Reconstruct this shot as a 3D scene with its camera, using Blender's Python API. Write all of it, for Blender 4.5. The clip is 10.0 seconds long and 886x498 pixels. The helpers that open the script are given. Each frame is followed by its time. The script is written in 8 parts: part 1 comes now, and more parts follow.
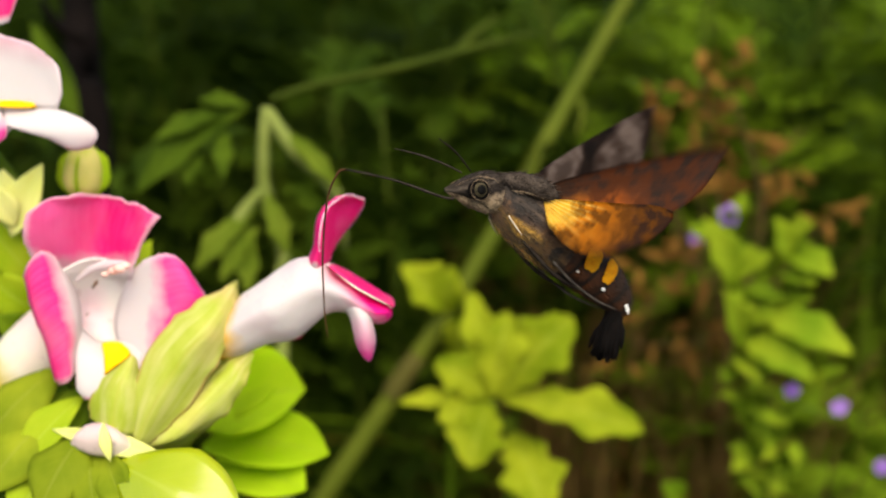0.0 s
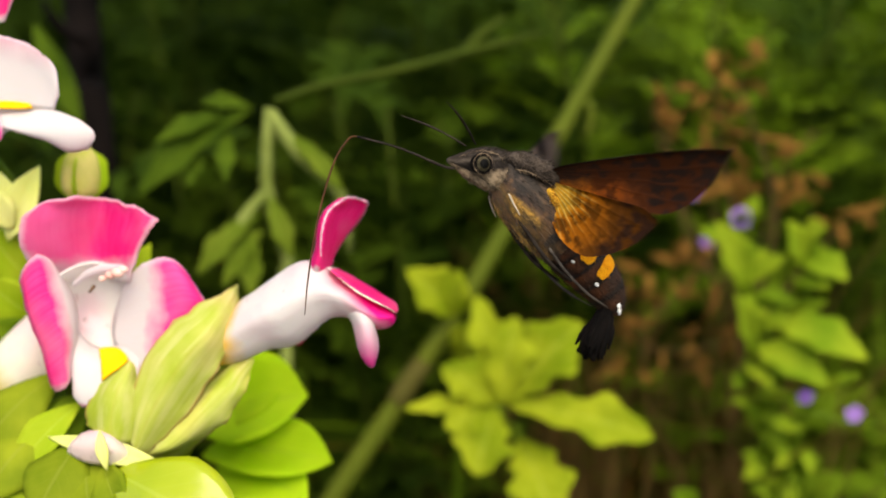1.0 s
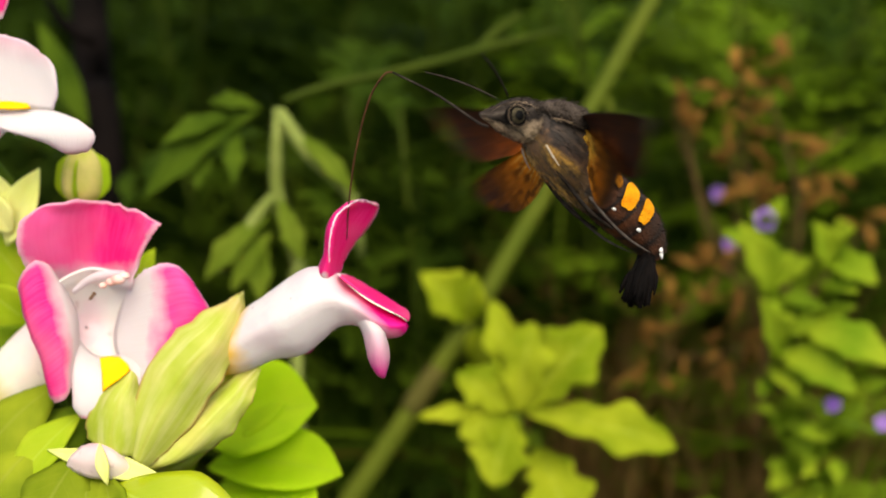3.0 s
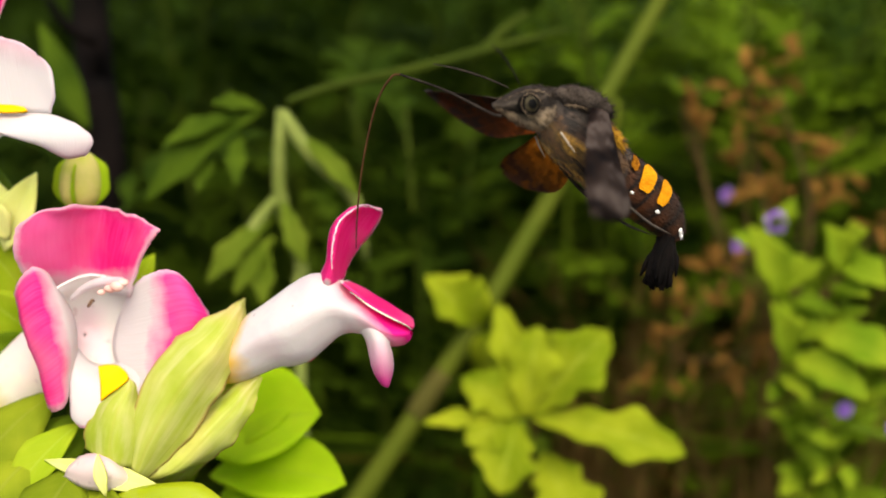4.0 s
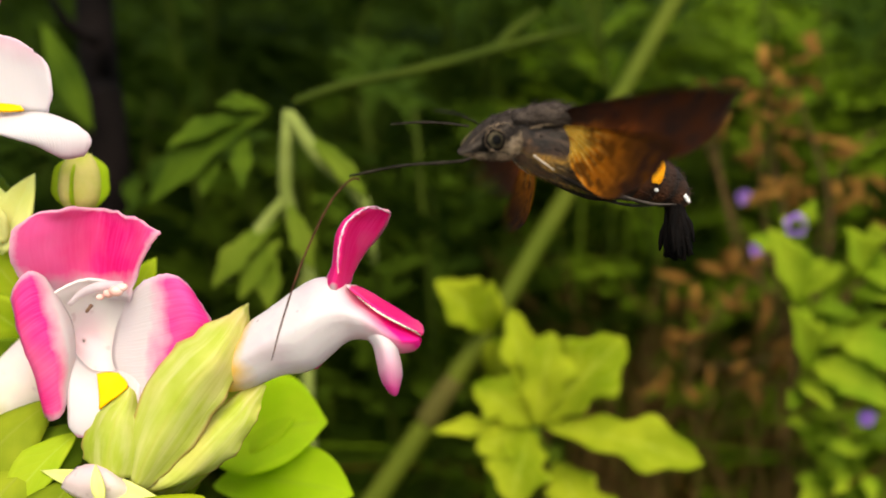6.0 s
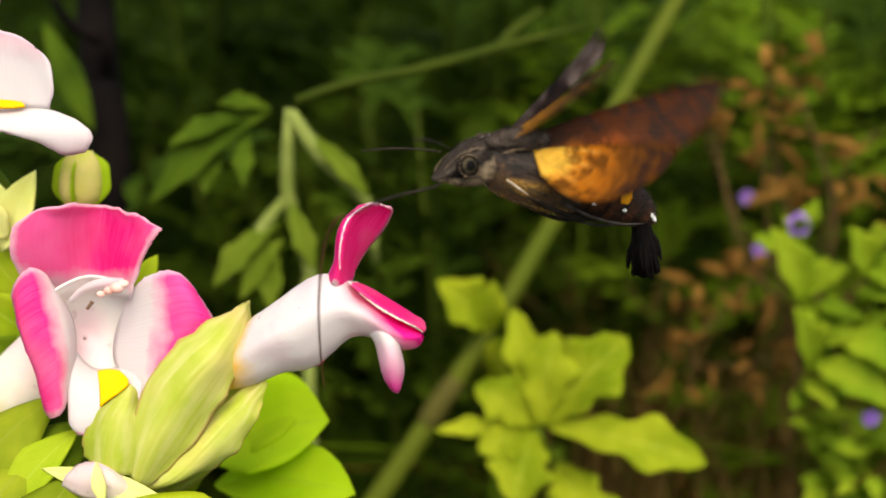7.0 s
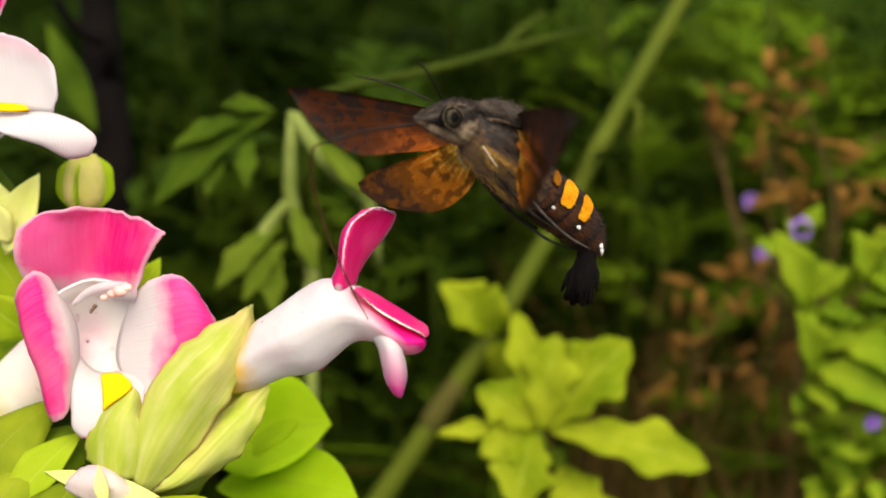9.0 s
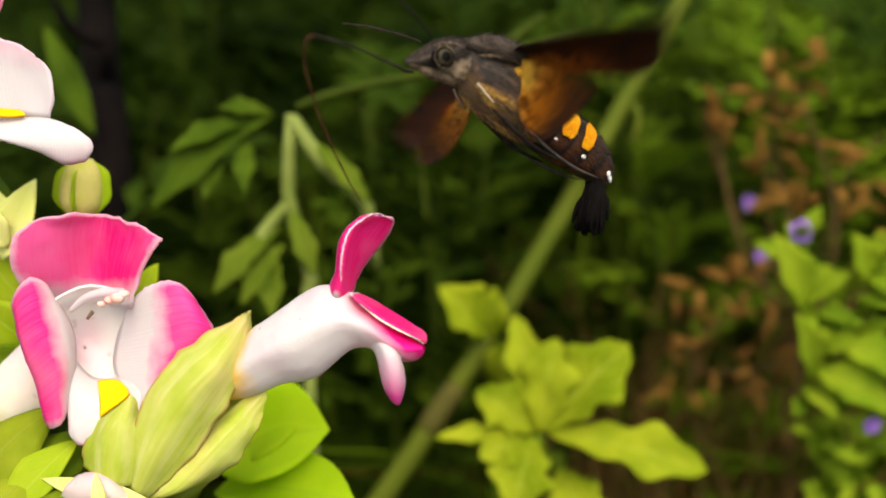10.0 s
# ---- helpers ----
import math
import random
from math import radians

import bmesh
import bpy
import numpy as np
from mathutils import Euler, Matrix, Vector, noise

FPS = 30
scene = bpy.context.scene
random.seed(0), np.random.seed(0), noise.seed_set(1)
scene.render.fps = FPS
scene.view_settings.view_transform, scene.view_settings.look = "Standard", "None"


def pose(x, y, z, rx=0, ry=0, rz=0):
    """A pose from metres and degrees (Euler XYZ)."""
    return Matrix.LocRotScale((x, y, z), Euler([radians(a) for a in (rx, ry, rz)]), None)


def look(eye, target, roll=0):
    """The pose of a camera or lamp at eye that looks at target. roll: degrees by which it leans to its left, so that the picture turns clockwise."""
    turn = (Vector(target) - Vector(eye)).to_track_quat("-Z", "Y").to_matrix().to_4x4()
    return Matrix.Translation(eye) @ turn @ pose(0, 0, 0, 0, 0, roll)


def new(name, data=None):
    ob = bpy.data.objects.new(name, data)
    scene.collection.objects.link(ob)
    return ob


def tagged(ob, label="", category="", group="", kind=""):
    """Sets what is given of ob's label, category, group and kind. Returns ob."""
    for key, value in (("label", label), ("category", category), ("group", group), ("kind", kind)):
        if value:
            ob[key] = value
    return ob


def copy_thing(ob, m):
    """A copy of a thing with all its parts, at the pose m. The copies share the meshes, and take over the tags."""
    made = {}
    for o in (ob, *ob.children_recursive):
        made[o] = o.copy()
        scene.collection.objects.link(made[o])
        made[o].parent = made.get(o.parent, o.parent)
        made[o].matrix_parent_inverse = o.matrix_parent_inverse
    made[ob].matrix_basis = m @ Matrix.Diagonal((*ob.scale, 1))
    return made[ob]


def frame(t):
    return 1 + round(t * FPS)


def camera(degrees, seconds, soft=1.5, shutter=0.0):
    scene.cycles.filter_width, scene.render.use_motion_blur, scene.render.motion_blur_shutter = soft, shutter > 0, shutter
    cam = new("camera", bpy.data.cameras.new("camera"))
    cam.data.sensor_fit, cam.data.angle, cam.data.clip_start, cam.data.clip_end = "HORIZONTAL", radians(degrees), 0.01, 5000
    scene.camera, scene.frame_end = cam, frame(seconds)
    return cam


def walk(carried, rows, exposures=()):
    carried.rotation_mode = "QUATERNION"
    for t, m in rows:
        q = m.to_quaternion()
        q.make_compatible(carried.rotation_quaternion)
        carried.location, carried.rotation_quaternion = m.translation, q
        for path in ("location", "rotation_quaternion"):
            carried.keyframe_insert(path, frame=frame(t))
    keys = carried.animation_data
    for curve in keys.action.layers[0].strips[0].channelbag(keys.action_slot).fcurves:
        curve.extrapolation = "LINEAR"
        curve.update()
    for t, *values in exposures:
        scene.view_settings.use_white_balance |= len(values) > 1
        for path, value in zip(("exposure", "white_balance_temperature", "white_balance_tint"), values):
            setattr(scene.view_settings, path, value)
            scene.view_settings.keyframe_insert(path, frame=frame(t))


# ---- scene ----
cam = camera(45, 10.0, soft=1.8, shutter=0.35)
cam.data.dof.use_dof = True
cam.data.dof.focus_distance = 0.124
cam.data.dof.aperture_fstop = 12.0
PATH = [
    (0.00, pose(-0.00000, -0.00000, 0.26000, 75.000, 0.000, 0.000)),
    (0.50, pose(0.00049, 0.00166, 0.25962, 75.120, 0.075, 0.274)),
    (1.00, pose(0.00073, 0.00323, 0.25902, 75.232, 0.177, 0.522)),
    (1.50, pose(0.00120, 0.00449, 0.25843, 75.323, 0.307, 0.868)),
    (2.00, pose(0.00118, 0.00608, 0.25834, 75.252, 0.305, 1.124)),
    (2.50, pose(0.00101, 0.00750, 0.25806, 75.280, 0.406, 1.247)),
    (4.00, pose(0.00101, 0.01207, 0.25857, 75.041, 0.580, 1.655)),
    (4.50, pose(0.00115, 0.01334, 0.25838, 75.099, 0.665, 1.816)),
    (5.00, pose(0.00101, 0.01466, 0.25797, 75.216, 0.744, 1.917)),
    (5.50, pose(0.00095, 0.01602, 0.25764, 75.251, 0.743, 2.102)),
    (7.00, pose(0.00083, 0.01680, 0.25605, 75.593, 0.793, 2.292)),
    (7.50, pose(0.00054, 0.01677, 0.25583, 75.705, 0.769, 2.254)),
    (8.00, pose(0.00010, 0.01688, 0.25612, 75.670, 0.672, 2.185)),
    (8.50, pose(-0.00000, 0.01696, 0.25624, 75.666, 0.618, 2.202)),
    (9.00, pose(0.00061, 0.01690, 0.25675, 75.533, 0.606, 2.410)),
    (9.50, pose(0.00074, 0.01728, 0.25731, 75.368, 0.564, 2.428)),
    (10.00, pose(0.00070, 0.01770, 0.25770, 75.348, 0.603, 2.376)),
]
walk(cam, PATH, exposures=[(0.0, 0.68, 7900, 10), (10.0, 0.68, 7900, 10)])

# ---- light: bright overcast sky, a broad veiled sun from above
world = bpy.data.worlds.new("sky")
scene.world = world
world.use_nodes = True
sky = world.node_tree.nodes.new("ShaderNodeTexSky")
sky.sky_type, sky.sun_disc = "NISHITA", False
sky.sun_elevation, sky.sun_rotation = radians(52), radians(198)
world.node_tree.links.new(sky.outputs[0], world.node_tree.nodes["Background"].inputs[0])
world.node_tree.nodes["Background"].inputs[1].default_value = 0.15
sun = new("sun", bpy.data.lights.new("sun", "SUN"))
sun.data.energy, sun.data.angle, sun.data.color = 3.2, radians(50), (1.0, 0.95, 0.86)
sun.matrix_world = look((0.25, -0.68, 1.0), (0, 0.1, 0))


# ---- materials
def material(name):
    m = bpy.data.materials.new(name)
    m.use_nodes = True
    nt = m.node_tree
    return m, nt, nt.nodes["Principled BSDF"], nt.nodes["Material Output"]


def node(nt, kind, **values):
    n = nt.nodes.new(kind)
    for k, v in values.items():
        n.inputs[k.replace("_", " ")].default_value = v
    return n


def ramp(nt, source, stops):
    n = nt.nodes.new("ShaderNodeValToRGB")
    while len(n.color_ramp.elements) < len(stops):
        n.color_ramp.elements.new(0.5)
    for e, (at, c) in zip(n.color_ramp.elements, stops):
        e.position = at
        e.color = (*c, 1) if len(c) == 3 else c
    nt.links.new(source, n.inputs[0])
    return n.outputs[0]


def mix(nt, fac, a, b, blend="MIX"):
    n = nt.nodes.new("ShaderNodeMix")
    n.data_type, n.blend_type = "RGBA", blend
    for sock, val in ((n.inputs[0], fac), (n.inputs[6], a), (n.inputs[7], b)):
        if isinstance(val, bpy.types.NodeSocket):
            nt.links.new(val, sock)
        elif isinstance(val, (int, float)):
            sock.default_value = val
        else:
            sock.default_value = (*val, 1)
    return n.outputs[2]


def calc(nt, op, a, b=0.0, c=0.0):
    n = nt.nodes.new("ShaderNodeMath")
    n.operation = op
    for sock, val in zip(n.inputs, (a, b, c)):
        if isinstance(val, bpy.types.NodeSocket):
            nt.links.new(val, sock)
        else:
            sock.default_value = val
    return n.outputs[0]


def uv_axes(nt):
    n = nt.nodes.new("ShaderNodeUVMap")
    n.uv_map = "grain"
    s = nt.nodes.new("ShaderNodeSeparateXYZ")
    nt.links.new(n.outputs[0], s.inputs[0])
    return n.outputs[0], s.outputs[0], s.outputs[1]


def object_noise(nt, scale, detail=3.0):
    tc = nt.nodes.new("ShaderNodeTexCoord")
    n = node(nt, "ShaderNodeTexNoise", Scale=scale, Detail=detail)
    nt.links.new(tc.outputs["Object"], n.inputs["Vector"])
    return n.outputs["Fac"]


def bump(nt, bsdf, height, strength, distance):
    n = node(nt, "ShaderNodeBump", Strength=strength, Distance=distance)
    nt.links.new(height, n.inputs["Height"])
    nt.links.new(n.outputs[0], bsdf.inputs["Normal"])


def thin(nt, bsdf, out, colour, share):
    """Light that passes through a leaf or petal."""
    t = nt.nodes.new("ShaderNodeBsdfTranslucent")
    if isinstance(colour, bpy.types.NodeSocket):
        nt.links.new(colour, t.inputs[0])
    else:
        t.inputs[0].default_value = (*colour, 1)
    m = nt.nodes.new("ShaderNodeMixShader")
    m.inputs[0].default_value = share
    nt.links.new(bsdf.outputs[0], m.inputs[1])
    nt.links.new(t.outputs[0], m.inputs[2])
    nt.links.new(m.outputs[0], out.inputs[0])


def petal_material(name, start, end, deep, pale=(0.79, 0.74, 0.76), rim=True, strength=1.0, lit_side=0.0):
    """White at the base, crimson pink towards the margin, a pale rim and fine veins."""
    m, nt, bsdf, out = material(name)
    uv, u, v = uv_axes(nt)
    n = object_noise(nt, 350.0, 2.0)
    vv = calc(nt, "ADD", v, calc(nt, "MULTIPLY", calc(nt, "SUBTRACT", n, 0.5), 0.22))
    fac = ramp(nt, vv, [(start, (0, 0, 0)), ((start + end) / 2, (0.45, 0.45, 0.45)), (end, (1, 1, 1))])
    fac = calc(nt, "MULTIPLY", fac, strength)
    wide = node(nt, "ShaderNodeTexNoise", Scale=1.0, Detail=3.0)
    mp = nt.nodes.new("ShaderNodeMapping")
    mp.inputs["Scale"].default_value = (58, 2.2, 1)
    nt.links.new(uv, mp.inputs[0])
    nt.links.new(mp.outputs[0], wide.inputs["Vector"])
    veined = mix(nt, ramp(nt, wide.outputs["Fac"], [(0.4, (0, 0, 0)), (0.66, (0.55, 0.55, 0.55))]), deep, tuple(min(1, c * 1.3 + 0.07) for c in deep))
    faded = ramp(nt, object_noise(nt, 120.0, 2.0), [(0.42, (0, 0, 0)), (0.66, (1, 1, 1))])
    veined = mix(nt, calc(nt, "MULTIPLY", faded, 0.5), veined, tuple(c + (1 - c) * 0.24 for c in deep))
    # light falling on the low-u half is put into its colour as paler pink
    if lit_side:
        half = ramp(nt, calc(nt, "ADD", u, calc(nt, "MULTIPLY", calc(nt, "SUBTRACT", n, 0.5), 0.3)), [(0.25, (1, 1, 1)), (0.62, (0, 0, 0))])
        veined = mix(nt, calc(nt, "MULTIPLY", half, lit_side), veined, (0.95, 0.2, 0.5))
    col = mix(nt, fac, pale, veined)
    if rim:
        edge = calc(nt, "MINIMUM", calc(nt, "MINIMUM", u, calc(nt, "SUBTRACT", 1.0, u)), calc(nt, "SUBTRACT", 1.0, v))
        edge = calc(nt, "ADD", edge, calc(nt, "MULTIPLY", calc(nt, "SUBTRACT", object_noise(nt, 1500.0), 0.5), 0.03))
        band = ramp(nt, edge, [(0.014, (1, 1, 1)), (0.05, (0, 0, 0))])
        col = mix(nt, calc(nt, "MULTIPLY", band, 0.6), col, (0.88, 0.72, 0.8))
    nt.links.new(col, bsdf.inputs["Base Color"])
    bsdf.inputs["Roughness"].default_value = 0.6
    bsdf.inputs["Specular IOR Level"].default_value = 0.2
    bump(nt, bsdf, wide.outputs["Fac"], 0.25, 0.0004)
    thin(nt, bsdf, out, col, 0.42)
    return m


def leaf_material(name, low, high, share=0.35, gloss=0.42, vein=(0.75, 0.8, 0.35), blush=None, ribbed=False, marked=0.16):
    """Leaf with pale midrib and side veins, mottled at two scales."""
    m, nt, bsdf, out = material(name)
    uv, u, v = uv_axes(nt)
    patchy = object_noise(nt, 120.0, 4.0)
    col = mix(nt, ramp(nt, patchy, [(0.32, (0, 0, 0)), (0.68, (1, 1, 1))]), low, high)
    info = nt.nodes.new("ShaderNodeObjectInfo")
    col = mix(nt, calc(nt, "MULTIPLY", info.outputs["Random"], 0.35), col, tuple(c * 0.75 for c in low))
    if blush:
        b = ramp(nt, object_noise(nt, 90.0, 2.0), [(0.46, (0, 0, 0)), (0.64, (1, 1, 1))])
        col = mix(nt, calc(nt, "MULTIPLY", calc(nt, "MULTIPLY", b, ramp(nt, v, [(0.3, (0, 0, 0)), (0.6, (1, 1, 1))])), 0.6), col, blush)
        mp = nt.nodes.new("ShaderNodeMapping")
        mp.inputs["Scale"].default_value = (5.0, 1.6, 1)
        streak = node(nt, "ShaderNodeTexNoise", Scale=1.0, Detail=4.0)
        nt.links.new(uv, mp.inputs[0])
        nt.links.new(mp.outputs[0], streak.inputs["Vector"])
        light = ramp(nt, streak.outputs["Fac"], [(0.45, (0, 0, 0)), (0.62, (1, 1, 1))])
        col = mix(nt, calc(nt, "MULTIPLY", light, 0.36), col, (0.92, 0.86, 0.5))
        rim = ramp(nt, calc(nt, "MINIMUM", u, calc(nt, "SUBTRACT", 1.0, u)), [(0.008, (1, 1, 1)), (0.05, (0, 0, 0))])
        col = mix(nt, calc(nt, "MULTIPLY", rim, 0.6), col, (0.62, 0.3, 0.14))
    side = calc(nt, "ABSOLUTE", calc(nt, "SUBTRACT", u, 0.5))
    ribs = calc(nt, "FRACT", calc(nt, "SUBTRACT", calc(nt, "MULTIPLY", v, 7.0), calc(nt, "MULTIPLY", side, 5.0)))
    if ribbed:
        ribs = calc(nt, "FRACT", calc(nt, "ADD", calc(nt, "MULTIPLY", u, 6.0), calc(nt, "MULTIPLY", patchy, 0.5)))
    ribs = ramp(nt, calc(nt, "ABSOLUTE", calc(nt, "SUBTRACT", ribs, 0.5)), [(0.0, (1, 1, 1)), (0.09, (0, 0, 0))])
    mid = ramp(nt, side, [(0.012, (1, 1, 1)), (0.035, (0, 0, 0))])
    veins = calc(nt, "MAXIMUM", calc(nt, "MULTIPLY", ribs, marked), calc(nt, "MULTIPLY", mid, 0.5))
    col = mix(nt, calc(nt, "MULTIPLY", veins, 0.55), col, vein)
    nt.links.new(col, bsdf.inputs["Base Color"])
    bsdf.inputs["Roughness"].default_value = gloss
    bsdf.inputs["Specular IOR Level"].default_value = (0.8 if gloss < 0.25 else 0.4) if gloss < 0.5 else 0.03
    fine = object_noise(nt, 900.0, 2.0)
    bump(nt, bsdf, calc(nt, "SUBTRACT", calc(nt, "MULTIPLY", fine, 0.5), veins), 0.06 if gloss < 0.25 else 0.4, 0.0004)
    thin(nt, bsdf, out, col, share)
    return m


def plain_material(name, low, high, scale, rough=0.6, relief=0.3, distance=0.0004, metal=0.0):
    m, nt, bsdf, out = material(name)
    n = object_noise(nt, scale, 5.0)
    col = ramp(nt, n, [(0.3, low), (0.7, high)])
    nt.links.new(col, bsdf.inputs["Base Color"])
    bsdf.inputs["Roughness"].default_value, bsdf.inputs["Metallic"].default_value = rough, metal
    bsdf.inputs["Specular IOR Level"].default_value = 0.5 if rough < 0.5 else 0.06
    bump(nt, bsdf, object_noise(nt, scale * 4, 3.0), relief, distance)
    return m


PINK = (0.92, 0.008, 0.25)
petal_lip = petal_material("crimson_lip", 0.06, 0.27, PINK, lit_side=0.6)
petal_lobe = petal_material("pink_lobe", 0.36, 0.56, (0.86, 0.03, 0.32))
petal_rim = petal_material("crimson_inner_lobe", 0.0, 0.03, PINK)
petal_face = petal_material("crimson_lip_face", 0.0, 0.03, PINK, rim=False)
petal_side = petal_material("pink_side_lobe", 0.26, 0.48, (0.86, 0.016, 0.26))
petal_hang = petal_material("pale_pink_lobe", 0.2, 0.75, (0.78, 0.06, 0.36))
petal_white = petal_material("white_lobe", 0.86, 1.0, (0.84, 0.08, 0.3), strength=0.8)
petal_blush = petal_material("blush_lobe", 0.5, 1.05, (0.8, 0.25, 0.42), strength=0.5)


def tube_material(name, low, high, foot=None):
    m, nt, bsdf, out = material(name)
    col = ramp(nt, object_noise(nt, 160.0, 4.0), [(0.3, low), (0.7, high)])
    uv, u, v = uv_axes(nt)
    blush = ramp(nt, calc(nt, "ADD", v, calc(nt, "MULTIPLY", object_noise(nt, 260.0, 2.0), 0.4)), [(0.75, (0, 0, 0)), (1.2, (1, 1, 1))])
    col = mix(nt, calc(nt, "MULTIPLY", blush, 0.5), col, (0.88, 0.55, 0.68))
    spots = ramp(nt, object_noise(nt, 700.0, 1.0), [(0.66, (0, 0, 0)), (0.72, (1, 1, 1))])
    col = mix(nt, calc(nt, "MULTIPLY", spots, 0.4), col, (0.55, 0.4, 0.42))
    if foot:
        low_end = calc(nt, "ADD", v, calc(nt, "MULTIPLY", calc(nt, "SUBTRACT", object_noise(nt, 300.0, 3.0), 0.5), 0.22))
        col = mix(nt, ramp(nt, low_end, [(0.33, (1, 1, 1)), (0.5, (0, 0, 0))]), col, foot)
    nt.links.new(col, bsdf.inputs["Base Color"])
    bsdf.inputs["Roughness"].default_value, bsdf.inputs["Specular IOR Level"].default_value = 0.6, 0.15
    bump(nt, bsdf, object_noise(nt, 420.0, 4.0), 0.3, 0.0004)
    thin(nt, bsdf, out, col, 0.25)
    return m


def blossom_material(name):
    """White tube with a yellow foot, flushing crimson towards the end of the lip."""
    m, nt, bsdf, out = material(name)
    uv, u, v = uv_axes(nt)
    soft = object_noise(nt, 300.0, 3.0)
    mp = nt.nodes.new("ShaderNodeMapping")
    mp.inputs["Scale"].default_value = (22, 2.2, 1)
    streak = node(nt, "ShaderNodeTexNoise", Scale=1.0, Detail=4.0)
    nt.links.new(uv, mp.inputs[0])
    nt.links.new(mp.outputs[0], streak.inputs["Vector"])
    col = ramp(nt, object_noise(nt, 190.0, 5.0), [(0.38, (0.72, 0.63, 0.67)), (0.55, (0.77, 0.735, 0.745))])
    col = mix(nt, ramp(nt, streak.outputs["Fac"], [(0.5, (0, 0, 0)), (0.7, (0.3, 0.3, 0.3))]), col, (0.84, 0.68, 0.75))
    foot = calc(nt, "ADD", v, calc(nt, "MULTIPLY", calc(nt, "SUBTRACT", soft, 0.5), 0.12))
    col = mix(nt, ramp(nt, foot, [(0.06, (1, 1, 1)), (0.14, (0, 0, 0))]), col, (0.86, 0.52, 0.06))
    edge = calc(nt, "MULTIPLY", calc(nt, "COSINE", calc(nt, "MULTIPLY", u, 2 * math.pi)), 0.12)
    end = calc(nt, "ADD", calc(nt, "ADD", v, edge), calc(nt, "MULTIPLY", calc(nt, "SUBTRACT", soft, 0.5), 0.16))
    col = mix(nt, ramp(nt, end, [(0.52, (0, 0, 0)), (0.66, (0.3, 0.3, 0.3)), (0.82, (1, 1, 1))]), col, (0.88, 0.012, 0.3))
    spots = ramp(nt, object_noise(nt, 620.0, 1.0), [(0.70, (0, 0, 0)), (0.75, (1, 1, 1))])
    col = mix(nt, calc(nt, "MULTIPLY", spots, 0.55), col, (0.4, 0.3, 0.34))
    nt.links.new(col, bsdf.inputs["Base Color"])
    bsdf.inputs["Roughness"].default_value, bsdf.inputs["Specular IOR Level"].default_value = 0.55, 0.2
    bump(nt, bsdf, calc(nt, "ADD", object_noise(nt, 700.0, 4.0), streak.outputs["Fac"]), 0.35, 0.0004)
    thin(nt, bsdf, out, col, 0.32)
    return m


blossom_white = blossom_material("white_blossom")
throat_white = tube_material("white_throat", (0.82, 0.79, 0.78), (0.87, 0.85, 0.83))
throat_yellow = plain_material("yellow_guide", (0.9, 0.44, 0.01), (0.95, 0.56, 0.02), 300.0, 0.5)
stigma_pink = plain_material("stamen_pink", (0.75, 0.35, 0.3), (0.85, 0.6, 0.55), 600.0, 0.5)
edge_pink = plain_material("edge_pink", (0.7, 0.36, 0.52), (0.84, 0.66, 0.76), 900.0, 0.6)
anther_brown = plain_material("anther", (0.12, 0.07, 0.05), (0.2, 0.12, 0.08), 600.0, 0.6)
stamen_white = plain_material("stamen_white", (0.8, 0.74, 0.66), (0.85, 0.82, 0.76), 600.0, 0.5)
calyx_leaf = leaf_material("calyx_leaf", (0.46, 0.59, 0.04), (0.76, 0.79, 0.21), 0.45, 0.5, blush=(0.95, 0.56, 0.42), vein=(0.62, 0.6, 0.14), ribbed=True)
glossy_leaf = leaf_material("glossy_leaf", (0.36, 0.48, 0.012), (0.5, 0.58, 0.03), 0.3, 0.16, vein=(0.5, 0.6, 0.08))
young_leaf = leaf_material("young_leaf", (0.27, 0.43, 0.016), (0.46, 0.56, 0.04), 0.3, 0.5, vein=(0.5, 0.6, 0.12))
pale_leaf = leaf_material("pale_leaf", (0.74, 0.8, 0.2), (0.88, 0.88, 0.36), 0.2, 0.5)
olive_leaf = leaf_material("olive_leaf", (0.12, 0.19, 0.009), (0.3, 0.36, 0.025), 0.25, 0.55, vein=(0.3, 0.34, 0.06))
bright_leaf = leaf_material("bright_leaf", (0.42, 0.68, 0.022), (0.58, 0.8, 0.038), 0.48, 0.6, vein=(0.4, 0.6, 0.06))
lime_leaf = leaf_material("lime_leaf", (0.16, 0.25, 0.008), (0.42, 0.48, 0.03), 0.35, 0.6, vein=(0.55, 0.6, 0.1), marked=0.6)
mid_leaf = leaf_material("green_leaf", (0.09, 0.175, 0.008), (0.21, 0.32, 0.022), 0.3, 0.55, vein=(0.16, 0.24, 0.01))
violet_leaf = leaf_material("violet_plant_leaf", (0.15, 0.27, 0.014), (0.34, 0.44, 0.03), 0.35, 0.6, vein=(0.44, 0.54, 0.06), marked=0.5)
# the thicket's shade is put into this very dark leaf colour
shaded_weed_leaf = leaf_material("shaded_weed_leaf", (0.013, 0.031, 0.003), (0.042, 0.077, 0.007), 0.3, 0.7, vein=(0.06, 0.095, 0.008))
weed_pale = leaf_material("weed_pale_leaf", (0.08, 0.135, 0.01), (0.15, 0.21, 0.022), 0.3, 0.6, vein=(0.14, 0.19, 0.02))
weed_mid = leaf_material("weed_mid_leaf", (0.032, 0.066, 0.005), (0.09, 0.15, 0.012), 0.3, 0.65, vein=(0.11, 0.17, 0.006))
dry_leaf = leaf_material("dry_leaf", (0.12, 0.055, 0.012), (0.27, 0.14, 0.032), 0.2, 0.7, vein=(0.35, 0.2, 0.08))
straw_leaf = leaf_material("straw_leaf", (0.085, 0.055, 0.018), (0.24, 0.15, 0.045), 0.2, 0.7, vein=(0.14, 0.11, 0.03))
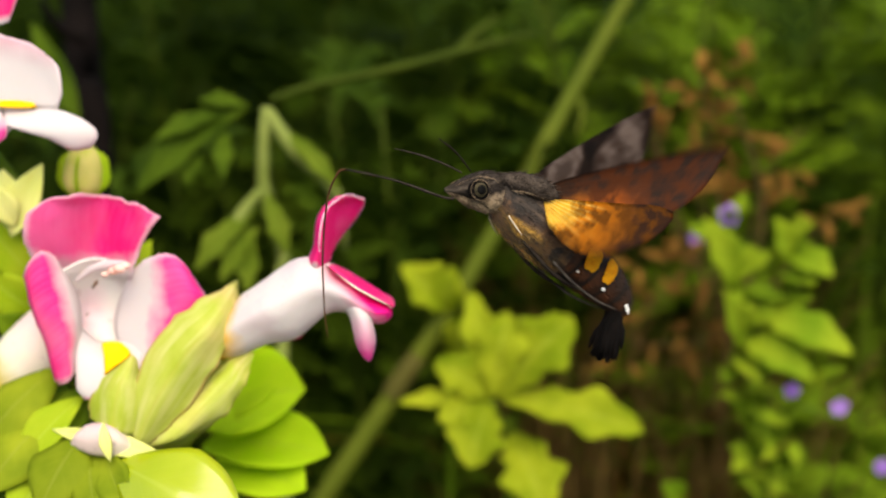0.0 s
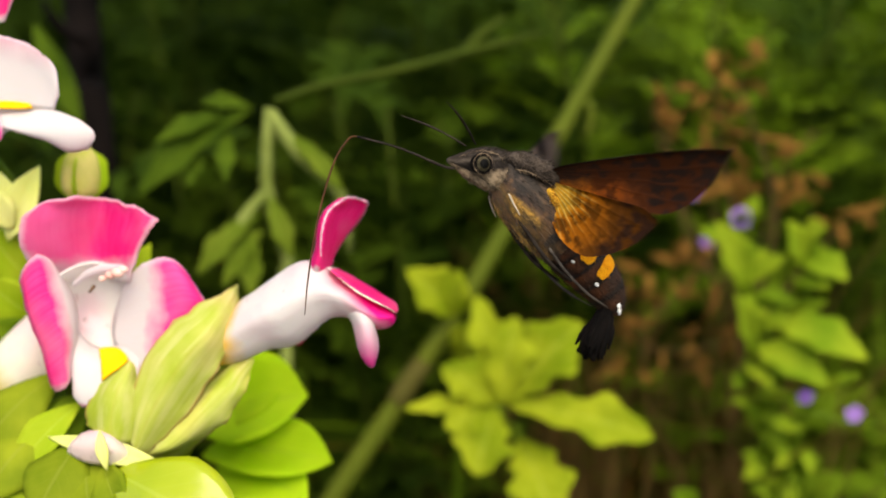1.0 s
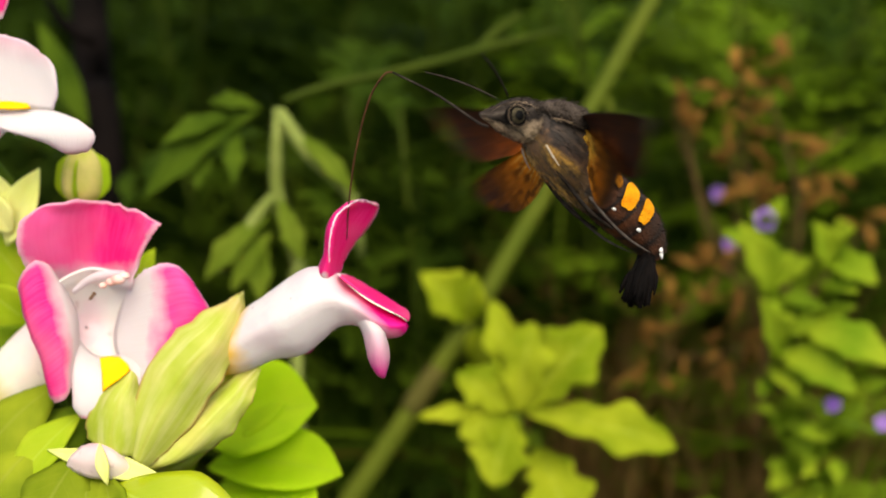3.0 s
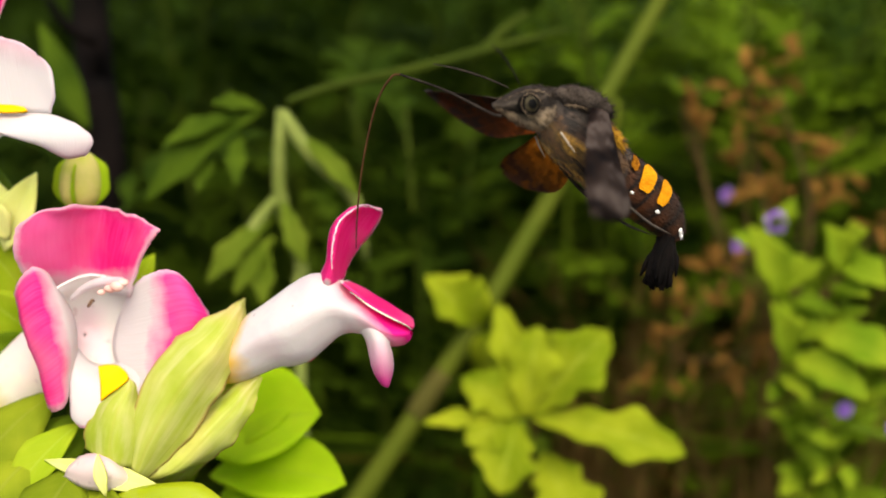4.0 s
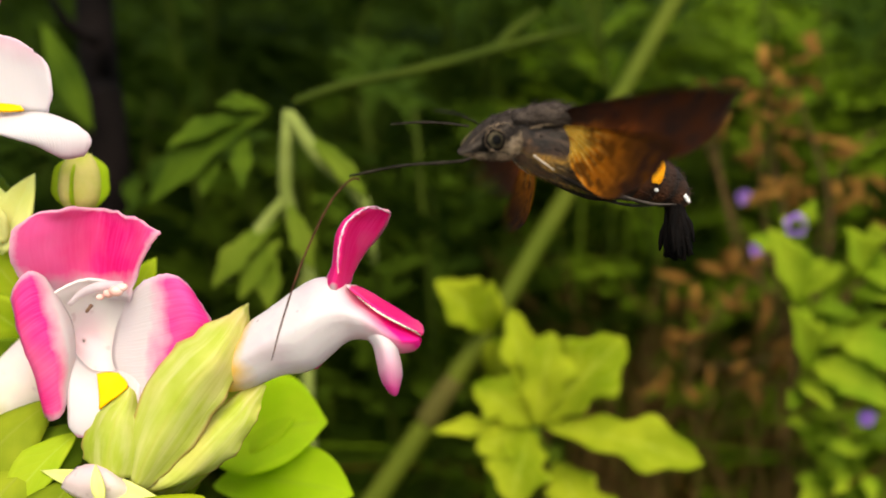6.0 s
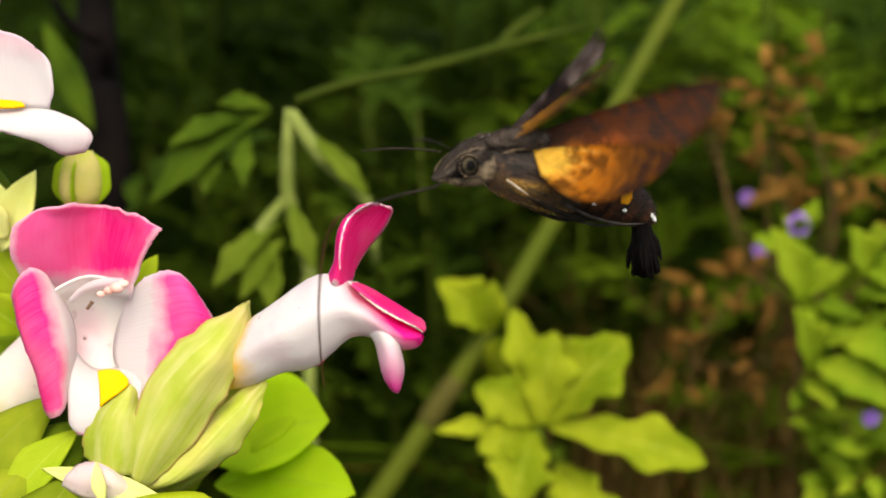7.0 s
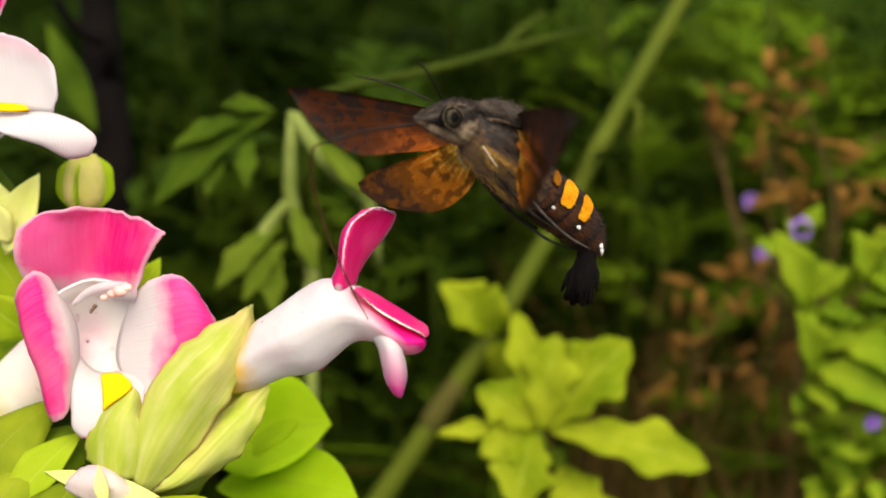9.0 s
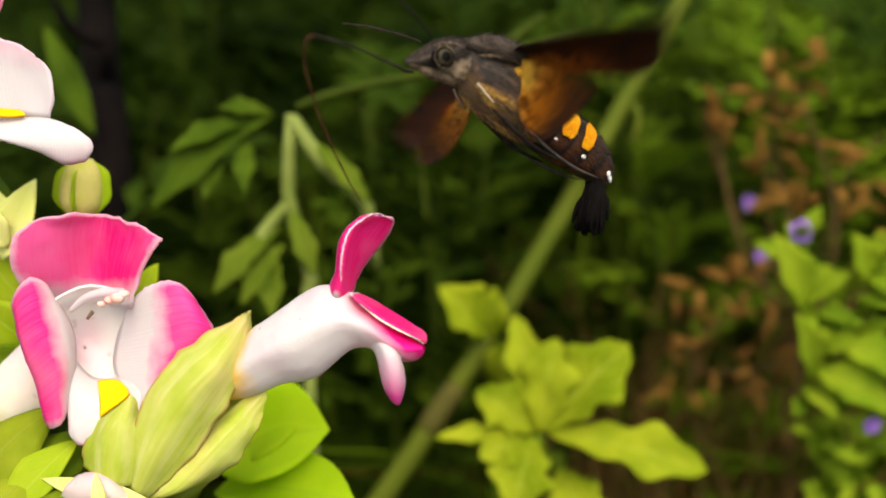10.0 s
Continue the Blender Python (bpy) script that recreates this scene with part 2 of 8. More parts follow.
bud_skin = plain_material("bud_skin", (0.34, 0.38, 0.05), (0.55, 0.46, 0.17), 260.0, 0.5)
stem_green = plain_material("green_stem", (0.05, 0.10, 0.005), (0.10, 0.15, 0.01), 90.0, 0.5)
stem_olive = plain_material("olive_stem", (0.054, 0.08, 0.007), (0.095, 0.118, 0.013), 60.0, 0.55)
stem_dim = plain_material("dark_stem", (0.02, 0.036, 0.003), (0.038, 0.056, 0.005), 90.0, 0.7)
stem_dry = plain_material("dry_stem", (0.05, 0.03, 0.012), (0.11, 0.065, 0.025), 90.0, 0.75)
purple_petal = plain_material("purple_petal", (0.2, 0.1, 0.4), (0.32, 0.19, 0.52), 300.0, 0.5)
soil = plain_material("soil", (0.012, 0.009, 0.005), (0.045, 0.032, 0.016), 40.0, 0.9, 0.8, 0.01)

# ---- geometry helpers; V takes millimetres to the side, up and away in the tilted frame of the bed
TILT, RISE = radians(15), 260.0


def V(side, up, away):
    return Vector((side, away * math.cos(TILT) + up * math.sin(TILT), RISE - away * math.sin(TILT) + up * math.cos(TILT))) / 1000


def thing(name, base, label, category, group="", kind=""):
    ob = new(name)
    ob.location = base
    ob.empty_display_size = 0.005
    return tagged(ob, label, category, group, kind)


def origin_of(parent):
    p = Vector((0, 0, 0))
    while parent is not None:
        p += parent.location
        parent = parent.parent
    return p


def part(name, bm, mat, parent, label="", solid=0.0, smooth=True, local=False):
    """One mesh object under a thing or a part; its bmesh is in world coordinates unless local."""
    me = bpy.data.meshes.new(name)
    if parent is not None and not local:
        bmesh.ops.translate(bm, verts=bm.verts, vec=-origin_of(parent))
    for f in bm.faces:
        f.smooth = smooth
    bm.to_mesh(me)
    bm.free()
    for one in (mat if isinstance(mat, (list, tuple)) else [mat]):
        me.materials.append(one)
    ob = new(name, me)
    ob.parent = parent
    if label:
        ob["label"] = label
    if solid:
        mod = ob.modifiers.new("thickness", "SOLIDIFY")
        mod.thickness, mod.offset = solid, 0.0
    return ob


def spline(pts, n):
    """Catmull-Rom through the points, n samples."""
    out = []
    m = len(pts) - 1
    for i in range(n):
        s = i * m / (n - 1)
        k = min(int(s), m - 1)
        f = s - k
        a, b = pts[k], pts[k + 1]
        p = pts[k - 1] if k > 0 else a + (a - b)
        q = pts[k + 2] if k + 2 <= m else b + (b - a)
        out.append(0.5 * ((2 * a) + (b - p) * f + (2 * p - 5 * a + 4 * b - q) * f * f + (3 * a - p - 3 * b + q) * f ** 3))
    return out


def grid(bm, rows, slot=0):
    uvl = bm.loops.layers.uv.get("grain") or bm.loops.layers.uv.new("grain")
    vs = [[bm.verts.new(p) for p in r] for r in rows]
    nr, nc = len(rows), len(rows[0])
    for i in range(nr - 1):
        for j in range(nc - 1):
            try:
                f = bm.faces.new((vs[i][j], vs[i][j + 1], vs[i + 1][j + 1], vs[i + 1][j]))
            except ValueError:
                continue
            f.material_index = slot
            for lp, (a, b) in zip(f.loops, ((i, j), (i, j + 1), (i + 1, j + 1), (i + 1, j))):
                lp[uvl].uv = (b / (nc - 1), a / (nr - 1))
    return vs


def patch(rows, nu=15, nv=15, ruffle=0.0, seed=0.0, pleat=0.0, wavy=0.0):
    """A smooth sheet through a few rows of control points, from base to tip."""
    bm = bmesh.new()
    across = [spline(r, nu) for r in rows]
    lines = [spline([across[k][j] for k in range(len(rows))], nv) for j in range(nu)]
    out = []
    for i in range(nv):
        row = []
        for j in range(nu):
            p = lines[j][i].copy()
            if ruffle:
                w = (i / (nv - 1)) ** 2
                p += noise.noise_vector(p * 420 + Vector((seed, 0, 0))) * ruffle * w
                rim = max(w ** 3, (abs(2 * j / (nu - 1) - 1)) ** 8)
                p += noise.noise_vector(p * 1900 + Vector((0, seed, 0))) * ruffle * 0.5 * rim
            a = 2 * j / (nu - 1) - 1
            swell = math.sin(math.pi * i / (nv - 1))
            if pleat:
                p += (V(0, 0, 0) - V(0, 0, 1)) * pleat * swell * math.sin(a * 7.5 + seed)
            if wavy:
                p += noise.noise_vector(p * 330 + Vector((0, 0, seed))) * wavy * abs(a) ** 3 * swell
            row.append(p)
        out.append(row)
    grid(bm, out)
    return bm


def tube(bm, pts, radii, segs=10, samples=0, slot=0, cap=True, flat=1.0):
    """A tapered round tube along points."""
    uvl = bm.loops.layers.uv.get("grain") or bm.loops.layers.uv.new("grain")
    if samples:
        idx = [Vector((r, 0, 0)) for r in radii]
        radii = [max(q.x, 1e-6) for q in spline(idx, samples)]
        pts = spline(pts, samples)
    rings = []
    side = None
    for i, p in enumerate(pts):
        d = (pts[min(i + 1, len(pts) - 1)] - pts[max(i - 1, 0)]).normalized()
        if side is None:
            side = d.orthogonal().normalized()
        side = (side - d * side.dot(d)).normalized()
        up = d.cross(side)
        rings.append([bm.verts.new(p + (side * math.cos(a) + up * math.sin(a) * flat) * radii[i]) for a in (2 * math.pi * k / segs for k in range(segs))])
    for i in range(len(rings) - 1):
        for k in range(segs):
            f = bm.faces.new((rings[i][k], rings[i][(k + 1) % segs], rings[i + 1][(k + 1) % segs], rings[i + 1][k]))
            f.material_index = slot
            for lp, (a, b) in zip(f.loops, ((i, k), (i, k + 1), (i + 1, k + 1), (i + 1, k))):
                lp[uvl].uv = (b / segs, a / (len(rings) - 1))
    if cap:
        for ring, turn in ((rings[0], True), (rings[-1], False)):
            f = bm.faces.new(tuple(reversed(ring)) if turn else tuple(ring))
            f.material_index = slot
    return rings


def loft(rings, around=32, along=40):
    """A closed skin through rings of four control points each, with uv across and along."""
    bm = bmesh.new()
    loops = []
    for r in rings:
        k = len(r)
        closed = [r[(i - 1) % k] for i in range(k + 3)]
        fine = spline(closed, (k + 2) * 8 + 1)[8:-8]
        loops.append([fine[round(j * (len(fine) - 1) / around)] for j in range(around)])
    lines = [spline([q[j] for q in loops], along) for j in range(around)]
    grid(bm, [[lines[j % around][i] for j in range(around + 1)] for i in range(along)])
    bmesh.ops.remove_doubles(bm, verts=bm.verts, dist=1e-7)
    return bm


def ball(bm, centre, size, slot=0, turn=None, segs=10):
    m = Matrix.Translation(centre) @ (turn.to_4x4() if turn else Matrix.Identity(4)) @ Matrix.Diagonal((*size, 1))
    made = bmesh.ops.create_uvsphere(bm, u_segments=segs, v_segments=max(6, segs - 2), radius=1, matrix=m)
    for v in made["verts"]:
        for f in v.link_faces:
            f.material_index = slot


def leaf_rows(base, tip, normal, width, curl=0.15, fold=0.25, n=10, m=7, peak=0.45, waves=0.0, seed=0, teeth=0.0, blunt=1.9):
    """Rows of a leaf blade from base to tip, arched along its length and folded along the midrib."""
    axis = tip - base
    length = axis.length
    d = axis.normalized()
    normal = (normal - d * normal.dot(d)).normalized()
    side = d.cross(normal)
    rows = []
    for i in range(n):
        s = i / (n - 1)
        w = (s / peak) ** 0.75 if s < peak else max(0.0, (1 - ((s - peak) / (1 - peak)) ** blunt))
        w *= 1 - teeth * (0.5 + 0.5 * math.cos(2 * math.pi * (3.2 * s + 0.4))) * min(1, s / 0.3)
        w = width * 0.5 * max(w, 0.02)
        c = base + axis * s + normal * (4 * curl * length * s * (1 - s))
        row = []
        for j in range(m):
            a = 2 * j / (m - 1) - 1
            ripple = waves * w * math.sin(9 * s + seed + 2.0 * a) * abs(a)
            row.append(c + side * (a * w) + normal * (fold * abs(a) * w + ripple))
        rows.append(row)
    return rows


def leaf_bm(*args, **kw):
    bm = bmesh.new()
    grid(bm, leaf_rows(*args, **kw))
    return bm


FACE = V(0, 0, 0) - V(0, 0, 1000)
FACE.normalize()
SKYWARD = Vector((0, 0, 1))

# ---- ground
bm = bmesh.new()
steps = [-40, -15, -5, -2, -1, -0.6, -0.3, 0, 0.15, 0.3, 0.45, 0.6, 0.8, 1.0, 1.3, 1.7, 2.2, 3, 5, 15, 40]
grid(bm, [[Vector((x, y, 0.012 * noise.noise(Vector((x * 6, y * 6, 0))) if abs(x) < 3 and abs(y) < 3 else 0)) for x in steps] for y in steps])
ground = part("ground", bm, soil, None)
tagged(ground, "dark brown bare soil under dense weeds", "ground", kind="structure")

# ---- the flowering plant in front
wish = thing("wishbone_flower", V(-42, -60, 150) * 1, "pink and white wishbone flower plant with pale calyces", "flower")
wish.location = (wish.location.x, wish.location.y, 0)
base_z = wish.location.copy()


def stem(name, pts, radii, mat, owner, label=""):
    b = bmesh.new()
    tube(b, pts, [r / 1000 for r in radii], 8, samples=10 if len(pts) > 2 else 0)
    return part(name, b, mat, owner, label)


stem("stem", [Vector((base_z.x, base_z.y, -0.01)), Vector((base_z.x + 0.004, base_z.y, 0.09)), V(-45.19, -34.56, 149.0), V(-43.41, -27.88, 147.0)], [2.6, 2.3, 1.8, 1.5], stem_green, wish)
stem("stem", [V(-45.58, -36.13, 149.0), V(-53.08, -21.35, 156.0), V(-57.20, -0.74, 156.0), V(-61.35, 9.03, 154.0), V(-65.30, 15.93, 150.0)], [1.6, 1.3, 1.2, 1.0, 1.0], stem_green, wish)
stem("stem", [V(-57.20, -0.74, 156.0), V(-53.21, 3.34, 154.0), V(-51.16, 7.31, 152.0)], [0.9, 0.8, 0.8], stem_green, wish)

# blossom seen from its side: the tube runs out into the lower lip
# upper edge, lower edge and half depth of the tube from foot to lip
side_rings = []
for top, low, half in (
        (V(-29.9, -10.6, 142.0), V(-31.1, -14.9, 142.0), 2.0),
        (V(-27.3, -6.8, 141.5), V(-27.5, -14.3, 141.5), 3.4),
        (V(-24.5, -4.6, 141.0), V(-23.7, -12.7, 141.0), 4.4),
        (V(-21.3, -2.4, 140.5), V(-20.2, -12.1, 140.5), 4.9),
        (V(-18.3, -1.0, 140.0), V(-17.4, -10.3, 140.0), 4.7),
        (V(-15.7, -1.6, 139.5), V(-14.8, -8.3, 139.5), 4.1),
        (V(-13.9, -3.1, 139.2), V(-12.5, -8.3, 139.2), 3.7),
        (V(-11.6, -4.8, 139.0), V(-10.3, -9.3, 139.0), 3.3),
        (V(-9.0, -6.4, 138.8), V(-8.4, -9.7, 138.8), 2.7),
        (V(-7.2, -7.3, 138.7), V(-7.0, -9.2, 138.7), 1.8),
        (V(-6.6, -7.8, 138.7), V(-6.5, -8.5, 138.7), 0.7)):
    mid, deep = (top + low) / 2, V(0, 0, half) - V(0, 0, 0)
    side_rings.append([top, mid - deep, low, mid + deep])
b = loft(side_rings, 40, 48)
for v in b.verts:
    v.co += noise.noise_vector(v.co * 240) * 0.0003 + noise.noise_vector(v.co * 900) * 0.00009
side_blossom = part("blossom", b, blossom_white, wish, "white tubular blossom with crimson lips")
part("upper_lip", patch([
    [V(-17.7, -1.6, 139.5), V(-16.6, -2.3, 137.2), V(-15.6, -2.6, 138.5), V(-15.1, -1.9, 141.5)],
    [V(-16.8, 0.6, 140.0), V(-15.8, 0.5, 136.2), V(-15.2, 0.1, 138.5), V(-14.4, 0.4, 143.0)],
    [V(-16.7, 3.2, 140.5), V(-15.5, 3.2, 136.0), V(-14.5, 3.2, 139.0), V(-12.4, 3.2, 144.0)],
    [V(-15.9, 5.2, 140.5), V(-14.9, 5.1, 136.8), V(-13.4, 5.3, 140.0), V(-11.3, 4.8, 144.0)],
    [V(-14.4, 6.6, 140.5), V(-13.5, 6.3, 138.0), V(-12.3, 6.5, 140.5), V(-10.4, 6.2, 143.0)],
    [V(-13.4, 7.0, 140.5), V(-12.8, 6.9, 139.2), V(-11.8, 7.1, 140.5), V(-10.5, 6.6, 142.0)]], 19, 19, 0.0003), petal_rim, side_blossom, "crimson upper lip with a pale rim", solid=0.00026)
b = bmesh.new()
tube(b, [V(-15.7, -0.5, 136.1), V(-15.7, 1.0, 135.8), V(-15.4, 3.2, 135.7), V(-14.8, 5.1, 136.5), V(-13.5, 6.4, 137.7), V(-12.1, 7.1, 139.6), V(-10.4, 6.4, 142.2)], [0.00002, 0.00008, 0.0001, 0.0001, 0.0001, 0.00008, 0.00004], 8, samples=70)
for k, v in enumerate(b.verts):
    v.co += Vector((math.sin(k * 1.7), math.cos(k * 2.3), math.sin(k * 3.1))) * 0.00006
part("lip_edge", b, edge_pink, side_blossom, "pale mauve edge of the upper lip")
part("lobe_face", patch([
    [V(-14.9, -1.9, 137.0), V(-14.8, -2.0, 139.5), V(-14.6, -2.1, 142.3)],
    [V(-13.3, -3.1, 136.0), V(-13.1, -3.0, 139.5), V(-12.9, -2.9, 142.4)],
    [V(-11.2, -4.7, 136.0), V(-10.9, -4.4, 139.3), V(-10.7, -4.2, 142.4)],
    [V(-9.0, -6.0, 136.3), V(-8.7, -5.7, 139.2), V(-8.5, -5.5, 142.0)],
    [V(-7.1, -7.0, 137.0), V(-6.9, -6.8, 139.0), V(-6.9, -6.5, 141.0)],
    [V(-6.4, -7.7, 138.0), V(-6.3, -7.5, 138.9), V(-6.4, -7.3, 139.8)]], 13, 17, 0.0002), petal_face, side_blossom, "crimson inner face of the lower lip", solid=0.0003)
b = bmesh.new()
tube(b, [V(-13.5, -3.1, 135.6), V(-12.3, -4.0, 135.2), V(-11.0, -4.9, 135.1), V(-8.9, -6.1, 135.6), V(-7.3, -7.0, 136.6), V(-6.6, -7.6, 137.8)], [0.00002, 0.00006, 0.00008, 0.00008, 0.00006, 0.00003], 8, samples=60)
for k, v in enumerate(b.verts):
    v.co += Vector((math.sin(k * 2.1), math.cos(k * 1.3), math.sin(k * 3.7))) * 0.00007
part("rim", b, stamen_white, side_blossom, "white beaded rim of the lobe")
part("hanging_lobe", patch([
    [V(-13.1, -7.5, 138.0), V(-11.8, -7.0, 136.6), V(-10.3, -7.7, 136.2), V(-9.2, -8.6, 137.4)],
    [V(-12.0, -8.6, 137.6), V(-10.8, -8.2, 135.8), V(-9.6, -8.7, 136.0), V(-9.1, -9.5, 137.2)],
    [V(-11.5, -10.3, 137.2), V(-10.4, -10.1, 135.6), V(-9.4, -10.4, 135.6), V(-8.7, -11.1, 137.0)],
    [V(-11.1, -12.0, 137.2), V(-10.2, -12.0, 136.0), V(-9.3, -12.1, 136.0), V(-8.7, -12.3, 137.2)],
    [V(-10.6, -13.4, 137.6), V(-10.0, -13.7, 136.8), V(-9.4, -13.8, 136.8), V(-9.1, -13.5, 137.5)],
    [V(-10.0, -14.2, 138.0), V(-9.6, -14.3, 137.4), V(-9.4, -14.3, 137.4), V(-9.3, -14.2, 138.0)]], 15, 15, 0.0002), petal_hang, side_blossom, "pale pink drooping side lobe", solid=0.00026)
b = bmesh.new()
tube(b, [V(-21.91, -11.11, 146.0), V(-20.21, -11.34, 146.0), V(-18.82, -10.72, 146.0)], [0.0006, 0.0011, 0.0004], 10, samples=6)
part("bud_tip", b, petal_lip, side_blossom, "small crimson tip of a spent bloom")

# blossom open to the front
b = bmesh.new()
tube(b, [V(-46.2, -8.2, 142.4), V(-46.5, -8.3, 143.4), V(-47.2, -8.5, 145.0), V(-48.0, -8.8, 146.6), V(-48.5, -9.0, 147.5), V(-48.8, -9.2, 147.8)], [0.0069, 0.0065, 0.0052, 0.0034, 0.0016, 0.0002], 32, samples=22, cap=False)
for v in b.verts:
    v.co += noise.noise_vector(v.co * 260) * 0.0005
front_blossom = part("blossom", b, throat_white, wish, "open white blossom with crimson upper lip and yellow throat", solid=0.00026)
part("upper_lip", patch([
    [V(-54.0, -2.4, 142.5), V(-50.8, -4.1, 146.4), V(-47.7, -3.9, 147.2), V(-44.7, -3.9, 146.0), V(-41.7, -4.0, 143.0)],
    [V(-54.6, 0.3, 140.0), V(-50.7, -0.6, 143.0), V(-47.4, -0.5, 146.4), V(-43.9, -0.5, 144.6), V(-40.2, -0.2, 141.5)],
    [V(-54.5, 2.4, 138.8), V(-50.5, 2.4, 141.2), V(-47.0, 2.3, 145.4), V(-43.0, 2.3, 143.4), V(-38.6, 2.2, 140.2)],
    [V(-53.6, 4.7, 138.2), V(-49.9, 5.3, 140.2), V(-46.4, 5.1, 144.4), V(-41.9, 4.9, 142.4), V(-37.7, 3.5, 139.4)],
    [V(-51.5, 6.2, 138.6), V(-48.7, 7.2, 139.8), V(-45.7, 7.2, 143.2), V(-41.5, 6.4, 141.6), V(-37.1, 4.4, 139.4)]], 25, 21, 0.0005, 3.0), petal_lip, front_blossom, "broad crimson upper lip with a pale rim", solid=0.00026)
part("side_lobe", patch([
    [V(-51.1, -2.2, 142.5), V(-49.1, -6.2, 143.5), V(-48.4, -10.2, 143.0), V(-48.5, -14.8, 141.5)],
    [V(-51.4, -0.9, 141.0), V(-49.7, -4.9, 141.0), V(-48.3, -9.4, 140.6), V(-48.3, -15.7, 140.0)],
    [V(-52.6, -0.3, 139.8), V(-51.2, -4.8, 139.0), V(-49.1, -10.3, 138.6), V(-48.5, -17.1, 139.0)],
    [V(-54.2, -1.8, 139.8), V(-53.1, -6.4, 138.8), V(-51.0, -11.9, 138.8), V(-49.8, -17.7, 139.3)],
    [V(-55.3, -3.5, 141.5), V(-54.2, -7.8, 141.0), V(-52.3, -12.7, 140.6), V(-50.8, -17.5, 140.4)]], 21, 19, 0.0003, 5.0), petal_side, front_blossom, "crimson side lobe curled back", solid=0.00026)
part("side_lobe", patch([
    [V(-42.1, -3.4, 144.0), V(-44.2, -7.6, 145.5), V(-44.2, -11.4, 144.5), V(-40.9, -14.9, 142.0)],
    [V(-39.9, -1.6, 142.2), V(-40.5, -6.6, 142.6), V(-40.8, -11.3, 142.2), V(-39.9, -15.2, 141.0)],
    [V(-37.3, -0.7, 140.6), V(-36.6, -5.7, 140.2), V(-37.0, -10.5, 140.2), V(-38.2, -14.8, 140.4)],
    [V(-35.4, -0.9, 140.4), V(-33.4, -5.0, 139.6), V(-33.8, -8.9, 139.9), V(-36.0, -13.2, 140.6)],
    [V(-33.5, -3.1, 141.6), V(-31.5, -6.2, 141.4), V(-32.0, -8.8, 141.5), V(-34.3, -12.3, 141.8)]], 21, 19, 0.0003, 7.0), petal_lobe, front_blossom, "white side lobe with a pink outer half", solid=0.00026)
part("lower_lobe", patch([
    [V(-49.1, -9.7, 143.5), V(-46.9, -12.2, 144.0), V(-44.1, -12.4, 144.0), V(-40.6, -11.3, 143.0)],
    [V(-48.3, -13.2, 140.8), V(-45.7, -14.2, 140.6), V(-42.6, -14.3, 140.6), V(-39.6, -14.7, 140.6)],
    [V(-48.0, -16.6, 139.8), V(-45.4, -17.0, 139.4), V(-42.5, -17.1, 139.5), V(-40.0, -17.3, 140.0)],
    [V(-47.8, -18.5, 139.8), V(-46.3, -18.7, 139.4), V(-43.3, -19.0, 139.6), V(-41.2, -18.8, 140.0)],
    [V(-47.0, -19.5, 140.0), V(-46.3, -19.6, 139.8), V(-43.9, -19.8, 140.0), V(-42.1, -19.7, 140.2)]], 19, 17, 0.0003, 9.0), petal_white, front_blossom, "white lower lobe with a pink tip", solid=0.00026)
part("nectar_guide", patch([
    [V(-45.2, -12.5, 141.6), V(-44.0, -12.3, 141.8), V(-42.6, -12.4, 141.6)],
    [V(-44.4, -14.2, 140.1), V(-42.8, -13.8, 140.0), V(-40.9, -13.6, 140.0)],
    [V(-43.9, -16.3, 139.0), V(-43.1, -15.6, 138.9), V(-42.0, -14.8, 138.9)]], 9, 9), throat_yellow, front_blossom, "bright yellow throat patch", solid=0.00026)
b = bmesh.new()
tube(b, [V(-48.62, -4.20, 142.0), V(-46.48, -2.76, 141.0), V(-43.94, -2.00, 140.0), V(-41.57, -1.85, 140.0)], [0.0003, 0.0005, 0.0006, 0.0004], 8, samples=14)
part("stamen", b, petal_blush, front_blossom, "arched pale filament")
b = bmesh.new()
for q, s in ((V(-42.19, -2.58, 139.6), 0.0009), (V(-43.13, -2.88, 139.8), 0.0007), (V(-41.45, -2.14, 139.6), 0.0007), (V(-44.23, -3.33, 140.0), 0.0005)):
    ball(b, q, (s, s * 0.8, s * 0.7))
part("anther", b, stigma_pink, front_blossom, "dusky pink anthers")
b = bmesh.new()
tube(b, [V(-46.26, -5.14, 141.0), V(-45.59, -4.25, 141.0)], [0.00018, 0.00026], 8)
part("anther", b, anther_brown, front_blossom, "small dark anther")
b = bmesh.new()
random.seed(4)
for k in range(9):
    q = V(0, 0, 0).lerp(V(0, 0, 0), 0) + V(-47.02, -8.00, 141.5) + Vector((random.uniform(-0.0015, 0.0025), random.uniform(-0.001, 0.001), random.uniform(-0.0015, 0.0015)))
    ball(b, q, (0.0009, 0.0007, 0.0006))
part("stamen", b, stamen_white, front_blossom, "cluster of white stamens")

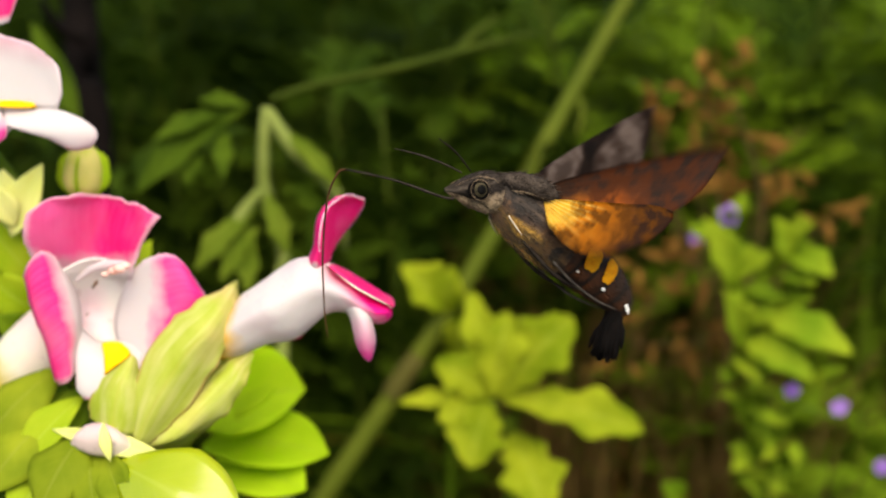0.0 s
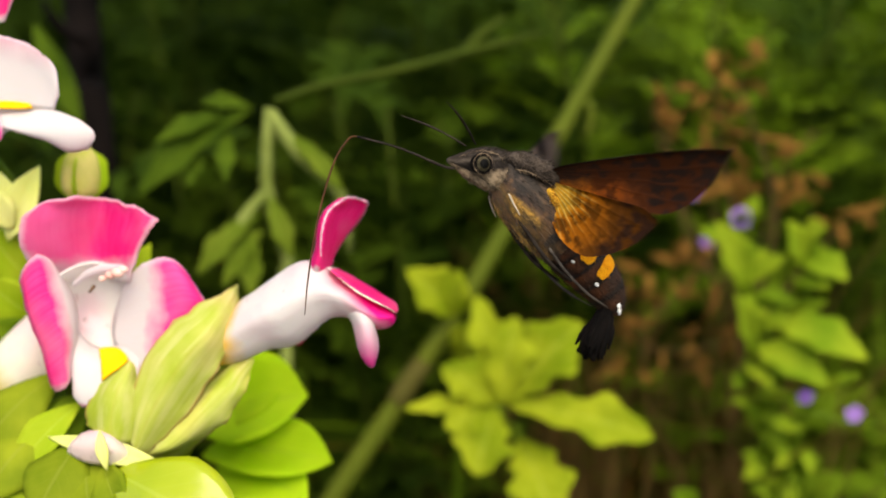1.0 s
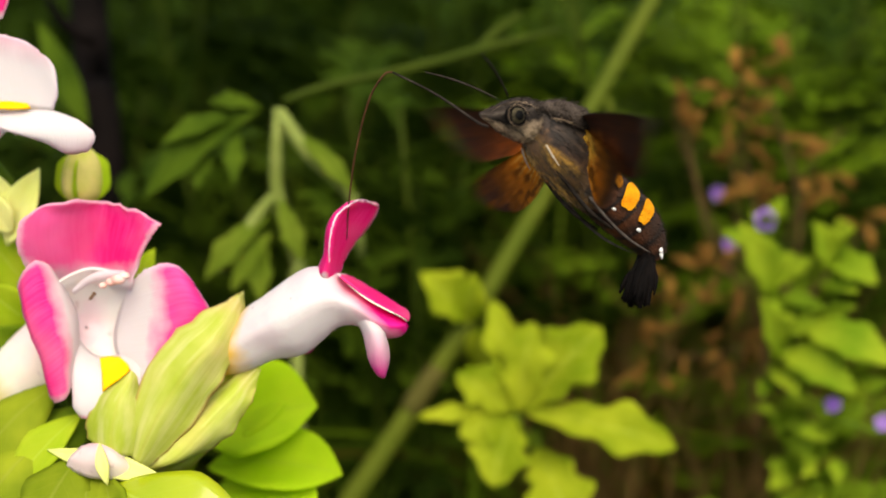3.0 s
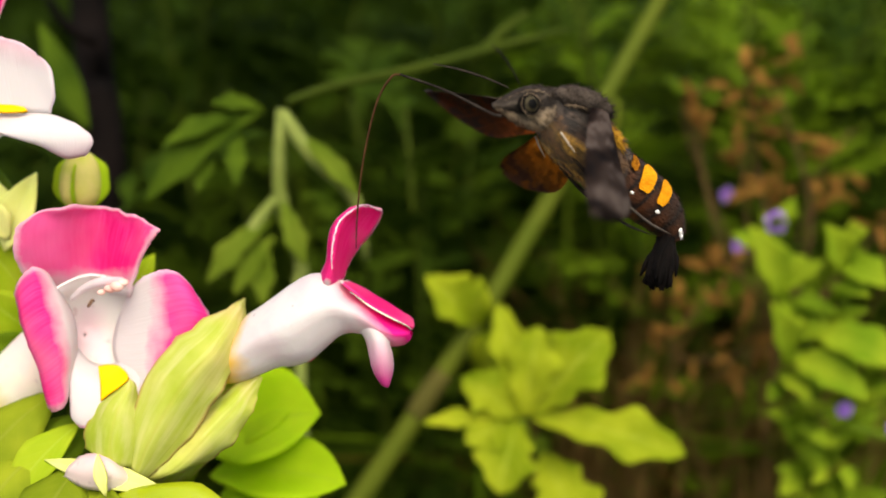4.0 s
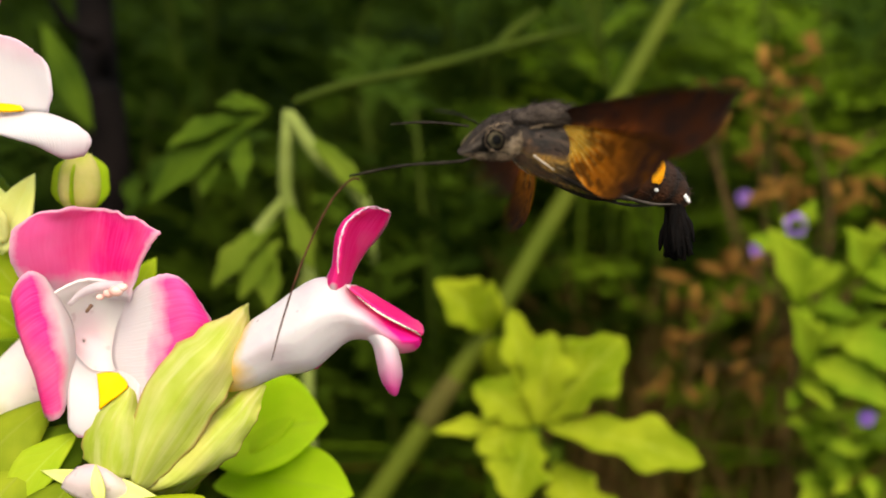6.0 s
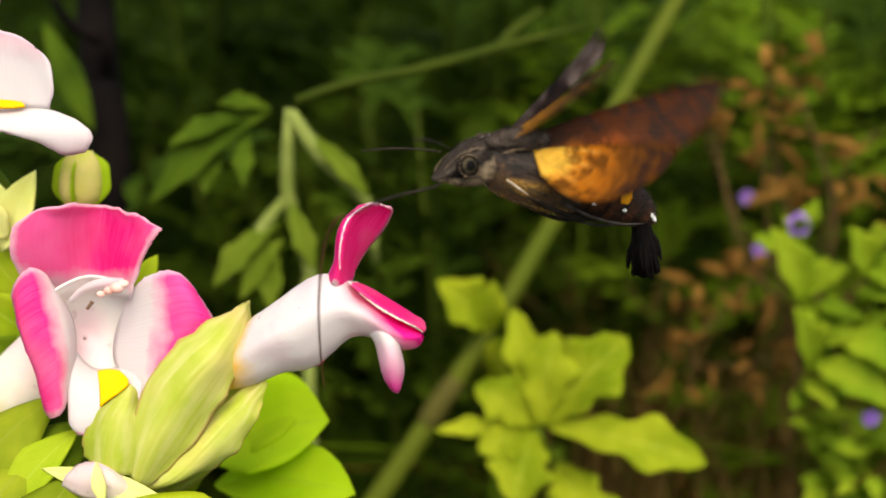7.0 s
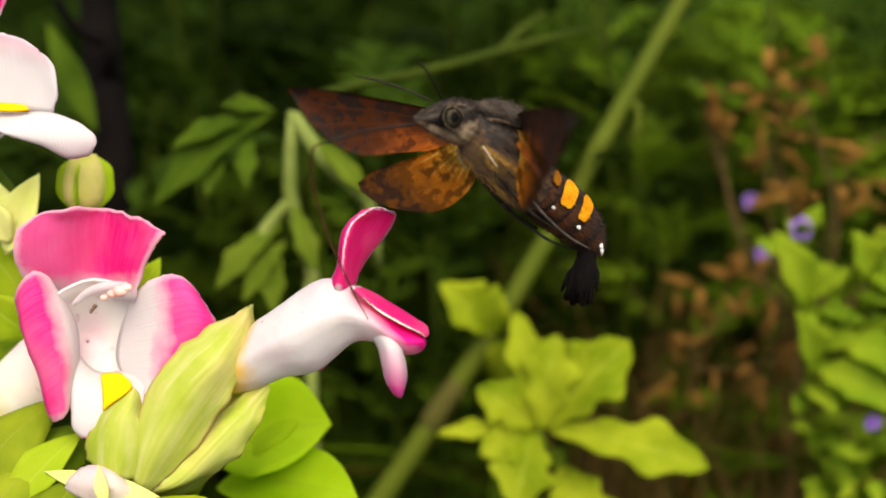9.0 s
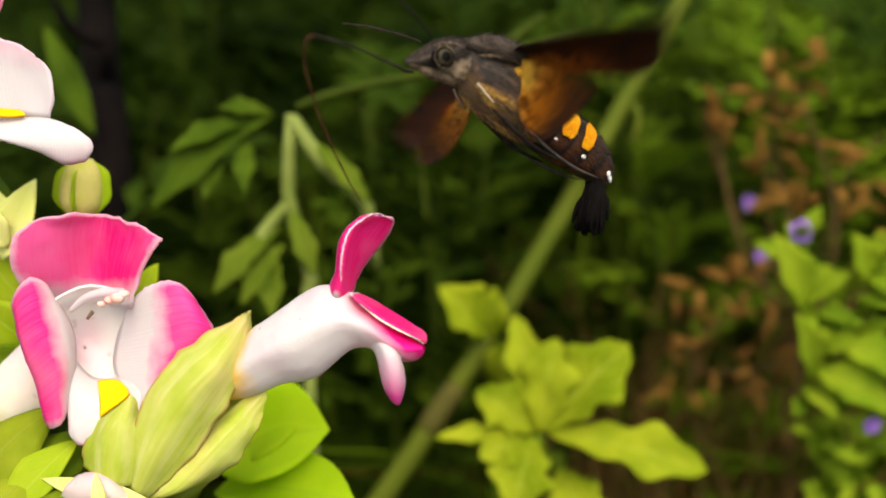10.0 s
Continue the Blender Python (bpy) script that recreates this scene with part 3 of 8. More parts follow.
# blossom half cut off by the picture's edge, higher on the plant
b = bmesh.new()
tube(b, [V(-60.32, 19.21, 142.0), V(-65.10, 17.82, 146.0), V(-71.79, 15.34, 152.0), V(-76.16, 13.27, 156.0)], [0.0042, 0.0045, 0.0036, 0.0018], 24, samples=12, cap=False)
high_blossom = part("blossom", b, throat_white, wish, "white and blush blossom with a yellow throat", solid=0.00026)
part("side_lobe", patch([
    [V(-61.5, 19.2, 142.0), V(-55.9, 18.9, 142.0), V(-53.2, 18.6, 141.5), V(-50.8, 18.5, 141.0)],
    [V(-61.9, 23.0, 141.5), V(-56.7, 22.9, 141.5), V(-52.6, 22.1, 141.0), V(-50.0, 20.8, 140.2)],
    [V(-61.0, 26.3, 141.0), V(-56.6, 25.9, 141.0), V(-53.1, 24.9, 140.5), V(-50.4, 23.9, 140.0)],
    [V(-59.3, 28.3, 140.5), V(-55.9, 27.7, 140.5), V(-53.6, 26.7, 140.3), V(-51.9, 25.3, 140.2)]], 17, 15, 0.0003, 11.0), petal_blush, high_blossom, "white side lobe with a blush rim", solid=0.00026)
part("lower_lobe", patch([
    [V(-58.3, 18.6, 142.0), V(-55.0, 18.5, 141.6), V(-52.0, 18.5, 141.2), V(-50.3, 18.2, 141.0)],
    [V(-57.4, 16.3, 140.0), V(-53.4, 16.6, 139.5), V(-50.0, 17.0, 139.5), V(-47.0, 16.9, 139.8)],
    [V(-56.5, 16.0, 139.6), V(-52.5, 15.1, 139.1), V(-48.7, 15.1, 139.0), V(-45.2, 15.4, 139.6)],
    [V(-55.5, 15.6, 140.5), V(-52.2, 14.7, 140.0), V(-48.8, 13.4, 139.6), V(-45.6, 13.8, 140.0)],
    [V(-54.8, 15.3, 141.2), V(-52.3, 14.6, 141.0), V(-49.0, 13.2, 140.6), V(-46.4, 13.2, 140.6)]], 17, 15, 0.0003, 13.0), petal_blush, high_blossom, "white lower lobe with a blush tip", solid=0.00026)
part("nectar_guide", patch([
    [V(-59.6, 19.5, 141.0), V(-56.1, 19.5, 140.9), V(-54.0, 19.2, 140.9)],
    [V(-59.3, 18.7, 140.4), V(-55.4, 18.5, 140.2), V(-53.4, 18.7, 140.4)]], 9, 5), throat_yellow, high_blossom, "yellow throat patch", solid=0.0003)
part("upper_lip", patch([
    [V(-63.32, 28.58, 142.0), V(-60.32, 29.33, 142.0), V(-57.69, 30.08, 142.0)],
    [V(-63.84, 32.22, 141.5), V(-60.11, 32.60, 141.5), V(-56.67, 32.07, 141.5)],
    [V(-63.62, 35.83, 141.0), V(-59.89, 36.58, 141.0), V(-55.72, 33.60, 141.0)]], 13, 11, 0.0003, 15.0), petal_lip, high_blossom, "crimson upper lip", solid=0.00026)
part("side_lobe", patch([
    [V(-61.82, 18.83, 142.0), V(-60.32, 18.68, 142.0), V(-58.61, 18.32, 141.5)],
    [V(-61.46, 15.66, 140.5), V(-59.03, 15.98, 140.0), V(-57.10, 16.35, 140.0)],
    [V(-61.17, 13.06, 140.5), V(-58.88, 13.39, 140.0), V(-57.10, 14.87, 140.0)]], 11, 11, 0.0003, 17.0), petal_hang, high_blossom, "pink side lobe", solid=0.00026)

# pale blossom tube behind, at the edge
b = bmesh.new()
tube(b, [V(-67.48, -22.85, 155.0), V(-60.95, -17.70, 153.0), V(-56.54, -13.57, 152.0), V(-53.48, -9.56, 152.0)], [0.0026, 0.0046, 0.0048, 0.0040], 22, samples=12, cap=False)
part("blossom", b, tube_material("aged_tube", (0.8, 0.76, 0.6), (0.86, 0.83, 0.72), (0.62, 0.5, 0.05)), wish, "cream tube of a blossom turned away", solid=0.00026)

# calyces, bracts and leaves
calyx = part("calyx", patch([
    [V(-40.54, -24.31, 139.0), V(-39.66, -25.10, 138.5), V(-38.91, -25.87, 139.5)],
    [V(-40.13, -18.23, 138.6), V(-37.15, -20.31, 136.8), V(-34.66, -22.10, 139.0)],
    [V(-37.64, -12.08, 138.6), V(-33.87, -14.92, 136.4), V(-30.70, -17.26, 139.0)],
    [V(-32.56, -7.41, 138.8), V(-29.86, -10.08, 137.2), V(-28.30, -12.46, 139.5)],
    [V(-28.96, -5.18, 142.0), V(-27.96, -5.91, 141.5), V(-27.31, -7.80, 142.0)],
    [V(-28.21, -4.30, 145.5), V(-27.96, -4.37, 145.0), V(-27.89, -4.60, 145.0)]], 29, 33, 0.0005, 21.0, 0.06, 0.0008), calyx_leaf, wish, "pale yellow-green ribbed calyx", solid=0.0003)
part("calyx_wing", patch([
    [V(-40.81, -26.18, 142.0), V(-39.78, -26.37, 141.0), V(-39.16, -26.63, 142.0)],
    [V(-38.14, -23.17, 141.0), V(-35.05, -24.44, 138.5), V(-33.45, -24.51, 141.0)],
    [V(-33.22, -18.70, 141.0), V(-30.88, -20.42, 138.5), V(-28.76, -22.13, 141.0)],
    [V(-29.08, -15.25, 141.5), V(-27.52, -16.57, 140.0), V(-26.22, -17.80, 141.0)],
    [V(-25.81, -13.58, 142.0), V(-25.27, -13.53, 141.5), V(-24.97, -13.83, 141.5)]], 25, 27, 0.0005, 23.0, 0.06, 0.0008), calyx_leaf, calyx, solid=0.0003)
part("calyx_wing", patch([
    [V(-45.99, -22.04, 139.5), V(-42.27, -23.45, 137.0), V(-39.36, -24.25, 139.5)],
    [V(-45.99, -19.46, 139.5), V(-41.85, -19.80, 136.8), V(-37.74, -21.30, 139.5)],
    [V(-44.52, -16.73, 139.5), V(-41.25, -17.18, 137.2), V(-38.77, -18.35, 139.5)],
    [V(-42.09, -14.72, 140.0), V(-40.63, -14.96, 138.8), V(-39.87, -15.83, 140.0)],
    [V(-41.12, -14.03, 140.5), V(-40.68, -13.98, 140.0), V(-40.44, -14.22, 140.2)]], 25, 25, 0.0004, 25.0, 0.07, 0.0007), calyx_leaf, calyx, solid=0.0003)
part("calyx_wing", patch([
    [V(-40.81, -27.69, 146.0), V(-38.11, -27.69, 146.0), V(-35.26, -27.11, 147.0)],
    [V(-35.02, -19.98, 146.0), V(-32.71, -21.52, 146.0), V(-30.99, -22.83, 147.0)],
    [V(-30.67, -13.76, 145.5), V(-29.13, -15.30, 145.5), V(-27.69, -16.51, 146.0)],
    [V(-27.89, -11.41, 145.0), V(-27.27, -11.72, 145.0), V(-26.66, -12.18, 145.0)]], 9, 11), calyx_leaf, calyx, solid=0.0003)


def bract(name, mat, pts, tipward, width, facing, label="", **kw):
    return part(name, leaf_bm(pts, tipward, facing, width / 1000, **kw), mat, wish, label, solid=0.0003)


UPF = (FACE + SKYWARD * 0.6).normalized()
part("bud", patch([
    [V(-48.2, -25.3, 138.5), V(-45.0, -26.3, 137.0), V(-41.7, -26.5, 137.0), V(-40.0, -26.2, 138.5)],
    [V(-47.5, -24.1, 137.8), V(-44.1, -24.3, 135.8), V(-41.5, -24.4, 135.8), V(-40.2, -25.1, 137.8)],
    [V(-46.1, -22.9, 138.0), V(-43.9, -22.9, 136.4), V(-42.1, -23.0, 136.4), V(-41.1, -24.0, 138.0)],
    [V(-45.0, -22.7, 138.8), V(-44.1, -22.4, 138.2), V(-43.2, -22.4, 138.2), V(-42.6, -22.9, 138.8)]], 15, 13, 0.0003, 19.0), tube_material("bract_blush", (0.72, 0.56, 0.56), (0.82, 0.72, 0.68)), wish, "pale pink closed bud between the calyces", solid=0.0003)
bract("bract", pale_leaf, V(-42.0, -26.9, 135.2), V(-43.0, -21.9, 135.2), 1.6, FACE, curl=0.1, fold=0.2)
bract("bract", pale_leaf, V(-51.00, -23.51, 139.5), V(-35.03, -26.85, 137.0), 3.2, UPF, curl=0.02, fold=0.3)
bract("leaf", glossy_leaf, V(-41.91, -27.43, 137.0), V(-24.50, -35.23, 131.0), 12.5, UPF, "glossy yellow-green leaf", curl=0.16, fold=-0.25, n=18, m=11, waves=0.03, blunt=2.8)
bract("leaf", olive_leaf, V(-46.89, -24.34, 140.0), V(-50.55, -32.85, 134.0), 9.0, UPF, "olive green leaf", curl=0.12, fold=-0.2, waves=0.08)
bract("leaf", olive_leaf, V(-46.16, -25.81, 140.0), V(-43.14, -33.66, 133.0), 6.0, UPF, curl=0.1, fold=-0.2)
bract("leaf", olive_leaf, V(-43.62, -26.36, 139.0), V(-38.58, -33.31, 133.0), 5.0, FACE, curl=0.1, fold=0.3)
bract("leaf", young_leaf, V(-47.90, -19.57, 143.0), V(-55.77, -28.77, 140.0), 5.5, UPF, curl=0.1, fold=0.3)
bract("leaf", mid_leaf, V(-48.46, -19.34, 147.0), V(-53.57, -24.68, 142.0), 7.0, UPF, curl=0.1, fold=-0.2)
bract("leaf", olive_leaf, V(-51.99, -16.12, 146.0), V(-60.95, -26.55, 140.0), 8.0, UPF, "olive leaf with yellow flush", curl=0.12, fold=-0.25, waves=0.06)
bract("leaf", olive_leaf, V(-52.43, -22.59, 143.0), V(-58.49, -31.54, 136.0), 8.5, UPF, curl=0.12, fold=-0.2)
bract("leaf", young_leaf, V(-50.17, -27.12, 143.0), V(-54.90, -35.14, 136.0), 8.0, UPF, curl=0.1, fold=0.2)
bract("leaf", pale_leaf, V(-60.55, 1.66, 150.0), V(-55.44, 11.81, 148.0), 5.0, FACE, "cream-green young leaf", curl=0.05, fold=0.35)
bract("leaf", pale_leaf, V(-61.34, 3.25, 150.0), V(-60.50, 10.95, 147.0), 6.0, FACE, curl=0.06, fold=-0.3)
bract("leaf", pale_leaf, V(-59.36, 3.23, 149.0), V(-62.02, 9.33, 146.0), 4.5, FACE, curl=0.06, fold=0.3)
bract("leaf", young_leaf, V(-58.85, -4.86, 156.0), V(-64.57, 4.10, 152.0), 7.0, FACE, curl=0.1, fold=0.2)
bract("leaf", young_leaf, V(-58.77, -9.93, 158.0), V(-65.80, -3.15, 153.0), 7.0, FACE, curl=0.1, fold=0.2)
bract("leaf", mid_leaf, V(-59.60, -12.44, 158.0), V(-64.18, -9.62, 153.0), 5.0, FACE, curl=0.1, fold=0.2)
bract("leaf", young_leaf, V(-45.66, -4.86, 156.0), V(-42.26, 1.31, 155.0), 3.5, FACE, curl=0.1, fold=0.2)
bract("leaf", young_leaf, V(-35.98, -28.45, 150.0), V(-38.36, -20.53, 150.0), 7.0, FACE, curl=0.1, fold=0.2)
bract("leaf", young_leaf, V(-61.32, -13.10, 156.0), V(-57.82, -9.75, 155.0), 1.6, FACE, curl=0.1, fold=0.2)

# closed bud with winged calyx
b = bmesh.new()
tube(b, [V(-50.74, 7.26, 151.0), V(-50.74, 8.86, 151.0), V(-50.74, 11.25, 151.0), V(-50.66, 13.24, 151.0), V(-50.58, 14.60, 151.0)], [0.0016, 0.0026, 0.0027, 0.0022, 0.0012], 16, samples=12)
bud = part("bud", b, bud_skin, wish, "closed green bud with ribbed calyx")
for dx, dz in ((-1, 0), (1, 0), (0, -1)):
    mid = V(-50.74, 11.25, 151.0)
    out = Vector((0.0036 * dx, 0.0034 * dz, 0))
    rows = [[V(-50.74, 7.10, 151.0), V(-50.74, 7.10, 151.0) + out * 0.4], [V(-50.74, 9.25, 151.0), V(-50.74, 9.25, 151.0) + out], [mid, mid + out * 1.02],
            [V(-50.66, 13.00, 151.0), V(-50.66, 13.00, 151.0) + out * 0.9], [V(-50.58, 14.60, 151.0), V(-50.58, 14.44, 151.0) + out * 0.3]]
    part("calyx_wing", patch(rows, 5, 13), young_leaf, bud, solid=0.0003)

# ---- yellow-green weed with round-toothed leaflets
def weed_plant(name, base, label, category="weed"):
    return thing(name, Vector((base.x, base.y, 0)), label, category)


def leaflet(owner, mat, a, z, width, facing=UPF, label="", **kw):
    kw.setdefault("curl", 0.1)
    kw.setdefault("fold", 0.34)
    kw.setdefault("peak", 0.55)
    kw.setdefault("n", 12)
    return part("leaf", leaf_bm(a, z, facing, width / 1000, m=9, **kw), mat, owner, label, solid=0.0003)


lime = weed_plant("broadleaf_weed", V(12.04, -29.42, 215.0), "yellow-green weed with broad radiating leaves")
stem("stem", [Vector((lime.location.x, lime.location.y, -0.01)), V(13.81, -47.82, 216.0), V(11.21, -35.39, 210.0), V(9.14, -28.73, 206.0)], [1.5, 1.3, 1.1, 0.9], stem_green, lime)
for a, z, w in ((V(9.14, -28.73, 206.0), V(5.22, -8.05, 206.0), 7.0), (V(9.53, -28.59, 205.0), V(12.29, -11.96, 204.0), 10.0), (V(10.40, -28.27, 205.0), V(24.65, -12.91, 202.0), 12.5), (V(10.83, -28.59, 205.0), V(37.43, -33.96, 199.0), 9.5),
                (V(8.45, -28.59, 205.0), V(-1.50, -21.13, 203.0), 9.0), (V(8.45, -29.35, 205.0), V(4.79, -40.49, 197.0), 11.0), (V(8.01, -28.70, 205.0), V(-8.54, -29.14, 202.0), 3.4), (V(13.49, -36.12, 211.0), V(19.25, -49.27, 198.0), 12.5), (V(8.05, -29.82, 206.0), V(-0.95, -32.12, 200.0), 8.0)):
    leaflet(lime, lime_leaf, a, z, w * 1.1, waves=0.14, seed=a.x * 900 + z.x * 3000, teeth=0.32, n=34, peak=0.6, blunt=2.6)
lime_small = weed_plant("broadleaf_weed", V(-2.81, -13.96, 222.0), "small yellow-green weed with a toothed leaf")
stem("stem", [Vector((lime_small.location.x, lime_small.location.y, -0.01)), V(1.89, -30.65, 224.0), V(-1.02, -13.45, 214.0)], [1.1, 0.9, 0.6], stem_green, lime_small)
leaflet(lime_small, lime_leaf, V(1.24, -12.89, 214.0), V(-8.27, -3.16, 206.0), 10.5, waves=0.15, teeth=0.25, n=18)
leaflet(lime_small, lime_leaf, V(0.68, -13.45, 214.0), V(1.76, -3.19, 208.0), 6.5, waves=0.1)
leaflet(lime_small, lime_leaf, V(1.84, -22.92, 218.0), V(7.25, -13.08, 208.0), 8.5, waves=0.1)

# bright round-leaved seedling behind the blossoms
bright = weed_plant("round_leaf_weed", V(-35.54, -32.02, 190.0), "bright green weed with rounded leaves")
stem("stem", [Vector((bright.location.x, bright.location.y, -0.01)), V(-35.00, -42.21, 182.0), V(-34.90, -28.99, 172.0)], [1.4, 1.2, 0.8], stem_green, bright)
for a, z, w in ((V(-38.4, -27.3, 168.0), V(-20.7, -21.1, 161.0), 15.5), (V(-37.3, -26.0, 169.0), V(-24.3, -18.5, 164.0), 12.5), (V(-37.8, -31.2, 167.0), V(-16.8, -30.3, 158.0), 10.5), (V(-36.0, -33.7, 167.0), V(-20.0, -35.2, 156.0), 11.0), (V(-37.6, -27.7, 170.0), V(-36.2, -19.9, 167.0), 8.0)):
    leaflet(bright, bright_leaf, a, z, w, facing=Vector((0.2, -0.6, 0.8)), waves=0.05, peak=0.55, blunt=3.5, n=18)

# violet-flowered plant
violet = weed_plant("violet_flower_plant", V(66.09, -18.90, 225.0), "leafy green plant with small violet flowers", "flower")
stem("stem", [Vector((violet.location.x, violet.location.y, -0.01)), V(68.18, -38.43, 228.0), V(60.58, -13.71, 218.0), V(56.98, 4.64, 214.0)], [1.5, 1.3, 0.9, 0.6], stem_green, violet)
stem("stem", [V(65.21, -29.47, 224.0), V(70.95, -18.31, 218.0), V(70.30, 1.26, 216.0)], [0.9, 0.7, 0.5], stem_green, violet)
stem("stem", [V(68.18, -38.43, 228.0), V(69.65, -31.54, 214.0), V(77.96, -33.49, 212.0)], [0.9, 0.7, 0.5], stem_green, violet)
for a, z, w in ((V(59.43, -10.25, 218.0), V(50.66, 6.15, 208.0), 8.0), (V(69.16, -3.31, 216.0), V(64.40, 6.15, 208.0), 7.0), (V(69.16, -1.03, 216.0), V(75.94, -5.38, 208.0), 8.0), (V(70.30, 2.40, 216.0), V(72.78, 5.10, 210.0), 6.0),
                (V(67.44, -5.59, 216.0), V(72.99, -7.07, 209.0), 4.0), (V(59.70, -21.29, 219.0), V(53.98, -7.73, 206.0), 6.5), (V(63.46, -13.71, 218.0), V(78.63, -20.25, 205.0), 9.5), (V(60.28, -18.40, 219.0), V(71.40, -25.47, 206.0), 9.5),
                (V(58.01, -6.76, 217.0), V(61.13, -4.33, 210.0), 4.5), (V(59.35, -22.17, 222.0), V(62.24, -26.52, 210.0), 5.5), (V(57.21, 4.64, 214.0), V(60.04, 11.31, 212.0), 3.5), (V(89.47, -42.49, 224.0), V(90.28, -35.73, 212.0), 7.0)):
    leaflet(violet, violet_leaf, a, z, w, waves=0.14, teeth=0.22, n=20)


for a, z, w in ((V(66.93, -39.10, 232.0), V(59.88, -30.65, 224.0), 6.0), (V(68.15, -41.55, 232.0), V(72.90, -34.20, 224.0), 6.5), (V(69.38, -47.68, 232.0), V(59.88, -41.30, 224.0), 6.0), (V(70.60, -48.91, 232.0), V(75.27, -42.49, 224.0), 7.0),
                (V(71.83, -53.81, 232.0), V(62.25, -48.40, 224.0), 6.0), (V(75.51, -52.58, 232.0), V(81.19, -46.04, 224.0), 7.0), (V(50.87, -54.81, 226.0), V(44.87, -48.12, 220.0), 6.0)):
    leaflet(violet, mid_leaf, a, z, w, waves=0.1)


rng = random.Random(51)
for lo, hi, count in ((V(57.0, 5.0, 214.0), V(61.0, -16.0, 219.0), 11), (V(70.3, 2.0, 216.0), V(66.0, -26.0, 223.0), 13), (V(72.0, -26.0, 214.0), V(70.0, -52.0, 230.0), 16), (V(60.0, -24.0, 222.0), V(68.0, -52.0, 230.0), 10)):
    for k in range(count):
        root = lo.lerp(hi, (k + rng.random()) / count)
        way = Vector((rng.uniform(-1, 1), rng.uniform(-0.8, 0.1), rng.uniform(-0.25, 0.7))).normalized()
        leaflet(violet, violet_leaf if k % 3 else mid_leaf, root, root + way * rng.uniform(0.005, 0.010), rng.uniform(2.6, 4.6), waves=0.12, teeth=0.2, n=12)


def violet_bloom(owner, c, size):
    b = bmesh.new()
    for k in range(5):
        a = k * 2 * math.pi / 5 + 0.3
        d = Vector((math.cos(a), -0.25, math.sin(a))).normalized()
        grid(b, leaf_rows(c, c + d * size, FACE, size * 0.9, curl=0.1, fold=0.1, n=6, m=5, peak=0.65))
    return part("bloom", b, purple_petal, owner, "small violet flower", solid=0.0002)


for c, s in ((V(56.83, 6.86, 213.0), 0.0025), (V(56.2, 2.4, 238.0), 0.0018), (V(69.32, -28.02, 213.0), 0.0018), (V(78.40, -31.25, 212.0), 0.0020), (V(54.2, 13.2, 240.0), 0.0018), (V(87.0, -43.0, 212.0), 0.0020)):
    violet_bloom(violet, c, s)

# ---- long slanting stalk and the forked pale stems behind
stalk = weed_plant("slanting_stalk", V(-25.33, -55.29, 214.0), "thick slanting green stalk with a brownish joint", "plant stalk")
stem("stem", [Vector((stalk.location.x - 0.02, stalk.location.y, -0.01)), V(-35.50, -72.25, 214.0), V(-20.80, -46.24, 214.0), V(-9.50, -28.15, 214.0), V(-0.45, -14.36, 214.0), V(10.85, 4.07, 214.0), V(21.13, 22.83, 215.0), V(34.92, 46.90, 216.0), V(45.40, 66.61, 217.0)],
     [2.5, 2.3, 2.2, 2.1, 1.95, 1.85, 1.75, 1.65, 1.4], stem_olive, stalk)
b = bmesh.new()
tube(b, [V(-10.62, -29.48, 213.8), V(-9.49, -27.90, 213.8), V(-7.00, -24.17, 213.8), V(-4.97, -21.35, 213.8)], [0.0021, 0.0023, 0.0022, 0.0020], 12, samples=8)
part("joint", b, plain_material("joint_brown", (0.06, 0.062, 0.012), (0.085, 0.075, 0.02), 80.0, 0.7), stalk, "brownish swollen joint")
stem("branch", [V(25.79, 30.93, 216.0), V(28.07, 28.64, 216.0), V(27.52, 23.04, 217.0)], [0.9, 0.8, 0.5], stem_olive, stalk)

fork_green = plain_material("pale_fork_stem", (0.12, 0.165, 0.03), (0.2, 0.245, 0.065), 90.0, 0.6)
fork = weed_plant("forked_weed", V(-32.93, 2.27, 205.0), "tall weed with forked pale green stems", "weed")
fx = fork.location
stem("stem", [Vector((fx.x, fx.y, -0.01)), V(-30.61, -21.45, 204.0), V(-29.48, -3.06, 200.0), V(-32.93, 11.49, 196.0), V(-31.65, 25.46, 192.0)], [1.3, 1.2, 1.25, 1.25, 1.0], fork_green, fork)
stem("branch", [V(-31.65, 24.95, 192.0), V(-26.92, 17.95, 193.0), V(-19.88, 10.67, 196.0), V(-18.39, 0.11, 200.0)], [1.1, 1.4, 1.2, 0.7], fork_green, fork)
stem("branch", [V(-30.84, 26.68, 192.0), V(-23.08, 29.98, 195.0), V(-8.88, 33.71, 200.0), V(6.07, 38.56, 205.0), V(18.24, 41.87, 208.0)], [0.8, 0.8, 0.85, 0.95, 0.5], stem_dim, fork)
stem("branch", [V(-32.93, 11.49, 196.0), V(-37.69, 5.28, 196.0), V(-43.09, -3.02, 197.0)], [0.8, 1.2, 0.6], fork_green, fork)
stem("branch", [V(-30.61, -21.45, 204.0), V(-29.78, -8.43, 202.0), V(-30.01, 4.33, 200.0)], [0.8, 1.0, 0.5], fork_green, fork)
stem("branch", [V(-0.43, 34.60, 204.0), V(4.98, 40.18, 205.0), V(10.45, 44.73, 206.0)], [0.6, 1.0, 0.5], stem_dim, fork)
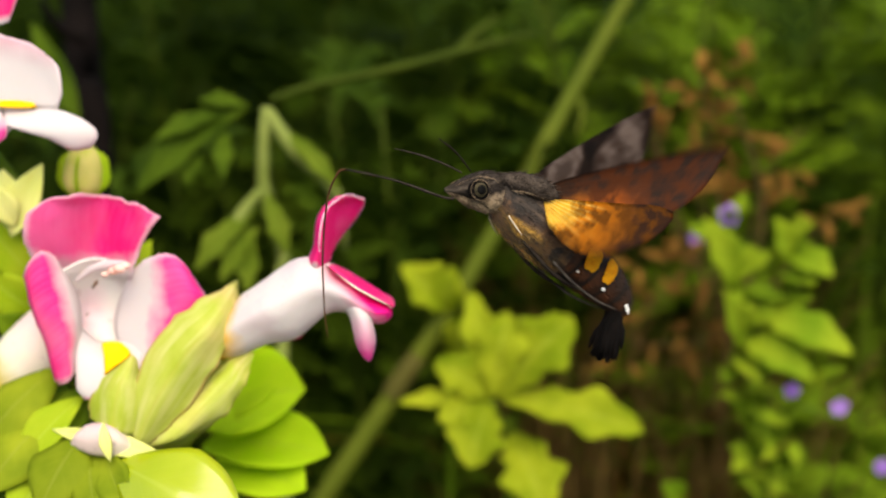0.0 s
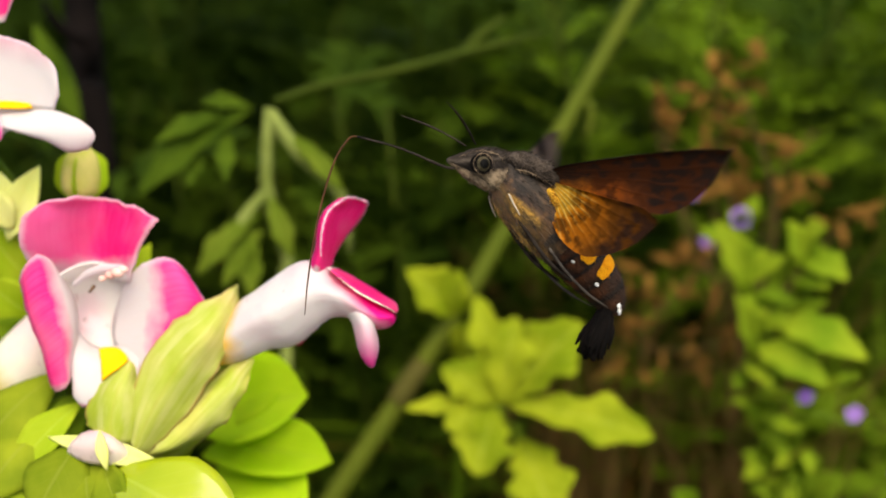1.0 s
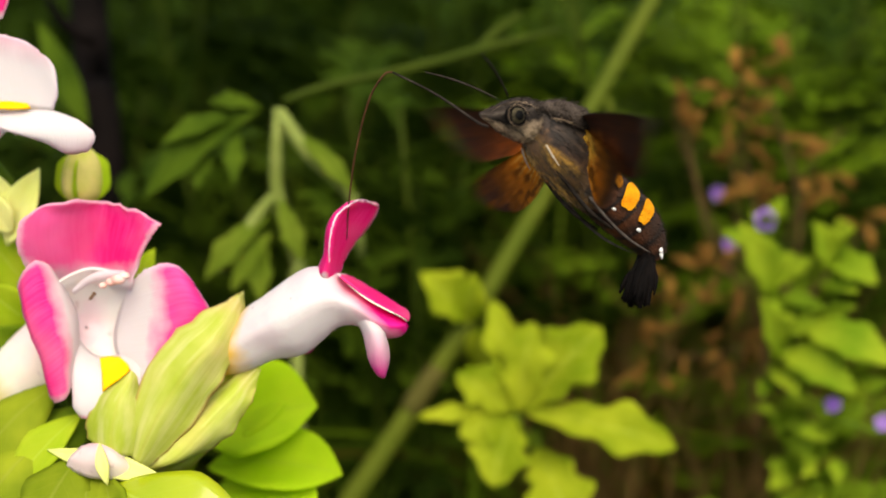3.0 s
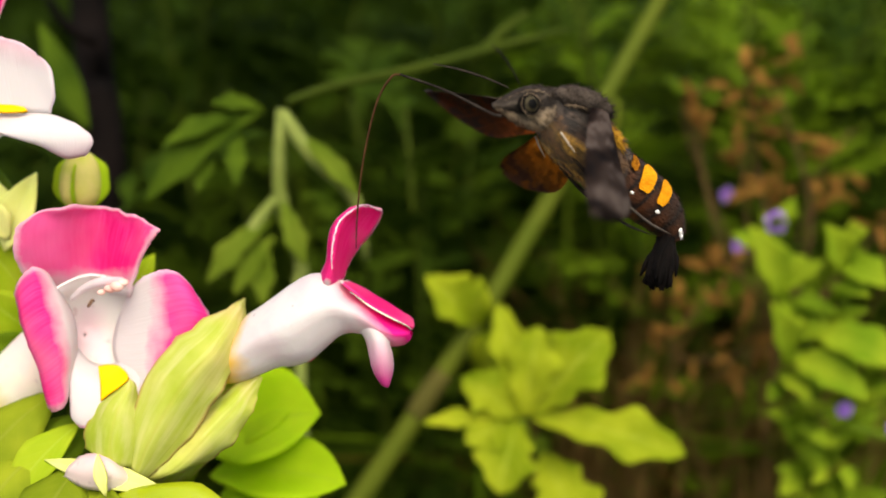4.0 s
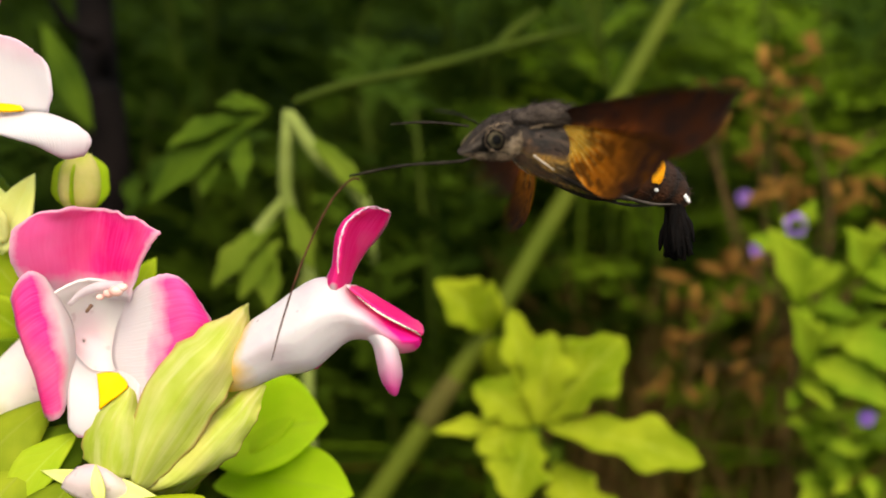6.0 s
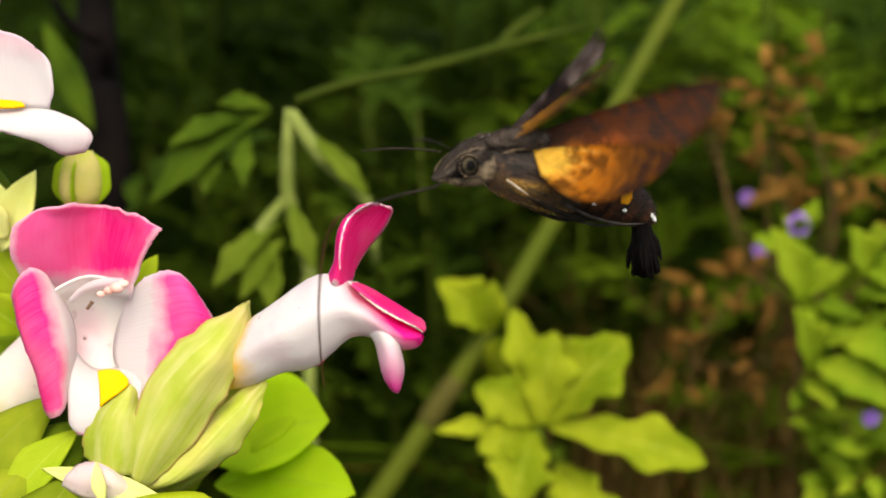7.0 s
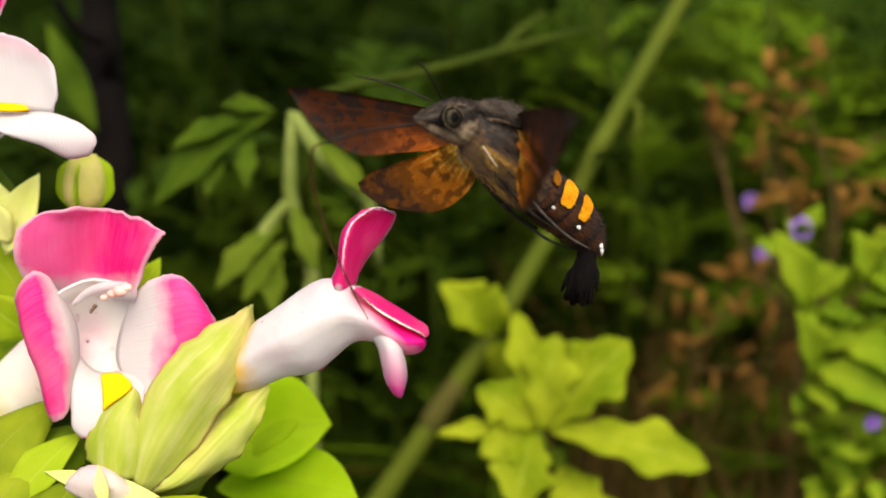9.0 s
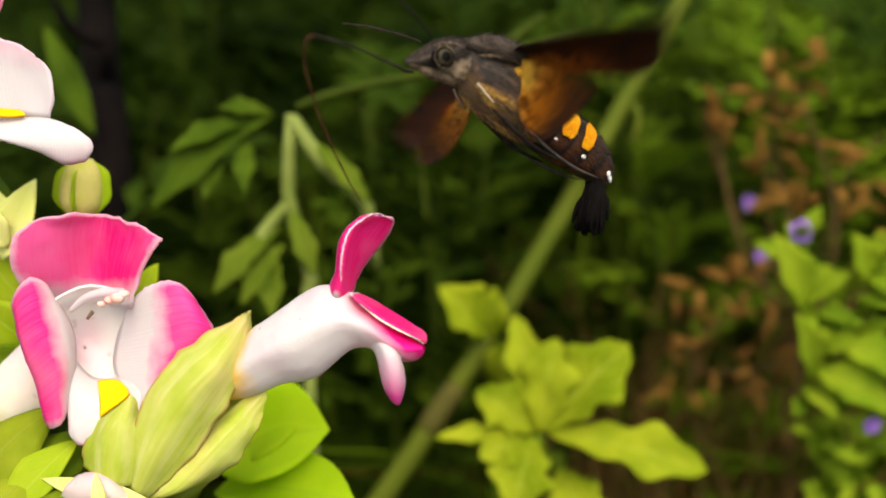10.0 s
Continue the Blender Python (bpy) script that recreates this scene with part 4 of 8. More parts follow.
for a, z, w, m in ((V(-34.24, 7.39, 197.0), V(-45.00, -4.00, 194.0), 5.5, weed_pale), (V(-33.72, 4.27, 197.0), V(-40.38, -6.05, 194.0), 4.5, weed_pale), (V(-28.96, 21.52, 193.0), V(-18.66, 10.75, 192.0), 4.0, weed_pale),
                   (V(-32.52, 10.46, 196.0), V(-28.08, -0.92, 194.0), 4.5, weed_pale), (V(-35.99, 4.29, 198.0), V(-35.26, -8.10, 194.0), 5.0, weed_pale), (V(-25.51, -3.09, 202.0), V(-21.34, 10.57, 198.0), 3.5, shaded_weed_leaf),
                   (V(-36.35, 26.52, 200.0), V(-55.76, 9.84, 194.0), 7.0, weed_mid), (V(-38.46, 25.47, 200.0), V(-52.14, 19.38, 192.0), 4.5, weed_mid), (V(-40.37, 22.71, 199.0), V(-39.46, 12.27, 192.0), 4.0, weed_mid), (V(-44.58, 20.08, 199.0), V(-46.29, 11.32, 193.0), 4.0, weed_mid), (V(-36.35, 26.52, 200.0), V(-44.71, 26.89, 195.0), 4.0, weed_mid)):
    leaflet(fork, m, a, z, w, waves=0.08, teeth=0.25, n=20)

# stem added to darken a gap in the thicket; its near-black bark holds shade
shade_bark = plain_material("shade_bark", (0.002, 0.0015, 0.0014), (0.008, 0.0055, 0.005), 120.0, 0.9, 0.8)
gap_filler = weed_plant("woody_stem", V(-73.1, 4.8, 228.0), "added near-black stem filling a dark gap in the thicket", "plant stalk")
stem("stem", [Vector((gap_filler.location.x, gap_filler.location.y, -0.01)), V(-73.6, 11.7, 228.0), V(-75.5, 34.4, 226.0), V(-78.0, 66.3, 226.0)], [4.6, 4.2, 3.8, 3.6], shade_bark, gap_filler)
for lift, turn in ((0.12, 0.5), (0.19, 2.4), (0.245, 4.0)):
    root = Vector((gap_filler.location.x, gap_filler.location.y, lift))
    stem("twig_stub", [root, root + Vector((math.cos(turn) * 0.006, -0.004, 0.003)), root + Vector((math.cos(turn) * 0.009, -0.006, 0.008))], [1.6, 1.2, 0.7], shade_bark, gap_filler)
leaflet(fork, weed_mid, V(-82.3, 45.5, 214.0), V(-71.1, 24.1, 210.0), 5.5, waves=0.08, n=20)

# ---- feathery weeds: one plant built with its leaves, then copied
def feather_leaf(bm, base, tip, normal, lobes, rng):
    axis = tip - base
    d = axis.normalized()
    normal = (normal - d * normal.dot(d)).normalized()
    side = d.cross(normal)
    length = axis.length
    grid(bm, leaf_rows(base, tip, normal, length * 0.08, curl=0.08, n=6, m=3, peak=0.3))
    for k in range(lobes):
        s = 0.22 + 0.7 * k / lobes
        root = base + axis * s + normal * (0.32 * length * s * (1 - s))
        reach = length * (0.42 - 0.28 * abs(s - 0.4)) * rng.uniform(0.8, 1.15)
        for sg in (-1, 1):
            out = (d * rng.uniform(0.55, 0.9) + side * sg + normal * rng.uniform(-0.2, 0.25)).normalized()
            grid(bm, leaf_rows(root, root + out * reach, normal, reach * rng.uniform(0.24, 0.36), curl=0.08, fold=0.2, n=6, m=3, peak=0.5))
            sub = root + out * reach * 0.5
            o2 = (d + side * sg * 0.25).normalized()
            grid(bm, leaf_rows(sub, sub + o2 * reach * 0.5, normal, reach * 0.16, curl=0.05, fold=0.2, n=4, m=3))


def feather_weed(seed, height, leaves, mat, label, size=1.0):
    rng = random.Random(seed)
    ob = thing("feathery_weed", Vector((0, -50, -3)), label, "weed", "feathery weeds of the thicket")
    o = ob.location.copy()
    lean = Vector((rng.uniform(-0.06, 0.06), rng.uniform(-0.05, 0.02), 0))
    pts = [o, o + Vector((0, 0, height * 0.5)) + lean * 0.4, o + Vector((0, 0, height)) + lean]
    stem("stem", pts, [1.4, 1.0, 0.5], stem_dim, ob)
    axis = spline(pts, 40)
    for k in range(leaves):
        s = 0.25 + 0.75 * (k + 0.5) / leaves
        root = axis[min(39, int(s * 39))]
        a = k * 2.4 + rng.uniform(-0.4, 0.4)
        ln = rng.uniform(0.032, 0.058) * (1.15 - 0.4 * s) * size
        d = Vector((math.cos(a), math.sin(a), rng.uniform(0.1, 0.8))).normalized()
        b = bmesh.new()
        feather_leaf(b, root, root + d * ln, SKYWARD, rng.choice((3, 4, 5)), rng)
        part("leaf", b, mat, ob)
    return ob


masters = [feather_weed(1, 0.27, 18, shaded_weed_leaf, "feathery weed with lobed leaves, shade put into its green"), feather_weed(2, 0.23, 16, shaded_weed_leaf, "feathery weed with lobed leaves, shade put into its green"),
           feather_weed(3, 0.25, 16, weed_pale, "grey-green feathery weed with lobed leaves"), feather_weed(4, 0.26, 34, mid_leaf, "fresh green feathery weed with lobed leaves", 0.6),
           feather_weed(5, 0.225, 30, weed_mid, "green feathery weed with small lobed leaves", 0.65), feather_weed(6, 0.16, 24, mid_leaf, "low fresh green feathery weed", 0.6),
           feather_weed(7, 0.33, 26, shaded_weed_leaf, "tall feathery weed with lobed leaves, shade put into its green", 0.9)]
rng = random.Random(11)
spots = []
for row, (away, count, half) in enumerate(((0.245, 11, 0.11), (0.285, 13, 0.14), (0.33, 14, 0.17), (0.39, 15, 0.21), (0.47, 16, 0.27), (0.58, 16, 0.34))):
    for k in range(count):
        x = -half + 2 * half * (k + rng.uniform(0.1, 0.9)) / count
        spots.append((x, away + rng.uniform(-0.018, 0.018), row))
for x, y, row in spots:
    right = x > 0.05 * (1 + row * 0.3)
    if row < 1 and (-0.055 < x < -0.01 or 0.005 < x < 0.055):
        continue
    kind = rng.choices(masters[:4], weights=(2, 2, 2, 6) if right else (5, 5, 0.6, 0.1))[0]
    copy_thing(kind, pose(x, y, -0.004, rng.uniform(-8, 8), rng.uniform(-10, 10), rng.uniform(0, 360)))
for k in range(12):
    copy_thing(masters[3], pose(rng.uniform(0.05, 0.14), rng.uniform(0.275, 0.37), -0.004, rng.uniform(-8, 8), rng.uniform(-10, 10), rng.uniform(0, 360)))
for k in range(10):
    copy_thing(masters[3], pose(rng.uniform(0.1, 0.165), rng.uniform(0.28, 0.36), -0.004, rng.uniform(-8, 8), rng.uniform(-10, 10), rng.uniform(0, 360)))
for k in range(3):
    copy_thing(masters[3], pose(rng.uniform(0.005, 0.06), rng.uniform(0.29, 0.36), -0.004, rng.uniform(-8, 8), rng.uniform(-10, 10), rng.uniform(0, 360)))
for k in range(5):
    copy_thing(masters[4], pose(rng.uniform(-0.05, -0.005), rng.uniform(0.258, 0.295), -0.004, rng.uniform(-8, 8), rng.uniform(-10, 10), rng.uniform(0, 360)))
for k in range(12):
    copy_thing(masters[4], pose(rng.uniform(-0.06, 0.012), rng.uniform(0.265, 0.315), -0.004, rng.uniform(-8, 8), rng.uniform(-10, 10), rng.uniform(0, 360)))
for k in range(10):
    copy_thing(masters[5], pose(rng.uniform(0.068, 0.112), rng.uniform(0.222, 0.262), -0.004, rng.uniform(-8, 8), rng.uniform(-10, 10), rng.uniform(0, 360)))
for k in range(9):
    copy_thing(masters[5], pose(rng.uniform(0.065, 0.12), rng.uniform(0.235, 0.285), -0.004, rng.uniform(-8, 8), rng.uniform(-10, 10), rng.uniform(0, 360)))
for k in range(6):
    copy_thing(masters[4], pose(rng.uniform(-0.032, 0.014), rng.uniform(0.258, 0.288), -0.004, rng.uniform(-8, 8), rng.uniform(-10, 10), rng.uniform(0, 360)))
for k in range(14):
    copy_thing(masters[6], pose(rng.uniform(-0.15, 0.0), rng.uniform(0.3, 0.42), -0.004, rng.uniform(-6, 6), rng.uniform(-6, 6), rng.uniform(0, 360)))
for m in masters:
    for o in (m, *m.children_recursive):
        bpy.data.objects.remove(o)

# ---- long grass blades among the weeds, and the thicket further back
def blades(name, seed, count, xs, ys, heights, width, mat, label, bend=(0.1, 0.7)):
    rng = random.Random(seed)
    b = bmesh.new()
    for k in range(count):
        x, y = rng.uniform(*xs), rng.uniform(*ys)
        h = rng.uniform(*heights)
        a = rng.uniform(0, 2 * math.pi)
        lean = Vector((math.cos(a), math.sin(a), 0)) * h * rng.uniform(*bend)
        side = Vector((-math.sin(a), math.cos(a), 0)) * width * rng.uniform(0.6, 1.4)
        rows = []
        for i in range(6):
            s = i / 5
            c = Vector((x, y, h * s * (1 - 0.25 * s * s))) + lean * s * s
            w = side * (1 - s ** 2) * (0.6 + 0.4 * min(1, 3 * s)) + side * 0.03
            rows.append([c - w, c + Vector((0, 0, -0.0008)), c + w])
        grid(b, rows)
    ob = part(name, b, mat, None)
    return tagged(ob, label, "grass", kind="stuff")


blades("grass", 21, 420, (-0.2, 0.22), (0.25, 0.5), (0.12, 0.3), 0.0016, shaded_weed_leaf, "long grass blades among the weeds, shade put into their green")
blades("grass", 22, 1400, (-0.7, 0.7), (0.5, 1.3), (0.2, 0.44), 0.003, shaded_weed_leaf, "grass thicket behind the weeds, shade put into its green")
blades("grass", 23, 4200, (-4.0, 4.0), (1.2, 6.0), (0.3, 0.75), 0.008, shaded_weed_leaf, "far green grass of the meadow")
blades("grass", 25, 3600, (-4.0, 4.0), (-4.0, -0.5), (0.1, 0.3), 0.008, shaded_weed_leaf, "green grass of the meadow round the flower bed")
blades("grass", 26, 900, (-4.0, -0.7), (-0.5, 1.2), (0.1, 0.3), 0.006, shaded_weed_leaf, "green grass of the meadow round the flower bed")
blades("grass", 27, 900, (0.7, 4.0), (-0.5, 1.2), (0.1, 0.3), 0.006, shaded_weed_leaf, "green grass of the meadow round the flower bed")
blades("grass", 24, 130, (0.03, 0.16), (0.24, 0.36), (0.15, 0.28), 0.0013, mid_leaf, "fresh green fine grass blades")

blades("grass", 28, 620, (0.005, 0.14), (0.24, 0.34), (0.06, 0.23), 0.0013, dry_leaf, "withered brown fine grass blades")
blades("grass", 30, 90, (-0.05, 0.13), (0.25, 0.33), (0.26, 0.36), 0.0008, weed_pale, "slender olive-green grass stems rising from the weeds", (0.0, 0.14))
blades("grass", 29, 300, (0.012, 0.085), (0.222, 0.262), (0.15, 0.27), 0.0008, straw_leaf, "thin brown and olive dead grass stalks", (0.0, 0.2))

# ---- withered brown weed on the sunny side
dry = weed_plant("withered_weed", V(66.79, 18.25, 245.0), "withered brown weed with curled dry leaves")
rng = random.Random(31)
dp = dry.location
stem("stem", [Vector((dp.x, dp.y, -0.01)), V(65.76, -20.67, 246.0), V(59.85, 17.73, 238.0), V(55.89, 41.80, 232.0)], [0.9, 0.6, 0.5, 0.3], stem_dry, dry)
stem("branch", [V(65.76, -20.67, 246.0), V(70.57, 7.61, 236.0), V(62.02, 35.67, 232.0)], [0.5, 0.5, 0.3], stem_dry, dry)
stem("branch", [V(64.47, -10.27, 246.0), V(51.87, 2.62, 236.0), V(44.86, 31.99, 232.0)], [0.5, 0.45, 0.3], stem_dry, dry)
for lo, hi, count in ((V(54.20, 12.70, 238.0), V(66.93, 45.47, 232.0), 34), (V(69.91, 12.70, 238.0), V(78.63, 26.09, 234.0), 12), (V(42.78, 24.85, 234.0), V(49.55, 35.52, 231.0), 9), (V(36.0, -26.0, 240.0), V(62.0, 6.0, 230.0), 34), (V(82.49, 2.64, 238.0), V(87.66, 8.82, 235.0), 5)):
    for k in range(count):
        c = Vector((rng.uniform(lo.x, hi.x), rng.uniform(lo.y, hi.y), rng.uniform(lo.z, hi.z)))
        d = Vector((rng.uniform(-0.8, 0.8), rng.uniform(-0.6, 0.3), rng.uniform(-1, 0.4))).normalized()
        part("leaf", leaf_bm(c, c + d * rng.uniform(0.0035, 0.010), FACE, rng.uniform(0.0009, 0.0024), curl=0.25, fold=0.5, n=7, m=5), dry_leaf, dry, solid=0.0002)
    stem("branch", [V(65.76, -20.67, 246.0), lo.lerp(hi, 0.2), hi], [0.4, 0.35, 0.25], stem_dry, dry)

# ---- hawk moth, in its own space: x ahead, y to its left, z up
def hair_tone(nt, col, low=0.3, high=1.0):
    """Each hair a little lighter or darker than its neighbour."""
    g = nt.nodes.new("ShaderNodeNewGeometry")
    tone = ramp(nt, g.outputs["Random Per Island"], [(0.0, (low,) * 3), (1.0, (high,) * 3)])
    return mix(nt, 1.0, col, tone, "MULTIPLY")


def fur_material(name, low, high, scale, rough=0.85):
    m, nt, bsdf, out = material(name)
    n1, n2 = object_noise(nt, scale, 5.0), object_noise(nt, scale * 6, 2.0)
    col = ramp(nt, calc(nt, "ADD", calc(nt, "MULTIPLY", n1, 0.6), calc(nt, "MULTIPLY", n2, 0.4)), [(0.38, low), (0.62, high)])
    nt.links.new(hair_tone(nt, col, 0.6), bsdf.inputs["Base Color"])
    bsdf.inputs["Roughness"].default_value = rough
    bsdf.inputs["Sheen Weight"].default_value = 0.0
    bsdf.inputs["Specular IOR Level"].default_value = 0.1
    bump(nt, bsdf, n2, 0.8, 0.0004)
    return m


def body_material(name, back, belly, split, soft):
    """Grey-brown fur above, warm ochre below."""
    m, nt, bsdf, out = material(name)
    tc = nt.nodes.new("ShaderNodeTexCoord")
    s = nt.nodes.new("ShaderNodeSeparateXYZ")
    nt.links.new(tc.outputs["Object"], s.inputs[0])
    n1, n2 = object_noise(nt, 420.0, 5.0), object_noise(nt, 2600.0, 2.0)
    # height across the body's slope
    h = calc(nt, "ADD", calc(nt, "MULTIPLY", s.outputs[2], 1000.0), calc(nt, "MULTIPLY", s.outputs[0], -850.0))
    h = calc(nt, "ADD", h, calc(nt, "MULTIPLY_ADD", n1, 2.0, 0.5))
    f = calc(nt, "MULTIPLY_ADD", h, 1.0 / soft, -split / soft)
    base = ramp(nt, calc(nt, "MULTIPLY", f, 0.4), [(0.0, belly), (0.36, tuple(c * 0.8 for c in belly)), (0.5, (0.045, 0.02, 0.011)), (0.72, (0.034, 0.02, 0.013)), (0.95, tuple(c * 1.5 for c in back))])
    rear = ramp(nt, calc(nt, "MULTIPLY_ADD", s.outputs[0], -250.0, -1.6), [(0.0, (0, 0, 0)), (0.9, (1, 1, 1))])
    base = mix(nt, rear, base, (0.06, 0.026, 0.012))
    col = mix(nt, ramp(nt, n2, [(0.35, (0, 0, 0)), (0.65, (1, 1, 1))]), base, tuple(c * 0.45 for c in back))
    col = mix(nt, 0.5, base, col)
    lie = nt.nodes.new("ShaderNodeCombineXYZ")
    for sock, kx, kz in ((lie.inputs[0], 110.0, 100.0), (lie.inputs[2], 620.0, -680.0)):
        nt.links.new(calc(nt, "ADD", calc(nt, "MULTIPLY", s.outputs[0], kx), calc(nt, "MULTIPLY", s.outputs[2], kz)), sock)
    nt.links.new(calc(nt, "MULTIPLY", s.outputs[1], 700.0), lie.inputs[1])
    strand = node(nt, "ShaderNodeTexNoise", Scale=1.0, Detail=4.0)
    nt.links.new(lie.outputs[0], strand.inputs["Vector"])
    col = mix(nt, ramp(nt, strand.outputs["Fac"], [(0.42, (0.85, 0.85, 0.85)), (0.55, (0, 0, 0))]), col, (0.007, 0.005, 0.004))
    col = mix(nt, ramp(nt, strand.outputs["Fac"], [(0.56, (0, 0, 0)), (0.7, (0.5, 0.5, 0.5))]), col, (0.19, 0.12, 0.07))
    blot = ramp(nt, object_noise(nt, 240.0, 4.0), [(0.52, (0, 0, 0)), (0.6, (1, 1, 1))])
    col = mix(nt, calc(nt, "MULTIPLY", blot, 0.75), col, (0.006, 0.004, 0.004))
    rust = ramp(nt, object_noise(nt, 510.0, 3.0), [(0.52, (0, 0, 0)), (0.62, (1, 1, 1))])
    col = mix(nt, calc(nt, "MULTIPLY", rust, 0.45), col, (0.13, 0.062, 0.022))
    nt.links.new(hair_tone(nt, col, 0.5, 1.25), bsdf.inputs["Base Color"])
    bsdf.inputs["Roughness"].default_value, bsdf.inputs["Sheen Weight"].default_value = 0.8, 0.08
    bump(nt, bsdf, n2, 0.4, 0.00015)
    return m


def wing_material(name, base, mid, dark, reach, share, lead=0.0, ray=None):
    """Scales that darken from the root to the margin, with dark veins fanning out."""
    m, nt, bsdf, out = material(name)
    tc = nt.nodes.new("ShaderNodeTexCoord")
    s = nt.nodes.new("ShaderNodeSeparateXYZ")
    nt.links.new(tc.outputs["Object"], s.inputs[0])
    r = node(nt, "ShaderNodeVectorMath")
    r.operation = "LENGTH"
    nt.links.new(tc.outputs["Object"], r.inputs[0])
    n = object_noise(nt, 380.0, 4.0)
    dist = calc(nt, "ADD", calc(nt, "DIVIDE", r.outputs["Value"], reach), calc(nt, "MULTIPLY", calc(nt, "SUBTRACT", n, 0.5), 0.45))
    col = ramp(nt, dist, [(0.28 if ray else 0.1, base), (0.45, mid), (0.68, tuple((a + b) / 2 for a, b in zip(mid, dark))), (0.86, dark)])
    front = calc(nt, "ADD", calc(nt, "DIVIDE", s.outputs[1], 0.0238), calc(nt, "MULTIPLY", calc(nt, "SUBTRACT", n, 0.5), 0.12))
    front = ramp(nt, calc(nt, "MULTIPLY_ADD", front, 3.0, 0.5), [(0.0, (0, 0, 0)), (0.34, (1, 1, 1))])
    col = mix(nt, calc(nt, "MULTIPLY", front, lead), col, dark)
    ang = calc(nt, "ARCTAN2", s.outputs[1], calc(nt, "ADD", s.outputs[0], 0.001))
    vein = calc(nt, "ABSOLUTE", calc(nt, "SUBTRACT", calc(nt, "FRACT", calc(nt, "ADD", calc(nt, "MULTIPLY", ang, 9.0), calc(nt, "MULTIPLY", n, 0.5))), 0.5))
    v = ramp(nt, vein, [(0.0, (1, 1, 1)), (0.26 if ray else 0.1, (0, 0, 0))])
    if ray:
        inner = ramp(nt, dist, [(0.25, (1, 1, 1)), (0.62, (0, 0, 0))])
        col = mix(nt, calc(nt, "MULTIPLY", v, inner), col, ray)
    else:
        col = mix(nt, calc(nt, "MULTIPLY", v, 0.6), col, tuple(c * 0.3 for c in mid))
    fine = object_noise(nt, 1700.0, 3.0)
    blotch = ramp(nt, object_noise(nt, 640.0, 5.0), [(0.46, (0, 0, 0)), (0.57, (1, 1, 1))])
    far = ramp(nt, dist, [(0.22, (0.1, 0.1, 0.1)), (0.42, (1, 1, 1))])
    col = mix(nt, calc(nt, "MULTIPLY", calc(nt, "MULTIPLY", blotch, far), 0.9), col, tuple(c * 0.18 for c in mid))
    col = mix(nt, calc(nt, "MULTIPLY", fine, 0.4), col, dark)
    nt.links.new(col, bsdf.inputs["Base Color"])
    bsdf.inputs["Roughness"].default_value, bsdf.inputs["Specular IOR Level"].default_value = 0.75, 0.12
    bump(nt, bsdf, calc(nt, "ADD", v, fine), 0.3, 0.0002)
    thin(nt, bsdf, out, col, share)
    return m


def upper_fore_material():
    m, nt, bsdf, out = material("forewing_above")
    tc = nt.nodes.new("ShaderNodeTexCoord")
    w = node(nt, "ShaderNodeTexWave", Scale=30.0, Distortion=22.0, Detail=5.0)
    nt.links.new(tc.outputs["Object"], w.inputs["Vector"])
    col = ramp(nt, w.outputs["Fac"], [(0.2, (0.003, 0.002, 0.002)), (0.5, (0.028, 0.018, 0.015)), (0.75, (0.085, 0.064, 0.056))])
    col = mix(nt, calc(nt, "MULTIPLY", ramp(nt, object_noise(nt, 420.0, 4.0), [(0.45, (0, 0, 0)), (0.6, (1, 1, 1))]), 0.7), col, (0.014, 0.008, 0.006))
    nt.links.new(col, bsdf.inputs["Base Color"])
    bsdf.inputs["Roughness"].default_value, bsdf.inputs["Specular IOR Level"].default_value = 0.85, 0.08
    bump(nt, bsdf, object_noise(nt, 2000.0), 0.3, 0.0002)
    thin(nt, bsdf, out, (0.2, 0.06, 0.01), 0.25)
    return m


fore_under = wing_material("forewing_below", (0.66, 0.2, 0.01), (0.32, 0.068, 0.004), (0.014, 0.007, 0.005), 0.0165, 0.06, 0.98)
hind_under = wing_material("hindwing_below", (1.0, 0.55, 0.05), (0.66, 0.2, 0.006), (0.03, 0.011, 0.005), 0.0140, 0.4, 0.0, (1.0, 0.76, 0.2))
fore_above = upper_fore_material()
hind_above = wing_material("hindwing_above", (0.80, 0.34, 0.01), (0.75, 0.30, 0.01), (0.03, 0.018, 0.014), 0.0145, 0.45)
fur_grey = body_material("grey_fur", (0.05, 0.032, 0.022), (0.5, 0.27, 0.045), -1.9, 2.4)


